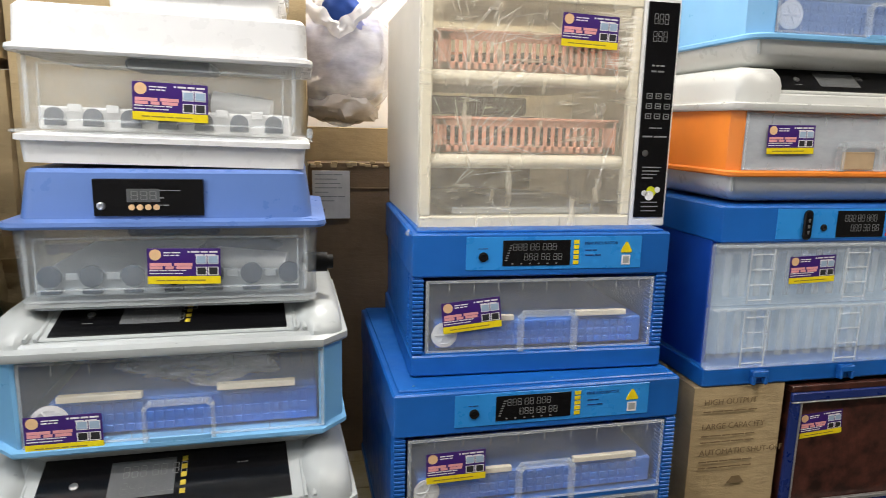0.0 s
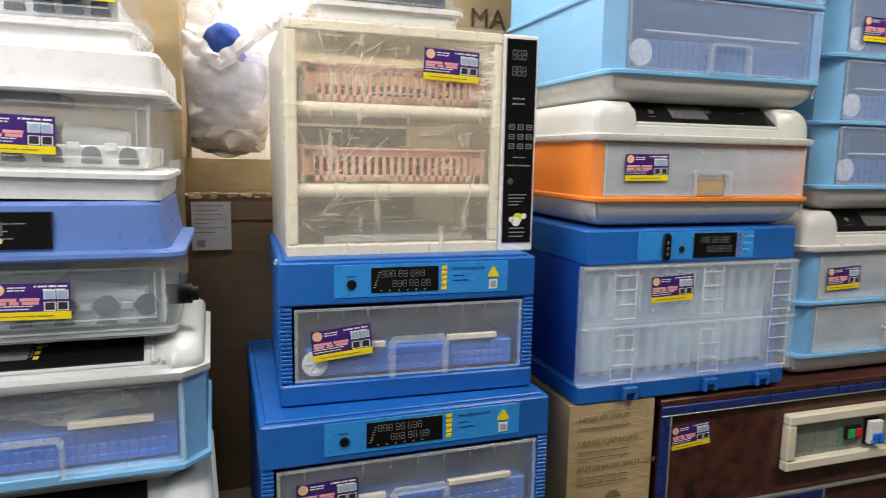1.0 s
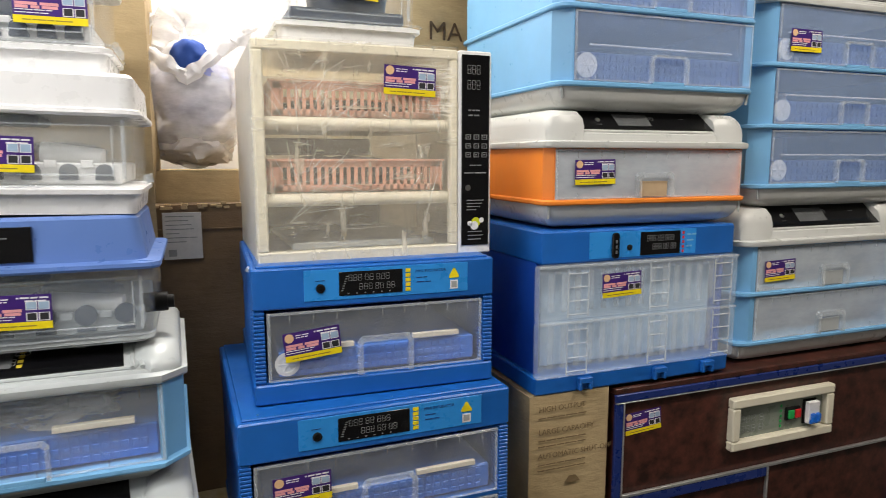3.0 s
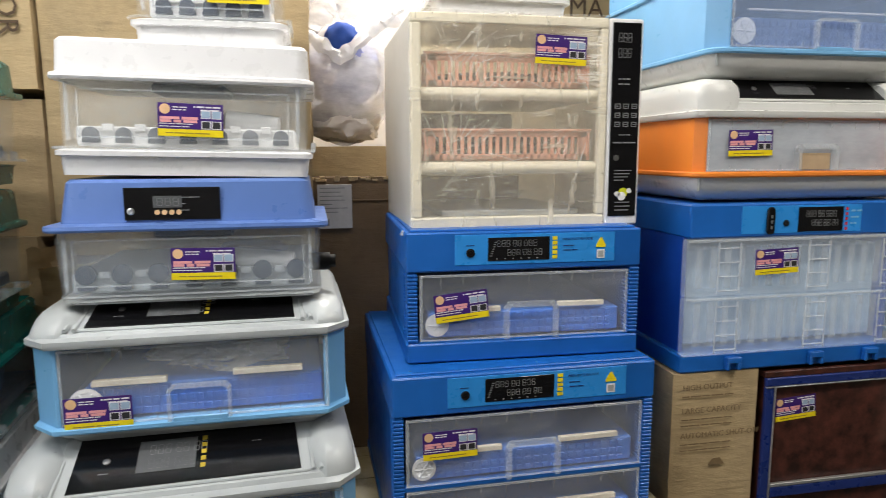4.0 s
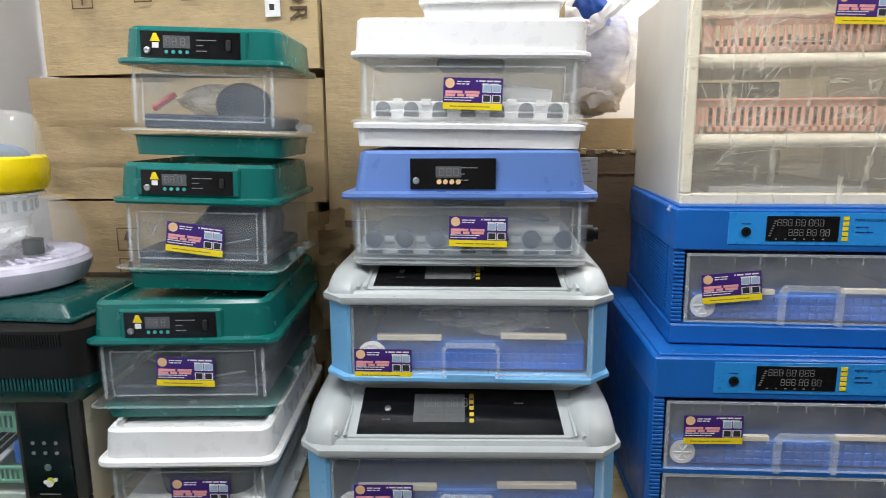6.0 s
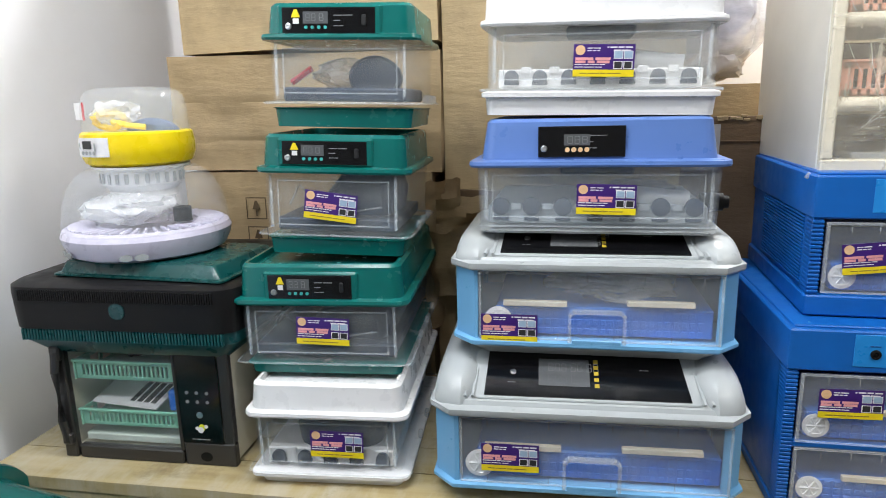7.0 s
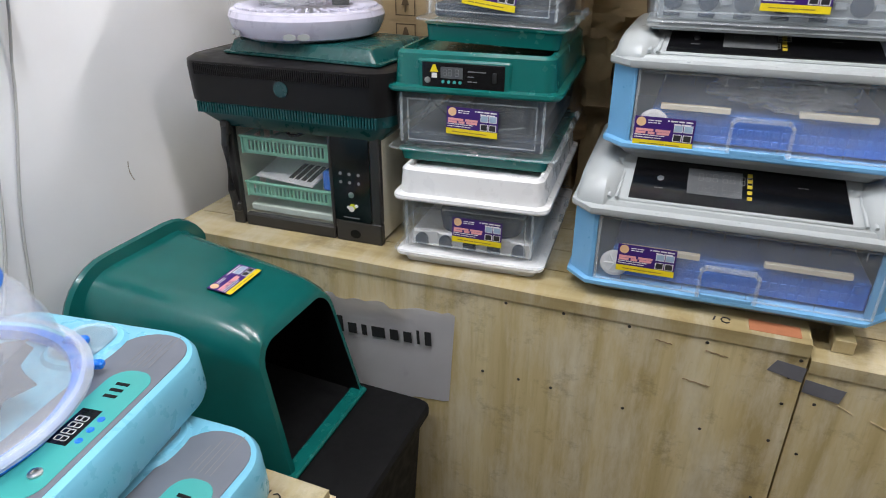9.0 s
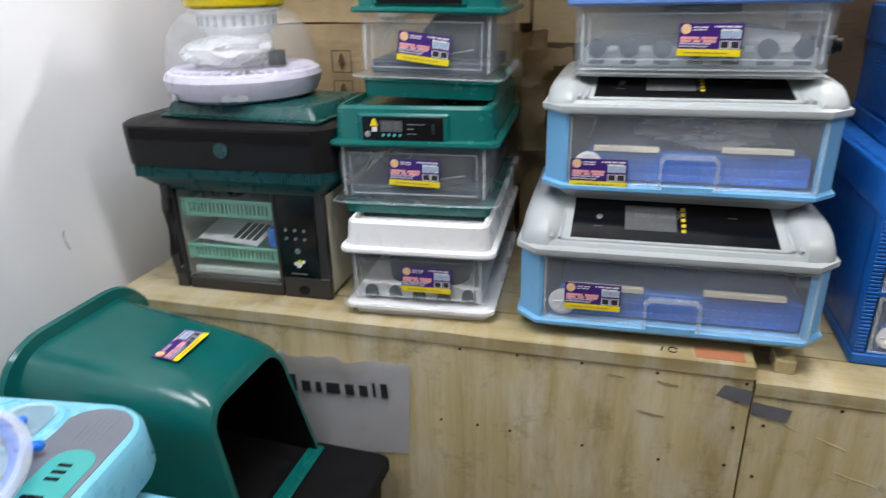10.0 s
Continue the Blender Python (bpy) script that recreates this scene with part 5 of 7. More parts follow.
box(b, x0 + 0.002, x0 + 0.026, -0.016, 0.0, 0.034, 0.060, 0.004)
part("hinge_bar", b, FR, fr)
cp = part("control_panel", box(B(), xp + 0.004, x1 - 0.020, 0.052, Z, 0, 0.003, 0.0008, front(-0.002)), BLACK, t, "black touch panel")
mp = front(-0.0052)
b = B()
for i in range(3):
    for j in range(2):
        u, v = xp + 0.024 + 0.022 * i, 0.165 - 0.020 * j
        lathe(b, [(0.0038, 0), (0.0038, 0.0006)], u, v, 14, m=mp)
part("touch_key", b, DIGIT, cp)
b = lathe(B(), [(0.007, 0), (0.007, 0.001), (0.004, 0.0016)], xp + 0.048, 0.116, 16, m=mp)
part("power_jack", b, STEEL, cp)
bars(b := B(), mp, xp + 0.026, 0.060, [(0.008, 0.030)], 0.01, 0.002)
part("panel_print", b, DIGIT, cp)
egg_mark(cp, mp, xp + 0.050, 0.088, 0.68)
part("thumb_dent", lathe(B(), [(0.013, -0.001), (0.013, 0.0005), (0.011, 0.0006)], x1 - 0.062, 0.026, 24, m=front(-0.0045) @ Matrix.Diagonal((1, 0.8, 1, 1))), SOOT, fr)
part("door_glass", box(B(), x0 + 0.030, xp - 0.004, 0.004, 0.007, 0.030, Z, 0.0005), clear("clean_door_pane", (0.75, 0.80, 0.82), 0.06, 0.05, 0.03), t, "clear door pane")
basket(t, x0 + 0.034, xp - 0.010, 0.016, d - 0.03, 0.176, 0.220, MINT, 20, "mint green slotted basket")
basket(t, x0 + 0.034, xp - 0.010, 0.016, d - 0.03, 0.070, 0.108, MINT, 20, "mint green slotted basket")
part("drip_tray", box(B(), x0 + 0.034, xp - 0.008, 0.020, d - 0.03, 0.030, 0.048, 0.003), plastic("pale_green_tray", (0.55, 0.63, 0.56), 0.4), t)
bk = part("booklet", box(B(), -0.085, 0.085, -0.10, 0.11, 0, 0.004, 0.001, pose(-0.055, 0.125, 0.135, 15, 0, -8)), PAPER, t, "white instruction booklet in the lower basket")
b = B()
for k in range(4):
    box(b, 0.005 + 0.018 * k, 0.018 + 0.018 * k, -0.085, -0.02, 0.004, 0.0046, 0.0002, pose(-0.055, 0.125, 0.135, 15, 0, -8))
part("booklet_picture", b, CHAR, bk)
part("spare_part", box(B(), xp - 0.045, xp - 0.012, 0.03, 0.09, 0.100, 0.150, 0.006), ROYAL, t, "bright blue spare part")
b = sweep(B(), [(x0 + 0.09 + 0.012 * k, 0.06 + 0.02 * math.sin(k), 0.232 + 0.012 * math.sin(k * 0.8)) for k in range(14)], 0.004)
part("power_cord", b, RUBBER, t)
crumple(t, "packed_filling", -0.09, 0.02, 0.05, 0.2, 0.215, 0.262, SOOT, 4)
# hood
b = B()
hx0, hx1, hy0, hy1 = -0.262, 0.236, -0.030, 0.425
loft(b, [rr(x0 - 0.004, x1 + 0.006, -0.004, d + 0.005, Z - 0.030, 0.02), rr(hx0 + 0.006, hx1 - 0.006, hy0 + 0.006, hy1 - 0.006, Z + 0.004, 0.035), rr(hx0 + 0.004, hx1 - 0.004, hy0 + 0.004, hy1 - 0.004, Z + 0.028, 0.04)], True, True)
tb = part("teal_band", b, plastic("dark_teal_plastic", (0.003, 0.055, 0.060), 0.3), t, "dark teal ribbed band")
b = B()
for k in range(64):
    u = hx0 + 0.03 + (hx1 - hx0 - 0.06) * k / 63
    box(b, u - 0.0022, u + 0.0022, hy0 + 0.001, hy0 + 0.012, Z + 0.002, Z + 0.026, 0.0008)
part("rib", b, plastic("teal_rib_plastic", (0.003, 0.065, 0.070), 0.3), tb)
b = B()
loft(b, [rr(hx0, hx1, hy0, hy1, Z + 0.028, 0.045, 5), rr(hx0 - 0.004, hx1 + 0.004, hy0 - 0.004, hy1 + 0.004, Z + 0.10, 0.05, 5),
         rr(hx0 - 0.003, hx1 + 0.003, hy0 - 0.003, hy1 + 0.003, Z + 0.116, 0.05, 5), rr(hx0 + 0.010, hx1 - 0.010, hy0 + 0.010, hy1 - 0.010, Z + 0.124, 0.045, 5)])
hd = part("hood", b, CHAR, t, "charcoal top hood with a ribbed rim")
b = B()
for k in range(84):
    u = hx0 + 0.04 + (hx1 - hx0 - 0.08) * k / 83
    box(b, u - 0.0016, u + 0.0016, hy0 - 0.007, hy0, Z + 0.088, Z + 0.112, 0.0006)
for k in range(40):
    v = hy0 + 0.05 + (hy1 - hy0 - 0.10) * k / 39
    box(b, hx1 + 0.0, hx1 + 0.006, v - 0.0018, v + 0.0018, Z + 0.088, Z + 0.112, 0.0006)
part("rib", b, CHAR, hd)
part("round_badge", lathe(B(), [(0.017, 0), (0.017, 0.002), (0.013, 0.0022)], -0.008, Z + 0.070, 24, m=front(hy0 - 0.003)), plastic("badge_teal", (0.004, 0.05, 0.055), 0.3), hd, "round teal badge")

# teal tray, round brooder with a clear dome, yellow incubator
t = thing("tray_lid", pose(-1.165, 1.225, 1.228, 0, 0, -3), "dark teal plastic tray lying upside down on the charcoal hood", "tray")
TEALDEEP = plastic("deep_teal_plastic", (0.003, 0.060, 0.058), 0.28)
part("flange", loft(B(), [rr(-0.195, 0.205, 0.0, 0.25, 0.0, 0.01), rr(-0.195, 0.205, 0.0, 0.25, 0.0036, 0.01), rr(-0.192, 0.202, 0.003, 0.247, 0.0044, 0.01)]), TEALDEEP, t)
part("pan", loft(B(), [rr(-0.188, 0.194, 0.010, 0.242, 0.0042, 0.012), rr(-0.178, 0.180, 0.018, 0.235, 0.026, 0.012), rr(-0.174, 0.176, 0.022, 0.23, 0.029, 0.012)]), TEALDEEP, t)
DX, DY, DZ = -1.220, 1.375, 1.257
t = thing("round_brooder", pose(DX, DY, DZ) @ Matrix.Diagonal((0.86, 0.86, 1, 1)), "round white brooder with a clear dome and packed fittings inside", "brooder")
part("base_ring", lathe(B(), [(0.165, 0.0), (0.186, 0.008), (0.199, 0.030), (0.203, 0.046), (0.197, 0.058), (0.185, 0.062), (0.170, 0.050)], n=56), LILAC, t, "pale lilac scalloped base ring")
b = B()
for k in range(44):
    a = 2 * math.pi * k / 44
    box(b, -0.004, 0.004, 0.12, 0.185, 0.058, 0.066, 0.002, Matrix.Rotation(a, 4, "Z"))
part("rib", b, LILAC, t)
b = B()
for k in (-4, -3, 2, 3):
    a = -math.pi / 2 + k * 0.17
    b = lathe(B(), [(0.012, 0), (0.012, 0.003)], 0, 0, 14, m=Matrix.Translation((0.197 * math.cos(a), 0.197 * math.sin(a), 0.016)) @ Matrix.Rotation(a, 4, "Z") @ Matrix.Rotation(math.pi / 2, 4, "Y") @ Matrix.Diagonal((0.55, 1.3, 1, 1)))
    part("grip_dent", b, MIDGREY, t)
dome = [(0.200, 0.055), (0.199, 0.075), (0.192, 0.11), (0.178, 0.142), (0.158, 0.166), (0.132, 0.182), (0.112, 0.187)]
b = lathe(B(), dome, n=56, cap0=False, cap1=False)
lathe(b, [(r - 0.003, z) for r, z in dome], n=56, cap0=False, cap1=False)
part("dome", b, GLASSY, t, "clear plastic dome")
part("neck", lathe(B(), [(0.085, 0.10), (0.078, 0.135), (0.095, 0.150), (0.098, 0.178), (0.116, 0.184), (0.116, 0.189), (0.09, 0.190)], n=48), WHITE, t, "white slotted fan neck")
b = B()
for k in range(26):
    a = 2 * math.pi * k / 26
    box(b, -0.005, 0.005, 0.0965, 0.0995, 0.153, 0.174, 0.001, Matrix.Rotation(a, 4, "Z"))
part("neck_slot", b, MIDGREY, t)
crumple(t, "packed_filling", -0.13, 0.11, -0.15, 0.05, 0.062, 0.135, POLY, 11, "crumpled clear bag of fittings")
crumple(t, "packed_filling", -0.12, 0.06, -0.13, 0.02, 0.064, 0.120, WHITE, 13, "white packed fittings")
b = lathe(B(), [(0.022, 0), (0.022, 0.03)], 0.12, -0.03, 16, m=Matrix.Translation((0, 0, 0.07)))
part("heater_cap", b, SOOT, t)
t = thing("egg_incubator", pose(DX, DY, DZ + 0.190) @ Matrix.Diagonal((0.95, 0.95, 1, 1)), "yellow seven-egg incubator with a clear top, parts packed inside", "incubator")
b = B()
loft(b, [ring(0, 0, z, r, 56) for r, z in [(0.100, 0.0), (0.112, 0.006), (0.1195, 0.025), (0.1205, 0.045), (0.117, 0.066), (0.112, 0.070)]])
part("base", b, YELLOW, t, "bright yellow base")
b = B()
tp = [(0.113, 0.066), (0.111, 0.11), (0.107, 0.138), (0.098, 0.152), (0.080, 0.159), (0.04, 0.160)]
lathe(b, tp, n=56, cap0=False, cap1=True)
lathe(b, [(r - 0.003, z - 0.001) for r, z in tp], n=56, cap0=False, cap1=True)
part("clear_top", b, FROST, t, "frosted clear top")
mp = Matrix.Rotation(radians(-16), 4, "Z") @ front(-0.1185)
arc = [radians(-128 + 5 * k) for k in range(10)]
b = prism(B(), [(0.1225 * math.cos(q), 0.1225 * math.sin(q)) for q in arc] + [(0.1200 * math.cos(q), 0.1200 * math.sin(q)) for q in reversed(arc)], 0.022, 0.060)
lb = part("label_plate", b, PAPER, t, "white label with a small display")
mq = Matrix.Rotation(radians(-17), 4, "Z") @ front(-0.1232)
part("screen", box(B(), -0.018, 0.010, 0.038, 0.054, -0.001, 0.0006, 0.0002, mq), BLACK, lb)
b = B()
for k in range(4):
    lathe(b, [(0.0038, 0), (0.0038, 0.001)], -0.019 + 0.012 * k, 0.030, 12, m=mq)
box(b, 0.020, 0.024, 0.034, 0.050, 0, 0.001, 0.0004, mq)
box(b, -0.028, -0.026, 0.038, 0.050, 0, 0.001, 0.0004, mq)
part("key_strip", b, MIDGREY, lb)
b = B()
pts = [Vector((-0.03 + 0.035 * math.cos(k * 0.55), -0.05 + 0.01 * math.sin(k), 0.092 + 0.016 * math.sin(k * 0.55))) for k in range(12)]
sweep(b, pts, 0.007, 8)
sweep(b, [(-0.02, -0.055, 0.090), (0.015, -0.05, 0.082), (0.05, -0.04, 0.078)], 0.006, 8)
part("yellow_cord", b, YELLOW, t, "coiled yellow part inside")
crumple(t, "packed_filling", -0.09, 0.02, -0.07, 0.03, 0.072, 0.135, POLY, 21)
b = lathe(B(), [(0.05, 0), (0.052, 0.02), (0.03, 0.03)], 0.04, 0.108, 24, m=front(0.0) @ Matrix.Diagonal((1.2, 0.6, 1, 1)))
part("fan_housing", b, plastic("grey_blue_plastic", (0.12, 0.16, 0.26), 0.4), t)
part("label_edge", box(B(), -0.0876, -0.082, 0.094, 0.131, 0, 0.0013, 0.0002, Matrix.Rotation(radians(-8), 4, "Z") @ front(-0.062)), REDP, t, "red edge of the paper label")
part("info_label", box(B(), -0.108, -0.088, 0.095, 0.130, 0, 0.0012, 0.0002, Matrix.Rotation(radians(-8), 4, "Z") @ front(-0.062)), PAPER, t)


# ---------------------------------------------------------------- wooden cases
def wooden_case(label, x0, x1, y0, y1, z, top_boards, yaw=0.0):
    """A packing case: plywood sides, boards along the top edges, and loose top boards."""
    t = thing("wooden_case", pose((x0 + x1) / 2, y0, 0, 0, 0, yaw), label, "crate", "wooden cases")
    h, d = (x1 - x0) / 2, y1 - y0
    th = 0.026
    part("front_panel", box(B(), -h, h, 0.0, 0.012, 0.0, z - th - 0.001, 0.001), PLY, t, "stained plywood front")
    part("back_panel", box(B(), -h, h, d - 0.012, d, 0.0, z - th - 0.001, 0.001), PLY, t)
    part("end_panel", box(B(), -h, -h + 0.012, 0.012, d - 0.012, 0.0, z - th - 0.001, 0.001), PLY, t)
    part("end_panel", box(B(), h - 0.012, h, 0.012, d - 0.012, 0.0, z - th - 0.001, 0.001), PLY, t)
    y = -0.004
    rnd = random.Random(int(z * 1000))
    for k, bw in enumerate(top_boards):
        if y + bw > d:
            break
        b = B()
        e0, e1 = -h + rnd.uniform(-0.002, 0.003), h + rnd.uniform(-0.003, 0.002)
        N = 14
        loops = []
        for i in range(N + 1):
            x = e0 + (e1 - e0) * i / N
            wv = 0.0012 * noise.noise(Vector((x * 6, k * 3.1, 0)))
            loops.append([Vector((x, y + 0.001 + wv, z - th)), Vector((x, y + bw - 0.002, z - th)), Vector((x, y + bw - 0.0015, z + wv)), Vector((x, y + 0.0015 + wv, z + wv * 0.8))])
        loft(b, loops)
        part("board", b, BOARD, t)
        y += bw
    return t


def nail_heads(t, pts, y=-0.0006):
    b = B()
    for u, v in pts:
        lathe(b, [(0.0035, 0), (0.0028, 0.0008)], u, v, 8, m=front(y))
    part("nail_head", b, flat("dark_nail", (0.03, 0.025, 0.02), 0.5), t)


ca = wooden_case("large plywood packing case with stained front and torn paper notice", -1.50, -0.102, 1.148, 2.11, 0.826, [0.115, 0.10, 0.12, 0.11, 0.12, 0.115, 0.12, 0.11], 1.7)
cx = -0.801
nail_heads(ca, [(x - cx, 0.791 + 0.002 * math.sin(x * 9)) for x in (-0.656, -0.538, -0.411, -0.27, -0.113)] + [(x - cx, 0.60 + 0.01 * math.sin(x * 7)) for x in (-0.70, -0.62, -0.55, -0.40, -0.25)]
           + [(-0.125 - cx, 0.75), (-0.124 - cx, 0.69), (-0.128 - cx, 0.60), (-0.13 - cx, 0.45)])
b = B()
for x, z, l in ((-0.30, 0.70, 0.05), (-0.36, 0.775, 0.03), (-0.27, 0.772, 0.04)):
    N = 7
    pts = [(x - cx + l * k / N, -0.0004, z - 0.02 * l * k + 0.0008 * math.sin(k * 2.3)) for k in range(N + 1)]
    sweep(b, pts, 0.0012, 4)
part("scratch", b, flat("scratch_brown", (0.20, 0.13, 0.06), 0.8), ca)
st = part("stain", box(B(), -0.205 - cx, -0.118 - cx, 0.012, 0.050, 0.8262, 0.8272, 0.0003), STAIN, ca, "reddish stain on the edge board")
b = bars(B(), slope(-0.003, 0.8275, 0.06, 0.8275) @ pose(-0.268 - cx, 0.024, 0, 0, 0, -12), 0, 0, [(0.003,), ], 0.01, 0.016)
sweep(b, [(-0.245 - cx + 0.008 * math.cos(a), 0.028 + 0.010 * math.sin(a), 0.8278) for a in (0.3, 1.2, 2.2, 3.1, 4.0, 4.9, 5.6)], 0.0013, 5)
part("pen_mark", b, INK, ca)
# torn paper notice with unreadable bars
b = B()
N = 24
x0, x1 = -1.12 - cx, -0.765 - cx
top, bot = [], []
rnd = random.Random(4)
for k in range(N + 1):
    u = k / N
    top.append((x0 + (x1 - x0) * u, 0.715 + 0.026 * u + rnd.uniform(-0.004, 0.004) + (0.012 if u < 0.55 else 0.0)))
    bot.append((x0 + (x1 - x0 - 0.012) * u, 0.455 + 0.050 * u + rnd.uniform(-0.003, 0.003)))
M = 10
rows = []
for j in range(M + 1):
    row = []
    for k in range(N + 1):
        f = j / M
        px, pz = top[k][0] * (1 - f) + bot[k][0] * f, top[k][1] * (1 - f) + bot[k][1] * f
        lift = 0.0012 + 0.003 * abs(noise.noise(Vector((px * 9, pz * 9, 1)))) + (0.012 * (1 - f * 8) if f < 0.125 and 0.2 < k / N < 0.7 else 0)
        row.append(b.verts.new((px, -lift, pz)))
    rows.append(row)
for j in range(M):
    for k in range(N):
        b.faces.new((rows[j][k], rows[j + 1][k], rows[j + 1][k + 1], rows[j][k + 1]))
ex = bmesh.ops.solidify(b, geom=b.faces[:], thickness=0.0006)
pn = part("paper_notice", b, plastic("grey_white_paper", (0.82, 0.82, 0.86), 0.7, 0.03), ca, "torn white paper notice with printed bars")
b = B()
u = 0.0
for wd, hh in ((0.020, 0.036), (0.020, 0.040), (0.020, 0.026), (0.012, 0.026), (0.030, 0.026), (0.019, 0.026), (0.018, 0.026), (0.006, 0.034), (0.014, 0.034)):
    box(b, u, u + wd * 1.1, 0.0, hh * 1.05, 0, 0.0006, 0.0001, front(-0.0056) @ pose(-1.092 - cx, 0.634, 0, 0, 0, 3.0))
    u += wd * 1.1 + 0.0125
part("notice_print", b, INK, pn, "row of dark printed bars")

cb = wooden_case("lower plywood packing case taped to its neighbour", -0.098, 0.690, 1.174, 2.12, 0.792, [0.12, 0.11, 0.12, 0.115, 0.12, 0.11, 0.12, 0.11])
cx2 = 0.296
nail_heads(cb, [(-0.07 - cx2, 0.74), (-0.072 - cx2, 0.70), (-0.075 - cx2, 0.58), (0.05 - cx2, 0.755)])
b = B()
for x, z, l in ((0.02, 0.69, 0.05), (0.06, 0.62, 0.07), (-0.05, 0.715, 0.04)):
    sweep(b, [(x - cx2 + l * k / 6, -0.0004, z - 0.003 * k + 0.0007 * math.sin(k * 1.9)) for k in range(7)], 0.0008, 4)
part("scratch", b, flat("scratch_pale", (0.55, 0.43, 0.26), 0.8), cb)
for nm, pts, y in (("left", [(-0.163, 0.757), (-0.150, 0.782), (-0.101, 0.776), (-0.103, 0.745)], 1.1672), ("right", [(-0.097, 0.750), (-0.030, 0.742), (-0.036, 0.714), (-0.098, 0.722)], 1.1728)):
    b = prism(B(), pts, 0, 0.0009, front(y))
    solid("tape_strip", b, TAPE, "strip of dark grey tape on the wooden case", "tape", group="tape strips")
bl = thing("wood_block", pose(-0.045, 1.215, 0.792), "small offcut of pale wood lying on the lower case", "wood block")
part("block", box(B(), -0.018, 0.018, 0, 0.05, 0, 0.028, 0.002), BOARD, bl)

# front case that carries the brooders
cc = wooden_case("plywood packing case with pen marks on its corner", -1.52, -0.778, -0.10, 0.672, 0.705, [0.11, 0.11, 0.105, 0.11, 0.11, 0.11, 0.108])
b = B()
mk = Matrix.Translation((0, 0, 0.7064))
for ox, oy, sc in ((0.255, 0.700, 1.0), (0.225, 0.640, 1.1)):
    sweep(b, [mk @ Vector((ox + 0.030 * sc, oy - 0.008, 0)), mk @ Vector((ox + 0.034 * sc, oy + 0.022 * sc, 0))], 0.0012, 4)
    sweep(b, [mk @ Vector((ox + 0.048 * sc + 0.009 * math.cos(a), oy + 0.008 + 0.012 * sc * math.sin(a), 0)) for a in (2.4, 1.6, 0.8, 0, -0.8, -1.6, -2.4)], 0.0012, 4)
part("pen_mark", b, INK, cc)

# ---------------------------------------------------------------- green pet house and its black mat
t = thing("pet_house", pose(-1.218, 0.940, 0.52, 0, 0, 1), "glossy bottle green plastic pet house with a dark doorway", "pet house")
b = B()


def arch(y0, y1, z0, z1, x, r, n=8):
    """An upright loop at x: flat foot, rounded shoulders."""
    pts = [Vector((x, y0 - 0.015, z0)), Vector((x, y1 + 0.015, z0))]
    for k in range(n + 1):
        a = radians(90 * k / n)
        pts.append(Vector((x, y1 - r + r * math.cos(a), z1 - r + r * math.sin(a))))
    for k in range(n + 1):
        a = radians(90 + 90 * k / n)
        pts.append(Vector((x, y0 + r + r * math.cos(a), z1 - r + r * math.sin(a))))
    return pts


secs = [(-0.190, 0.205, 0.374, 0.125), (-0.183, 0.207, 0.377, 0.125), (-0.174, 0.205, 0.374, 0.125), (-0.170, 0.166, 0.352, 0.08), (-0.145, 0.161, 0.347, 0.08), (-0.03, 0.154, 0.334, 0.08),
        (0.09, 0.148, 0.324, 0.08), (0.170, 0.144, 0.316, 0.078), (0.215, 0.140, 0.306, 0.072), (0.240, 0.135, 0.294, 0.064), (0.252, 0.130, 0.281, 0.056)]


def lean(pts, k):
    """Tips an upright loop backwards at its top."""
    return [Vector((p.x - k * p.z, p.y, p.z)) for p in pts]


loops = [lean(arch(-hy, hy, 0.0, z, x, r), 0.22 * max(0.0, min(1.0, x / 0.2))) for x, hy, z, r in secs]
loft(b, loops, True, False)
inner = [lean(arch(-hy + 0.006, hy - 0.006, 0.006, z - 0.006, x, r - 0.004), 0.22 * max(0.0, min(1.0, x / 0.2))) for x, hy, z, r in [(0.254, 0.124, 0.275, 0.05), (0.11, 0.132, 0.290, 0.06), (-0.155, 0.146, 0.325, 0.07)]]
outer_end, mid = loops[-1], inner[0]
rows = [[b.verts.new(p) for p in lp] for lp in (outer_end, mid)]
for i in range(len(mid)):
    j = (i + 1) % len(mid)
    b.faces.new((rows[0][i], rows[0][j], rows[1][j], rows[1][i]))
bmesh.ops.remove_doubles(b, verts=b.verts, dist=0.0002)
part("shell", b, HOUSE, t, "glossy green moulded shell")
# near-black inner skin: the shade inside the doorway is painted on
part("doorway_shade", loft(B(), inner, False, True), SOOT, t, "inside painted near-black for its shade")
b = B()
box(b, 0.226, 0.262, -0.150, 0.150, -0.002, 0.010, 0.004)
part("door_sill", b, GREEN, t, "teal green door sill")
part("rivet", lathe(B(), [(0.007, 0), (0.006, 0.003), (0.002, 0.004)], 0.07, 0.12, 14, m=Matrix(((0, 0, 1, -0.1545), (1, 0, 0, 0), (0, 1, 0, 0), (0, 0, 0, 1)))), PAPER, t, "small white rivet")
sk = Matrix.Translation((0.062, 0.0, 0.3282)) @ Matrix.Rotation(radians(4.8), 4, "Y")
sticker(t, sk, 0, 0, 92)
t = thing("black_stand", pose(-0.96, 0.935, 0.022), "black plastic tub turned over under the pet house", "stand")
part("top", box(B(), -0.52, 0.155, -0.185, 0.185, 0.470, 0.496, 0.006, r=0.03, n=4), SOOT, t, "matt black top")
part("body", loft(B(), [rr(-0.49, 0.115, -0.150, 0.150, -0.022, 0.03), rr(-0.505, 0.140, -0.172, 0.172, 0.471, 0.03)]), SOOT, t, "matt black tapering body")


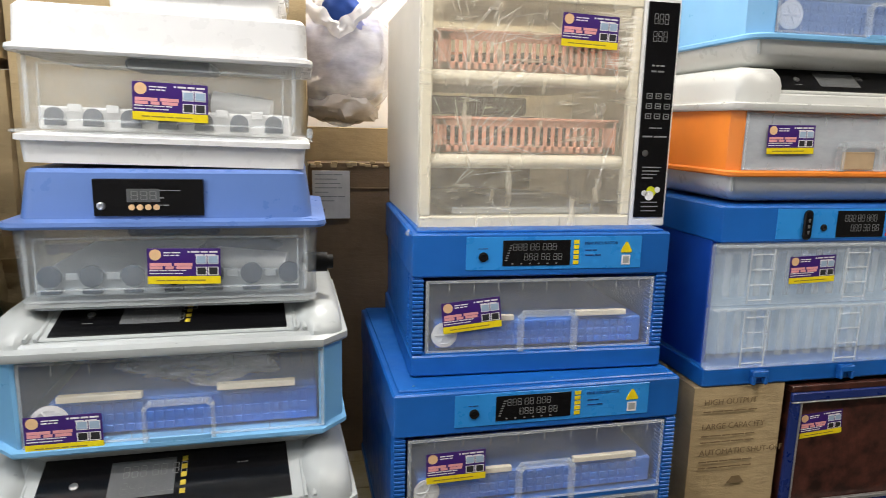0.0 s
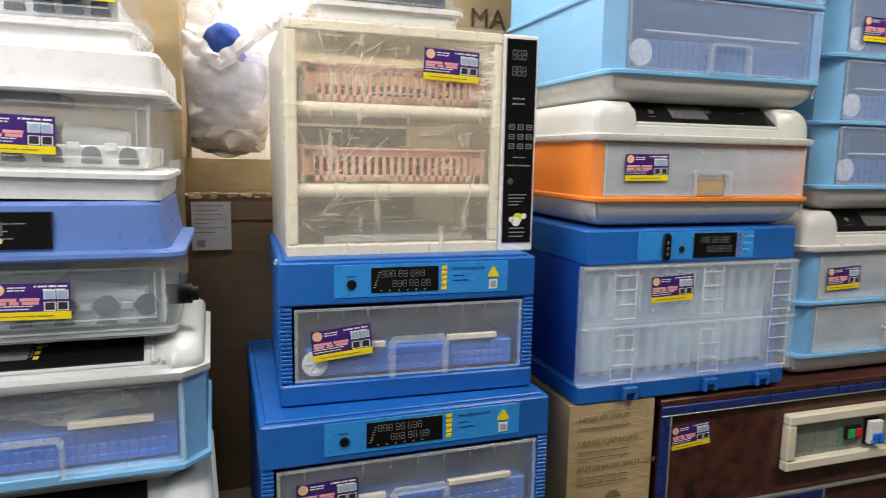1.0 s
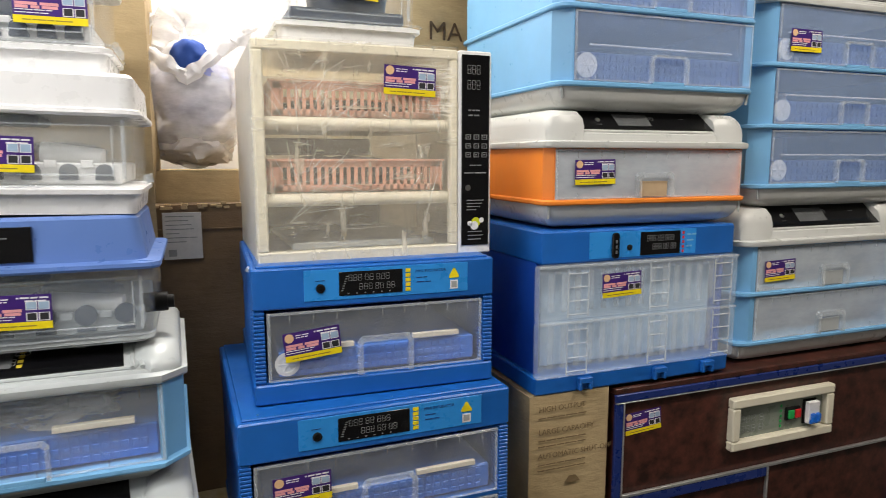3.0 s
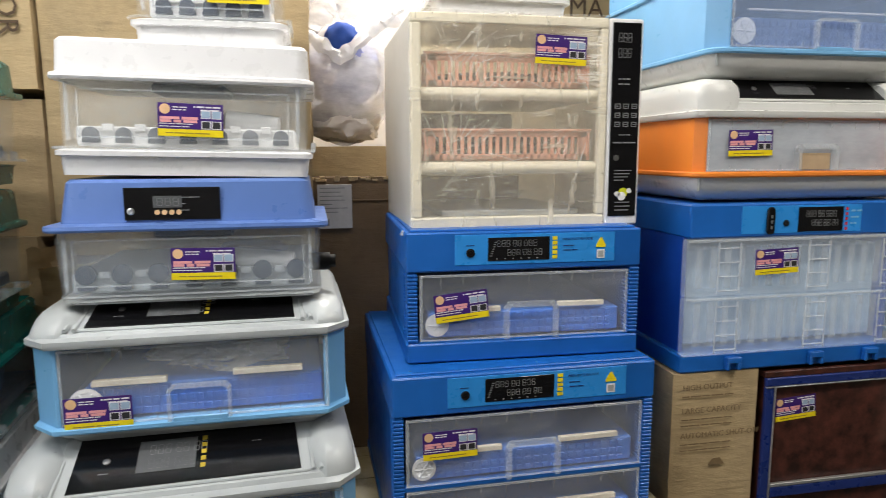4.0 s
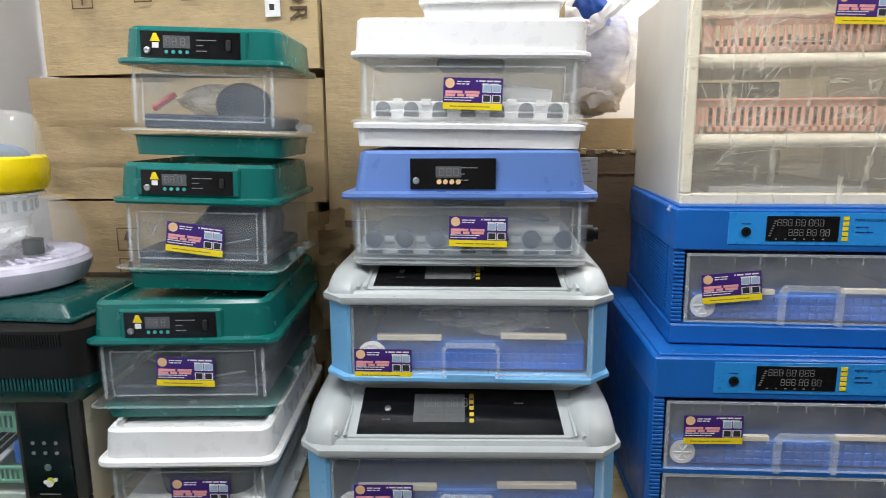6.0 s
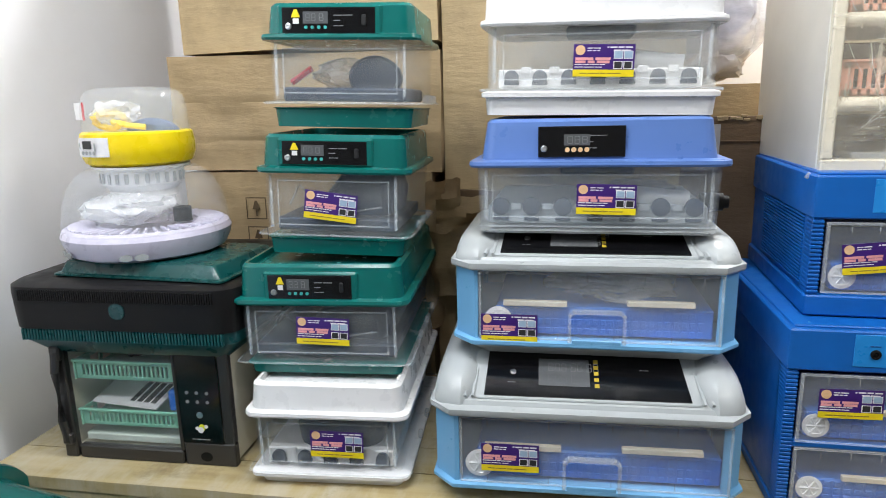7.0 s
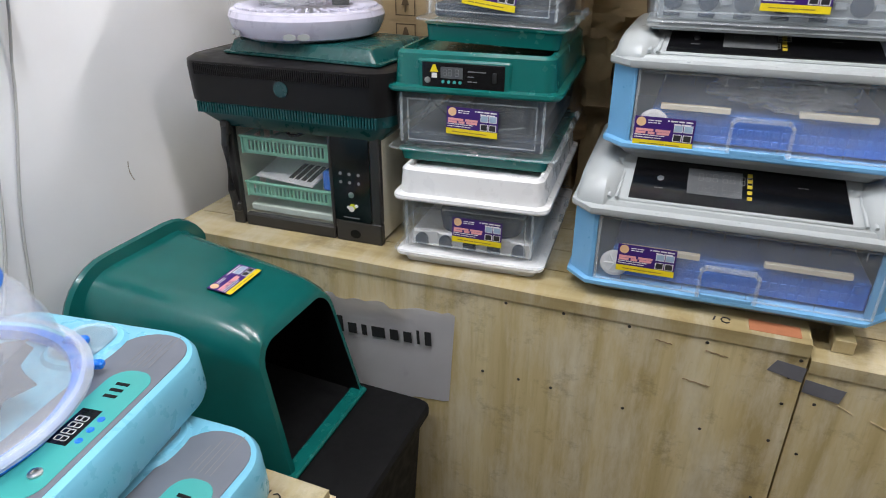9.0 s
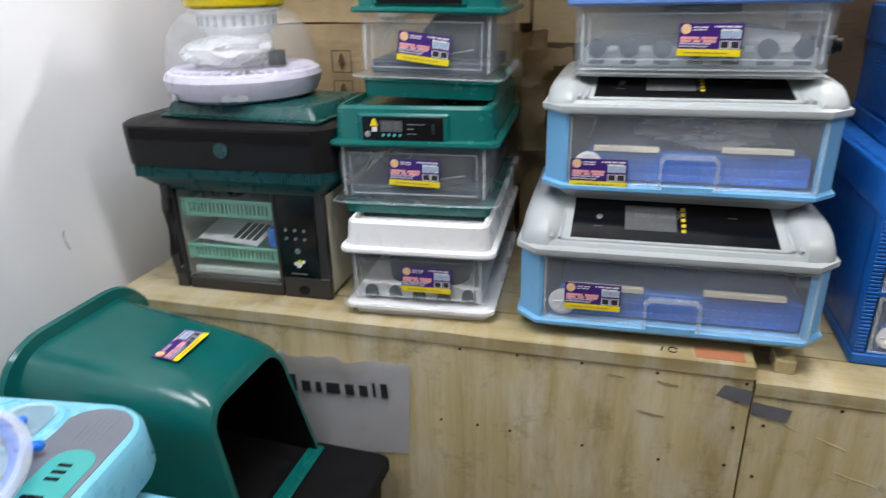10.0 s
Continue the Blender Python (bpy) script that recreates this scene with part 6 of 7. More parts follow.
# ---------------------------------------------------------------- cyan brooders
def cyan_brooder(m, label, dome):
    t = thing("egg_incubator", m, label, "incubator", "cyan incubators")
    w, d, H = 0.40, 0.44, 0.098
    b = B()
    loft(b, [rr(-w + 0.02, -0.02, 0.02, d - 0.02, 0, 0.06, 6), rr(-w + 0.012, -0.012, 0.012, d - 0.012, 0.010, 0.07, 6), rr(-w + 0.010, -0.010, 0.010, d - 0.010, 0.016, 0.07, 6)])
    part("base_tray", b, SOOT, t, "dark base tray")
    b = B()
    loft(b, [rr(-w + 0.004, -0.004, 0.004, d - 0.004, 0.016, 0.075, 7), rr(-w, 0, 0, d, 0.026, 0.08, 7), rr(-w + 0.003, -0.003, 0.003, d - 0.003, H - 0.012, 0.08, 7),
             rr(-w + 0.008, -0.008, 0.008, d - 0.008, H - 0.003, 0.078, 7), rr(-w + 0.016, -0.016, 0.016, d - 0.016, H, 0.072, 7)])
    part("body", b, CYAN, t, "pale cyan body")
    part("face_plate", box(B(), -0.135, -0.018, 0.028, d - 0.022, H - 0.001, H + 0.0012, 0.0006, r=0.055, n=6), SLATE, t, "slate grey face plate")
    b = B()
    loft(b, [rr(-0.235, -0.125, 0.30, d - 0.018, H + 0.0005, 0.05, 6), rr(-0.230, -0.130, 0.305, d - 0.023, H + 0.006, 0.048, 6)])
    part("water_inlet", b, CYAN, t)
    part("inlet_cover", box(B(), -0.222, -0.142, 0.312, d - 0.030, H + 0.006, H + 0.012, 0.003, r=0.035, n=6), EDGE, t, "clear cover over the water inlet")
    pd = part("key_pad", box(B(), -0.092, -0.026, 0.085, 0.325, H + 0.0012, H + 0.0022, 0.0004, r=0.029, n=7), TEALPAD, t, "teal key pad")
    part("screen", box(B(), -0.080, -0.050, 0.172, 0.238, H + 0.0022, H + 0.003, 0.0003), BLACK, pd)
    b = B()
    mu = Matrix.Translation((-0.054, 0.178, H + 0.0031)) @ Matrix.Rotation(radians(90), 4, "Z")
    digits(b, mu, 0, 0.002, 0.009, 0.018, "8888")
    part("digit_display", b, PAPER, pd)
    b = B()
    for k in range(3):
        box(b, -0.072 + 0.0, -0.052, 0.264 + 0.013 * k, 0.270 + 0.013 * k, H + 0.0022, H + 0.0032, 0.0004)
    part("indicator", b, SOOT, pd)
    b = B()
    for k in range(3):
        lathe(b, [(0.005, H + 0.0022), (0.005, H + 0.003)], -0.041, 0.184 + 0.020 * k, 14)
    part("key_strip", b, ROYAL, pd)
    part("power_jack", lathe(B(), [(0.0085, H + 0.0022), (0.0085, H + 0.005), (0.005, H + 0.006), (0.005, H + 0.004)], -0.050, 0.125, 18), STEEL, pd)
    b = bars(B(), Matrix.Translation((-0.052, 0.335, H + 0.0014)) @ Matrix.Rotation(radians(90), 4, "Z"), 0, 0.0, [(0.05, 0.03), (0.03, 0.045), (0.06,), (0.04, 0.03), (0.05,)], -0.009, 0.0016, 0.0003)
    part("small_print", b, DIGIT, t)
    if dome:
        cx, cy = -0.276, 0.166
        part("turner_ring", lathe(B(), [(0.196, H), (0.200, H + 0.006), (0.200, H + 0.016), (0.185, H + 0.018), (0.182, H + 0.004), (0.186, H)], cx, cy, 56, False, False), ROYAL, t, "bright blue ring under the dome")
        for a in (0.75, 1.15):
            p = Vector((cx + 0.198 * math.cos(a), cy + 0.198 * math.sin(a), H + 0.016))
            b = box(B(), -0.006, 0.030, -0.007, 0.007, -0.005, 0.007, 0.003, Matrix.Translation(p) @ Matrix.Rotation(0.35, 4, "Z"))
            part("catch", b, ROYAL, t, "small blue catch")
        dp = [(0.196, H + 0.018), (0.198, H + 0.024), (0.186, H + 0.030), (0.178, H + 0.045), (0.172, H + 0.085), (0.156, H + 0.130), (0.134, H + 0.165), (0.110, H + 0.180)]
        dp = [(r * 1.06, z) for r, z in dp]
        b = lathe(B(), dp, cx, cy, 64, False, False)
        lathe(b, [(r - 0.003, z) for r, z in dp], cx, cy, 64, False, False)
        part("dome", b, DOME, t, "clear plastic dome")
        b = B()
        lathe(b, [(0.210, H + 0.017), (0.214, H + 0.019), (0.214, H + 0.023), (0.200, H + 0.028)], cx, cy, 64, False, False)
        part("dome_flange", b, MILK, t, "clear dome flange")
        b = B()
        lathe(b, [(0.128, H + 0.155), (0.142, H + 0.172), (0.136, H + 0.215), (0.116, H + 0.236), (0.07, H + 0.240)], cx, cy, 48)
        cap = part("cap", b, ROYAL, t, "bright blue fan cap")
        b = B()
        for k in range(3):
            box(b, cx + 0.020 + 0.018 * k, cx + 0.029 + 0.018 * k, cy - 0.02, cy - 0.008, H + 0.2375, H + 0.2415, 0.001)
        box(b, cx - 0.03, cx + 0.02, cy - 0.065, cy - 0.045, H + 0.236, H + 0.2410, 0.001)
        part("cap_slot", b, SOOT, cap)
        crumple(t, "packed_filling", cx - 0.14, cx + 0.06, cy - 0.13, cy + 0.08, H + 0.02, H + 0.10, POLY, 31, "clear bag with fittings")
        crumple(t, "packed_filling", cx - 0.04, cx + 0.15, cy - 0.12, cy + 0.12, H + 0.02, H + 0.075, plastic("grey_fittings", (0.05, 0.055, 0.065), 0.45), 33, "grey packed fittings", 0.6)
        crumple(t, "packed_filling", cx - 0.02, cx + 0.10, cy - 0.13, cy - 0.05, H + 0.03, H + 0.07, CREAM, 35)
    return t


cyan_brooder(pose(-0.815, 0.205, 0.706, 0, 0, 3), "pale cyan egg incubator without its dome, under another", False)
cyan_brooder(pose(-0.926, 0.272, 0.8055, 0, 0, 8.5), "pale cyan egg incubator with a clear dome and blue cap", True)


# ---------------------------------------------------------------- cardboard boxes
def carton(label, x0, x1, y0, y1, z0, z1, mat, yaw=0.0, seed=1, dent=0.004, seams=(), folds=(), tip=0.0):
    """folds: heights of the creases that run across a crushed carton; tip: its lean to one side, in degrees."""
    t = thing("cardboard_box", pose((x0 + x1) / 2, y0, z0, 0, tip, yaw), label, "box", "cardboard boxes")
    h, d, H = (x1 - x0) / 2, y1 - y0, z1 - z0
    b = bmesh.new()
    N = 30 if folds else 14

    def wob(p, nrm):
        k = dent * (noise.noise(p * 5 + Vector((seed * 7.3, 0, 0))) + 0.4 * noise.noise(p * 14 + Vector((0, seed * 3.1, 0))))
        k -= dent * 0.9 * max(0.0, 0.22 - abs(noise.noise(p * 4.2 + Vector((0, 0, seed * 2.7))))) / 0.22
        for f in folds:
            g = p.z - f - 0.010 * noise.noise(Vector((p.x * 5, p.y * 5, f * 31 + seed)))
            k += 0.005 * max(0.0, 1 - abs(g) / 0.06) - (0.004 if -0.010 < g < 0.002 else 0.0)
        return p + nrm * k

    def edge(p):
        q = p * 7 + Vector((seed * 1.9, 0, 0))
        return p + Vector((noise.noise(q), noise.noise(q + Vector((9, 0, 0))), 0.5 * noise.noise(q + Vector((0, 9, 0))))) * dent * 0.45
    faces = ((Vector((-h, 0, 0)), Vector((2 * h, 0, 0)), Vector((0, 0, H)), Vector((0, -1, 0))), (Vector((h, 0, 0)), Vector((0, d, 0)), Vector((0, 0, H)), Vector((1, 0, 0))),
             (Vector((h, d, 0)), Vector((-2 * h, 0, 0)), Vector((0, 0, H)), Vector((0, 1, 0))), (Vector((-h, d, 0)), Vector((0, -d, 0)), Vector((0, 0, H)), Vector((-1, 0, 0))),
             (Vector((-h, 0, H)), Vector((2 * h, 0, 0)), Vector((0, d, 0)), Vector((0, 0, 1))), (Vector((-h, d, 0)), Vector((2 * h, 0, 0)), Vector((0, -d, 0)), Vector((0, 0, -1))))
    for o, u, v, nr in faces:
        g = []
        for i in range(N + 1):
            row = []
            for j in range(N + 1):
                p = o + u * (i / N) + v * (j / N)
                e = min(i, N - i, j, N - j)
                row.append(b.verts.new(edge(wob(p, nr) if 0 < e and nr.z == 0 else p)))
            g.append(row)
        for i in range(N):
            for j in range(N):
                b.faces.new((g[i][j], g[i + 1][j], g[i + 1][j + 1], g[i][j + 1]))
    bmesh.ops.remove_doubles(b, verts=b.verts, dist=0.0003)
    bx = part("carton", b, mat, t)
    for v in seams:
        part("flap_edge", box(B(), -h + 0.002, h - 0.002, v - 0.0015, v + 0.0015, 0.0, dent + 0.0012, 0.0004, front(0.0)), CARDSHADE, t)
    b = B()
    box(b, -0.025, 0.025, 0.01, d - 0.01, H + 0.0006, H + 0.0012, 0.0002)
    part("packing_tape", b, EDGE, t)
    return t


def icon(t, u, v, s, y):
    b = B()
    M = front(y)
    for a0, a1, c0, c1 in ((0, s, 0, 0.003), (0, s, s - 0.003, s), (0, 0.003, 0, s), (s - 0.003, s, 0, s)):
        box(b, u + a0, u + a1, v + c0, v + c1, 0, 0.0006, 0.0001, M)
    prism(b, [(u + s * 0.3, v + s * 0.45), (u + s * 0.7, v + s * 0.45), (u + s * 0.55, v + s * 0.85), (u + s * 0.45, v + s * 0.85)], 0, 0.0006, M)
    box(b, u + s * 0.46, u + s * 0.54, v + s * 0.15, v + s * 0.45, 0, 0.0006, 0.0001, M)
    part("printed_mark", b, flat("box_print_brown", (0.10, 0.065, 0.03), 0.8), t)


PRINT = flat("box_print", (0.09, 0.055, 0.03), 0.8)
bA = carton("long brown cardboard box topping the pile, printed with handling marks", -1.330, -0.630, 1.750, 2.09, 1.706, 2.16, CARDB, -1.0, 1, 0.006, (), (), -0.8)
icon(bA, -0.26, 0.155, 0.055, -0.0065)
icon(bA, -0.10, 0.165, 0.045, -0.0065)
icon(bA, 0.02, 0.165, 0.045, -0.0065)
tg = part("address_tag", box(B(), 0.225, 0.262, 0.120, 0.24, 0.006, 0.0075, 0.0004, front(0.0)), PAPER, bA, "white tag with dark print")
part("tag_print", bars(B(), front(-0.0076) @ pose(0.240, 0.135, 0, 0, 0, 90), 0, -0.008, [(0.014, 0.012, 0.016)], 0.01, 0.012), INK, tg)
words("lettering", "TOR", front(-0.0068) @ pose(0.285, 0.235, 0, 0, 0, -90), 0.062, PRINT, bA, "dark printed letters")
bB = carton("brown cardboard box in the pile with a creased front", -1.375, -0.630, 1.745, 2.09, 1.391, 1.692, CARD, 1.0, 2, 0.010, (), (0.085, 0.185), 0.6)
bC = carton("brown cardboard box at the bottom of the pile", -1.36, -0.655, 1.735, 2.09, 0.827, 1.388, CARD, -1.5, 3, 0.010, (), (0.30, 0.40, 0.49))
icon(bC, -0.165, 0.435, 0.06, -0.012)
icon(bC, -0.165, 0.355, 0.06, -0.012)
bD = carton("tall tan cardboard box standing behind the white incubators", -0.625, -0.050, 1.760, 2.10, 1.340, 2.14, CARDB, 0.0, 4, 0.006)
# the next two boxes have the shade behind the stacks in their colour
bE = carton("brown cardboard box in the gap behind the light blue incubators, darkened for shade", -0.600, -0.08, 1.745, 2.10, 0.827, 1.339, CARDSHADE, 0.0, 5, 0.008)
bF = carton("brown cardboard box with a white shipping label, darkened for shade", -0.062, 0.480, 1.805, 1.90, 0.793, 1.510, CARDSHADE, 0.0, 6, 0.006, (0.66,))
bJ = carton("brown cardboard box carrying a full plastic bag", -0.075, 0.480, 1.91, 2.28, 0.793, 1.588, CARDB, 0.0, 16, 0.005)
lb = part("shipping_label", box(B(), -0.250, -0.165, 0.590, 0.700, 0.004, 0.009, 0.0005, front(0.0)), flat("grey_label_paper", (0.46, 0.45, 0.44), 0.6), bF, "white shipping label with grey print")
part("label_print", bars(B(), front(-0.0092), -0.244, 0.690, [(0.04, 0.02), (0.05,), (0.03, 0.025), (0.05, 0.01), (0.03,), (0.05, 0.016), (0.044,)], 0.010, 0.0022), DIGIT, lb)
part("label_code", box(B(), -0.240, -0.222, 0.597, 0.613, 0.0092, 0.0096, 0.0001, front(0.0)), DIGIT, lb)
b = B()
for k in range(26):
    x = -0.27 + 0.0125 * k
    r = 0.003 + 0.0035 * abs(noise.noise(Vector((k * 0.7, 3.0, 0))))
    q = 0.714 + 0.006 * noise.noise(Vector((k * 0.5, 0, 1.0)))
    box(b, x, x + 0.0135, -0.005 - r, 0.002, q - r, q + r, 0.001, Matrix.Rotation(0.02 * math.sin(k * 1.9), 4, "Y"))
part("torn_edge", b, CARD, bF, "torn cardboard edge")
bG = carton("tan cardboard box standing high behind the light blue stack", 0.560, 1.30, 2.00, 2.28, 1.26, 2.55, CARDB, 0.0, 8, 0.005)
words("lettering", "MA", front(-0.007) @ pose(-0.245, 0.700, 0), 0.075, PRINT, bG, "dark printed letters")
bH = carton("brown cardboard box below the tall one", 0.560, 1.30, 2.00, 2.28, 0.0, 1.259, CARD, 0.0, 9, 0.005)
# torn flaps in the gap beside the green stack
def torn_flap(x, y, z, w, h, yaw, lean, seed):
    t = thing("torn_cardboard", pose(x, y, z, lean, 0, yaw), "torn and creased flap of brown cardboard", "cardboard scrap", "torn cardboard")
    b = B()
    NU, NV = 8, 10
    rows = []
    for j in range(NV + 1):
        row = []
        for i in range(NU + 1):
            u, v = i / NU, j / NV
            jag = 0.10 * noise.noise(Vector((u * 5, seed, 0))) * v
            p = Vector(((u - 0.5) * w * (1 + 0.12 * noise.noise(Vector((v * 4, seed, 3)))), 0.022 * noise.noise(Vector((u * 2.5, v * 3.5, seed))), h * (v + jag)))
            row.append(b.verts.new(p))
        rows.append(row)
    for j in range(NV):
        for i in range(NU):
            b.faces.new((rows[j][i], rows[j][i + 1], rows[j + 1][i + 1], rows[j + 1][i]))
    bmesh.ops.solidify(b, geom=b.faces[:], thickness=0.004)
    part("flap", b, CARDB, t)


torn_flap(-0.612, 1.700, 1.200, 0.10, 0.17, 35, -8, 3.1)
torn_flap(-0.622, 1.710, 0.990, 0.11, 0.24, 55, -5, 5.7)
torn_flap(-0.575, 1.700, 0.827, 0.12, 0.28, 20, -6, 8.2)
torn_flap(-0.600, 1.660, 1.085, 0.09, 0.16, -25, 6, 11.4)
torn_flap(-0.575, 1.690, 1.215, 0.12, 0.12, 10, 12, 14.9)
torn_flap(-0.560, 1.640, 0.827, 0.08, 0.22, 70, -4, 17.3)
t = thing("plastic_bag", pose(-0.985, 1.735, 1.424), "small crumpled clear plastic bag", "bag")
crumple(t, "film", -0.045, 0.045, -0.03, 0.03, -0.035, 0.035, POLY, 51, amp=0.5)

# printed carton under the tall incubator
t = carton("brown carton printed with product claims beside the brown cabinet", 0.712, 0.922, 1.398, 1.80, 0.0, 1.086, CARDB, 0.0, 12, 0.002)
PRINT = flat("faded_box_print", (0.20, 0.135, 0.065), 0.8)
mp = front(-0.0032)
for v, s, tx in ((1.048, 0.0185, "HIGH OUTPUT"), (0.994, 0.0185, "LARGE CAPACITY"), (0.936, 0.0185, "AUTOMATIC SHUT-OFF")):
    words("lettering", tx, mp @ pose(-0.083, v, 0), s, PRINT, t, "dark printed lettering")
b = B()
for v in (1.032, 0.978, 0.964, 0.920, 0.906):
    bars(b, mp, -0.083, v, [(0.018, 0.026, 0.020, 0.030, 0.022)], 0.01, 0.003)
part("small_print", b, PRINT, t)
b = prism(B(), [(-0.012, 0.868), (0.030, 0.868), (0.018, 0.884), (0.000, 0.884)], 0, 0.0006, mp)
part("printed_mark", b, PRINT, t)

# ---------------------------------------------------------------- plastic carrier bag
t = thing("carrier_bag", pose(0.040, 2.03, 1.588), "full white translucent carrier bag with a blue cloth on top", "bag")
b = bmesh.new()
bmesh.ops.create_icosphere(b, subdivisions=5, radius=1.0)
for v in b.verts:
    p = v.co.copy()
    zf = (p.z + 1) / 2
    rad = 0.62 + 0.42 * math.sin(math.pi * min(zf * 0.92 + 0.08, 1)) if zf < 0.6 else 1.0 - (zf - 0.6) * 0.38
    k = 1 + 0.10 * noise.noise(p * 2.3) + 0.07 * abs(noise.noise(p * 5.5 + Vector((3, 1, 2)))) + 0.03 * noise.noise(p * 13)
    k += 0.05 * abs(noise.noise(Vector((math.atan2(p.y, p.x) * 4, zf * 1.5, 5))))
    v.co = Vector((p.x * 0.142 * rad * k, p.y * 0.105 * rad * k, 0.002 + zf * 0.335 * (1 + 0.04 * noise.noise(p * 3))))
part("bag_film", b, BAGFILM, t, "crumpled translucent white film")
crumple(t, "filling", -0.10, 0.10, -0.088, 0.06, 0.01, 0.13, SKIN, 61, "pale goods inside", 0.4, 4)
crumple(t, "filling", -0.105, 0.105, -0.098, 0.0, 0.11, 0.28, plastic("lilac_goods", (0.34, 0.38, 0.72), 0.6), 62, "blue wrapped goods inside", 0.4, 4)
crumple(t, "blue_cloth", -0.055, 0.050, -0.108, 0.02, 0.215, 0.332, CLOTH, 63, "royal blue cloth", 0.12, 4)


def film_band(b, pts, wide, seed):
    """A folded, crumpled band of film that follows points, with an uneven width."""
    pts = [Vector(p) for p in pts]
    fine = []
    for p, q in zip(pts, pts[1:]):
        fine += [p.lerp(q, k / 7) for k in range(7)]
    fine.append(pts[-1])
    rows = []
    for i, p in enumerate(fine):
        d = (fine[min(i + 1, len(fine) - 1)] - fine[max(i - 1, 0)]).normalized()
        up = d.cross(Vector((0, -1, 0))).normalized()
        wv = wide * (0.75 + 0.6 * noise.noise(Vector((i * 0.31, seed, 0))))
        rows.append([b.verts.new(p + up * wv * f + Vector((0, 0.010 * noise.noise(Vector((i * 0.45, f * 2.3, seed))) - 0.008 * (1 - 4 * (f - 0.1) ** 2), 0))) for f in (-0.5, -0.28, -0.05, 0.18, 0.36, 0.5)])
    for a, c in zip(rows, rows[1:]):
        for k in range(5):
            b.faces.new((a[k], a[k + 1], c[k + 1], c[k]))
    bmesh.ops.solidify(b, geom=b.faces[:], thickness=0.0015)


TOPFILM = clear("folded_bag_film", (0.88, 0.88, 0.90), 0.86, 0.25, 0.1)
b = B()
film_band(b, [(-0.128, -0.050, 0.235), (-0.112, -0.080, 0.300), (-0.060, -0.112, 0.262), (-0.012, -0.122, 0.226), (0.030, -0.118, 0.262), (0.085, -0.100, 0.312), (0.150, -0.060, 0.345)], 0.046, 2.0)
part("folded_rim", b, TOPFILM, t, "folded white rim of the bag")
b = B()
film_band(b, [(-0.112, -0.078, 0.292), (-0.098, -0.070, 0.345), (-0.085, -0.058, 0.385)], 0.030, 5.0)
part("handle", b, TOPFILM, t, "gathered white bag handle")
b = B()
film_band(b, [(0.100, -0.094, 0.318), (0.130, -0.080, 0.352), (0.165, -0.060, 0.372)], 0.034, 7.0)
part("handle", b, TOPFILM, t, "gathered white bag handle")
b = B()
film_band(b, [(-0.080, -0.020, 0.300), (-0.050, 0.0, 0.375), (-0.010, 0.01, 0.405), (0.050, 0.0, 0.370)], 0.09, 9.0)
part("loose_film", b, BAGFILM, t, "loose translucent film standing up at the back")

# ---------------------------------------------------------------- brown cabinet, cold cabinet
t = thing("incubator_cabinet", pose(1.440, 1.392, 0.0), "brown marbled cabinet with navy edges and a framed control window", "cabinet")
h, d, H = 0.502, 0.60, 1.078
part("body", box(B(), -h + 0.008, h - 0.008, 0.006, d, 0.02, H - 0.016, 0.002), SHELFTOP, t, "brown marbled board body")
part("top", box(B(), -h, h, 0.0, d + 0.01, H - 0.015, H, 0.002), SHELFTOP, t)
b = B()
box(b, -h, h, -0.004, 0.006, H - 0.034, H - 0.0145, 0.002)
box(b, -h, -h + 0.022, -0.004, 0.006, 0.02, H - 0.035, 0.002)
box(b, h - 0.016, h, -0.004, 0.006, 0.02, H - 0.035, 0.002)
part("edge_trim", b, TRIMBLUE, t, "navy blue edge trim")
b = B()
box(b, -h + 0.022, h - 0.016, -0.0050, 0.004, 0.800, 0.808, 0.001)
box(b, -h + 0.022, -h + 0.026, -0.0050, 0.004, 0.02, H - 0.036, 0.001)
box(b, -0.010, -0.004, -0.0050, 0.004, 0.02, 0.800, 0.001)
box(b, -h, h, -0.0055, 0.0, H - 0.037, H - 0.0345, 0.0006)
part("metal_strip", b, ALU, t, "thin aluminium strips")
part("lower_trim", box(B(), -h + 0.028, -0.012, -0.0045, 0.004, 0.775, 0.799, 0.001), TRIMBLUE, t)
fx0, fx1, fz0, fz1 = -0.152, 0.205, 0.868, 1.009
b = B()
q = 0.026
for a0, a1, c0, c1 in ((fx0, fx1, fz0, fz0 + q), (fx0, fx1, fz1 - q, fz1), (fx0, fx0 + q, fz0 + q, fz1 - q), (fx1 - q, fx1, fz0 + q, fz1 - q)):
    box(b, a0, a1, -0.018, 0.006, c0, c1, 0.004)
fw = part("control_window", b, CREAM, t, "cream plastic window frame")
part("back_plate", box(B(), fx0 + q, fx1 - q, 0.0, 0.0055, fz0 + q, fz1 - q, 0.0005), plastic("grey_green_plate", (0.22, 0.25, 0.21), 0.3), fw)
mp = front(-0.0005)
b = B()
digits(b, mp, fx0 + 0.040, fz0 + 0.085 - 0.018, 0.014, 0.018, "888 8")
digits(b, mp, fx0 + 0.040, fz0 + 0.040, 0.014, 0.018, "888 8")
part("digit_display", b, MIDGREY, fw)
part("switch_block", box(B(), 0.040, 0.092, fz0 + 0.055, fz0 + 0.090, 0, 0.008, 0.002, mp), SOOT, fw)
part("green_button", box(B(), 0.044, 0.064, fz0 + 0.060, fz0 + 0.084, 0.008, 0.014, 0.003, mp), GREENP, fw)
part("red_button", box(B(), 0.068, 0.088, fz0 + 0.060, fz0 + 0.084, 0.008, 0.014, 0.003, mp), REDP, fw)
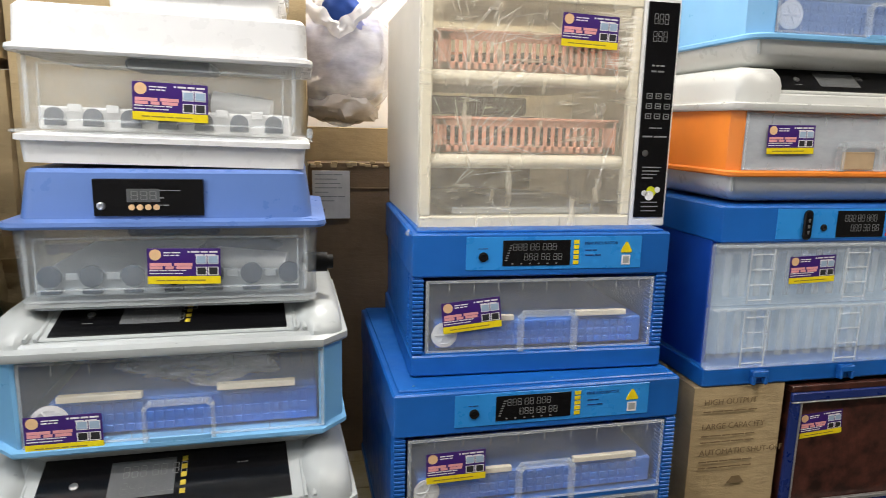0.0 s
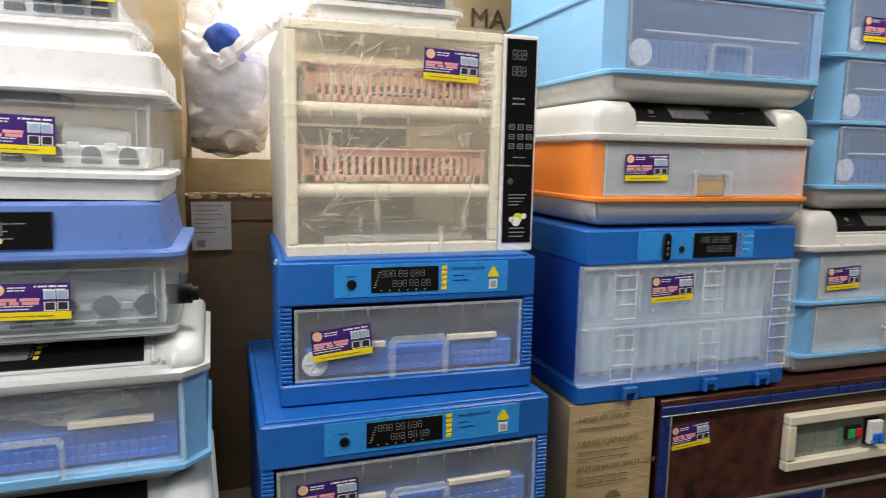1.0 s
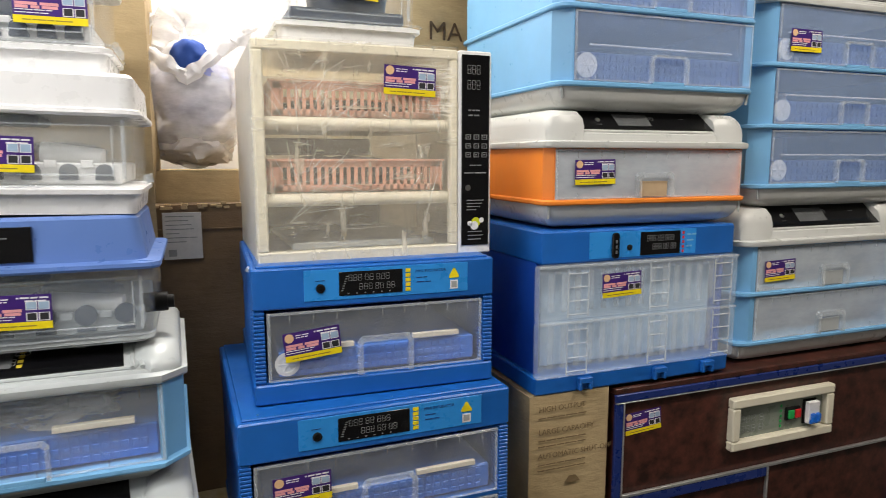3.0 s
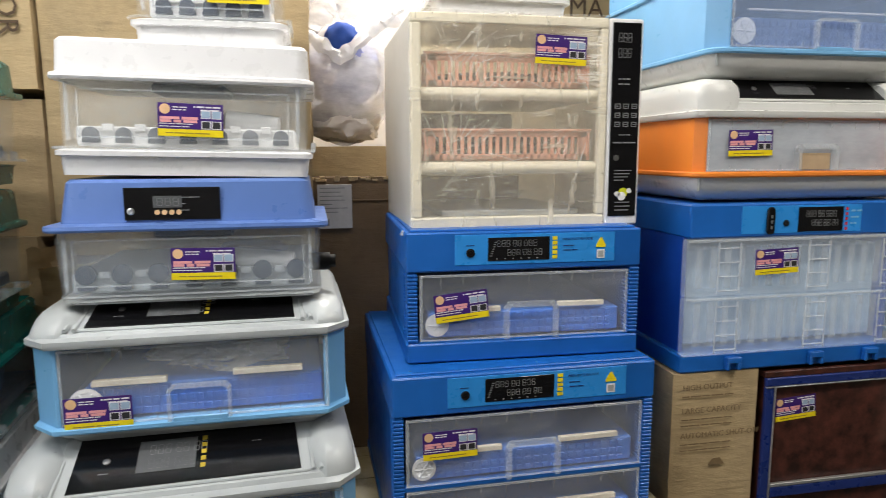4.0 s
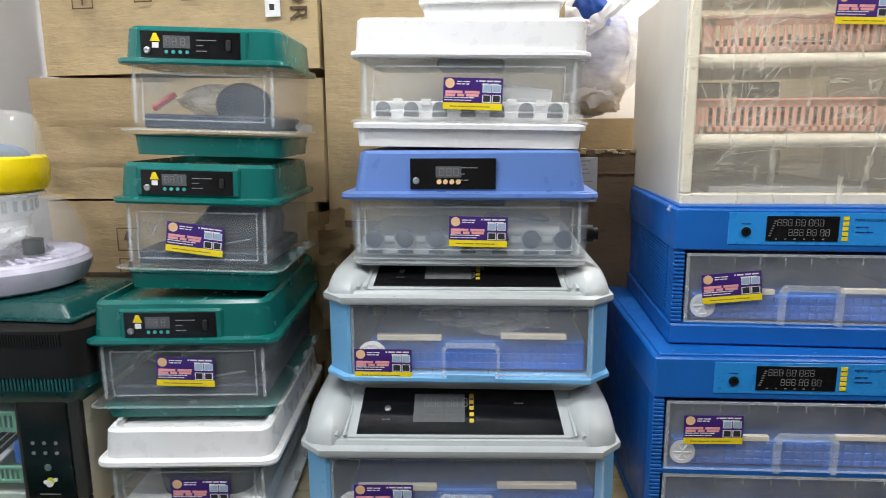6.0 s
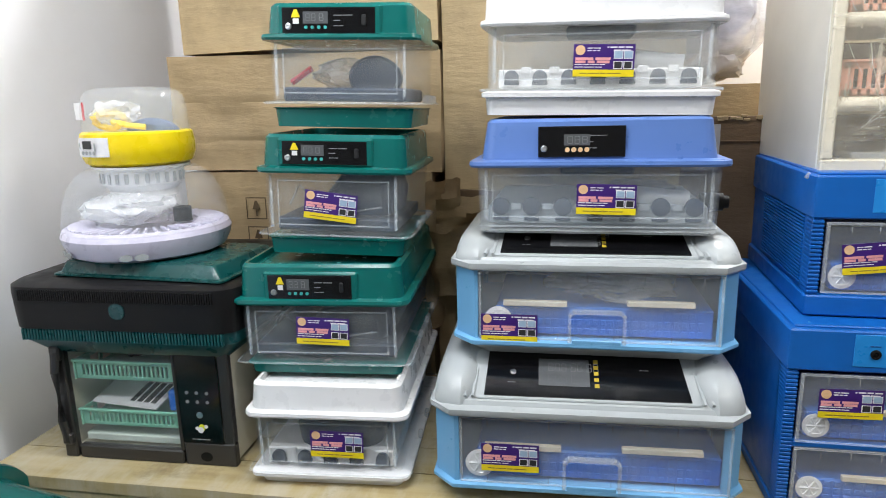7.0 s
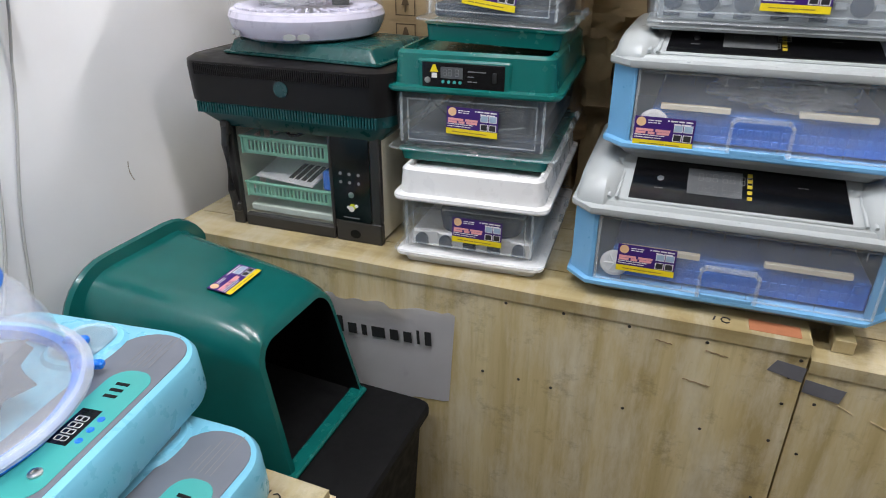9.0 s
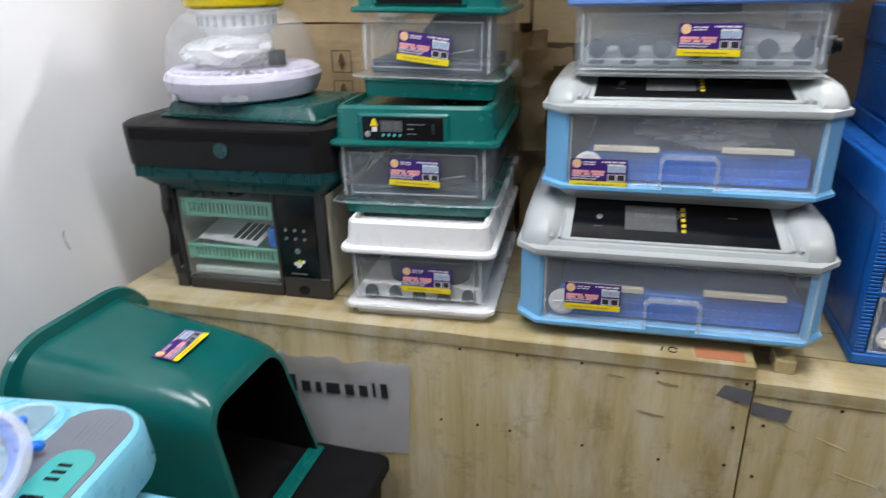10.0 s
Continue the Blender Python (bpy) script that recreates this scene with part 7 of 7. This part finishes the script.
part("breaker_base", box(B(), 0.104, 0.152, fz0 + 0.036, fz0 + 0.104, 0, 0.006, 0.002, mp), SOOT, fw)
part("breaker", box(B(), 0.108, 0.148, fz0 + 0.040, fz0 + 0.100, 0.006, 0.020, 0.002, mp), PAPER, fw, "white circuit breaker")
b = B()
for u in (0.113, 0.131):
    box(b, u, u + 0.012, fz0 + 0.046, fz0 + 0.070, 0.020, 0.030, 0.002, mp)
box(b, 0.110, 0.147, fz0 + 0.042, fz0 + 0.052, 0.020, 0.026, 0.001, mp)
part("toggle", b, ROYAL, fw, "blue breaker toggles")
b = B()
for k in range(5):
    box(b, 0.024, 0.030, fz0 + 0.036 + 0.014 * k, fz0 + 0.044 + 0.014 * k, 0, 0.003, 0.001, mp)
part("terminal", b, GREENP, fw)
sticker(t, front(0.006), -0.415, 0.985, 4)

t = thing("cold_cabinet", pose(2.365, 1.55, 0.0), "tall dark steel cold cabinet with a chrome latch", "refrigerator")
part("body", box(B(), -0.40, 0.55, 0.02, 0.70, 0.0, 2.06, 0.006), DARKSTEEL, t)
for a0, a1 in ((-0.398, -0.03), (-0.02, 0.54)):
    dr = part("door", box(B(), a0, a1, -0.02, 0.019, 0.10, 2.04, 0.008), DARKSTEEL, t, "dark door")
    part("door_edge", box(B(), a0 - 0.001, a0 + 0.008, -0.022, 0.019, 0.10, 2.04, 0.002), STEEL, dr)
lt = part("latch", box(B(), -0.225, -0.075, -0.05, -0.019, 1.04, 1.17, 0.012, r=0.012, n=3), ALU, t, "chrome latch")
part("latch_slot", box(B(), -0.158, -0.150, -0.054, -0.048, 1.06, 1.15, 0.002), MIDGREY, lt)
t = thing("wrapped_parcel", pose(2.45, 1.55, 2.061), "loose parcel wrapped in pale film on the cold cabinet", "parcel")
crumple(t, "parcel", -0.48, 0.48, 0.0, 0.5, 0.0, 0.26, POLY, 71, "pale film", 0.18, 5)
crumple(t, "filling", -0.42, 0.42, 0.05, 0.45, 0.001, 0.23, WHITE, 72, "pale goods", 0.16, 5)

# ---------------------------------------------------------------- switch box and its cords on the white wall
t = thing("switch_box", pose(-1.574, 0.86, 1.372), "pale grey electric box on the white wall", "electric box")
part("body", box(B(), 0.0, 0.075, -0.16, 0.058, 0.0, 0.42, 0.004), plastic("pale_grey_green_paint", (0.66, 0.69, 0.66), 0.4, 0.03), t)
part("cover", box(B(), 0.0755, 0.088, -0.163, 0.061, -0.003, 0.423, 0.003), plastic("pale_cover_paint", (0.70, 0.72, 0.70), 0.35, 0.03), t, "pale grey box cover")
CORD = plastic("grey_cable", (0.50, 0.50, 0.50), 0.4)
for k, (y, drop) in enumerate(((0.905, 0.110), (0.880, 0.150))):
    pts = []
    for i in range(15):
        f = i / 14
        pts.append((-1.569 + 0.030 * max(0.0, 1 - 5 * f), y - drop * f ** 1.3 + 0.008 * math.sin(f * 7 + k * 2), 1.376 - 0.60 * f))
    solid("hanging_cord", sweep(B(), pts, 0.0028, 6), CORD, "grey cable hanging from the electric box", "cord", group="hanging cords")
b = sweep(B(), [(-1.5745, 1.112 - 0.003 * k + 0.0012 * k * k, 0.985 - 0.012 * k) for k in range(5)], 0.0012, 5)
solid("wall_scratch", b, flat("scratch_grey", (0.42, 0.38, 0.36), 0.8), "short grey scratch on the white wall", "scratch")
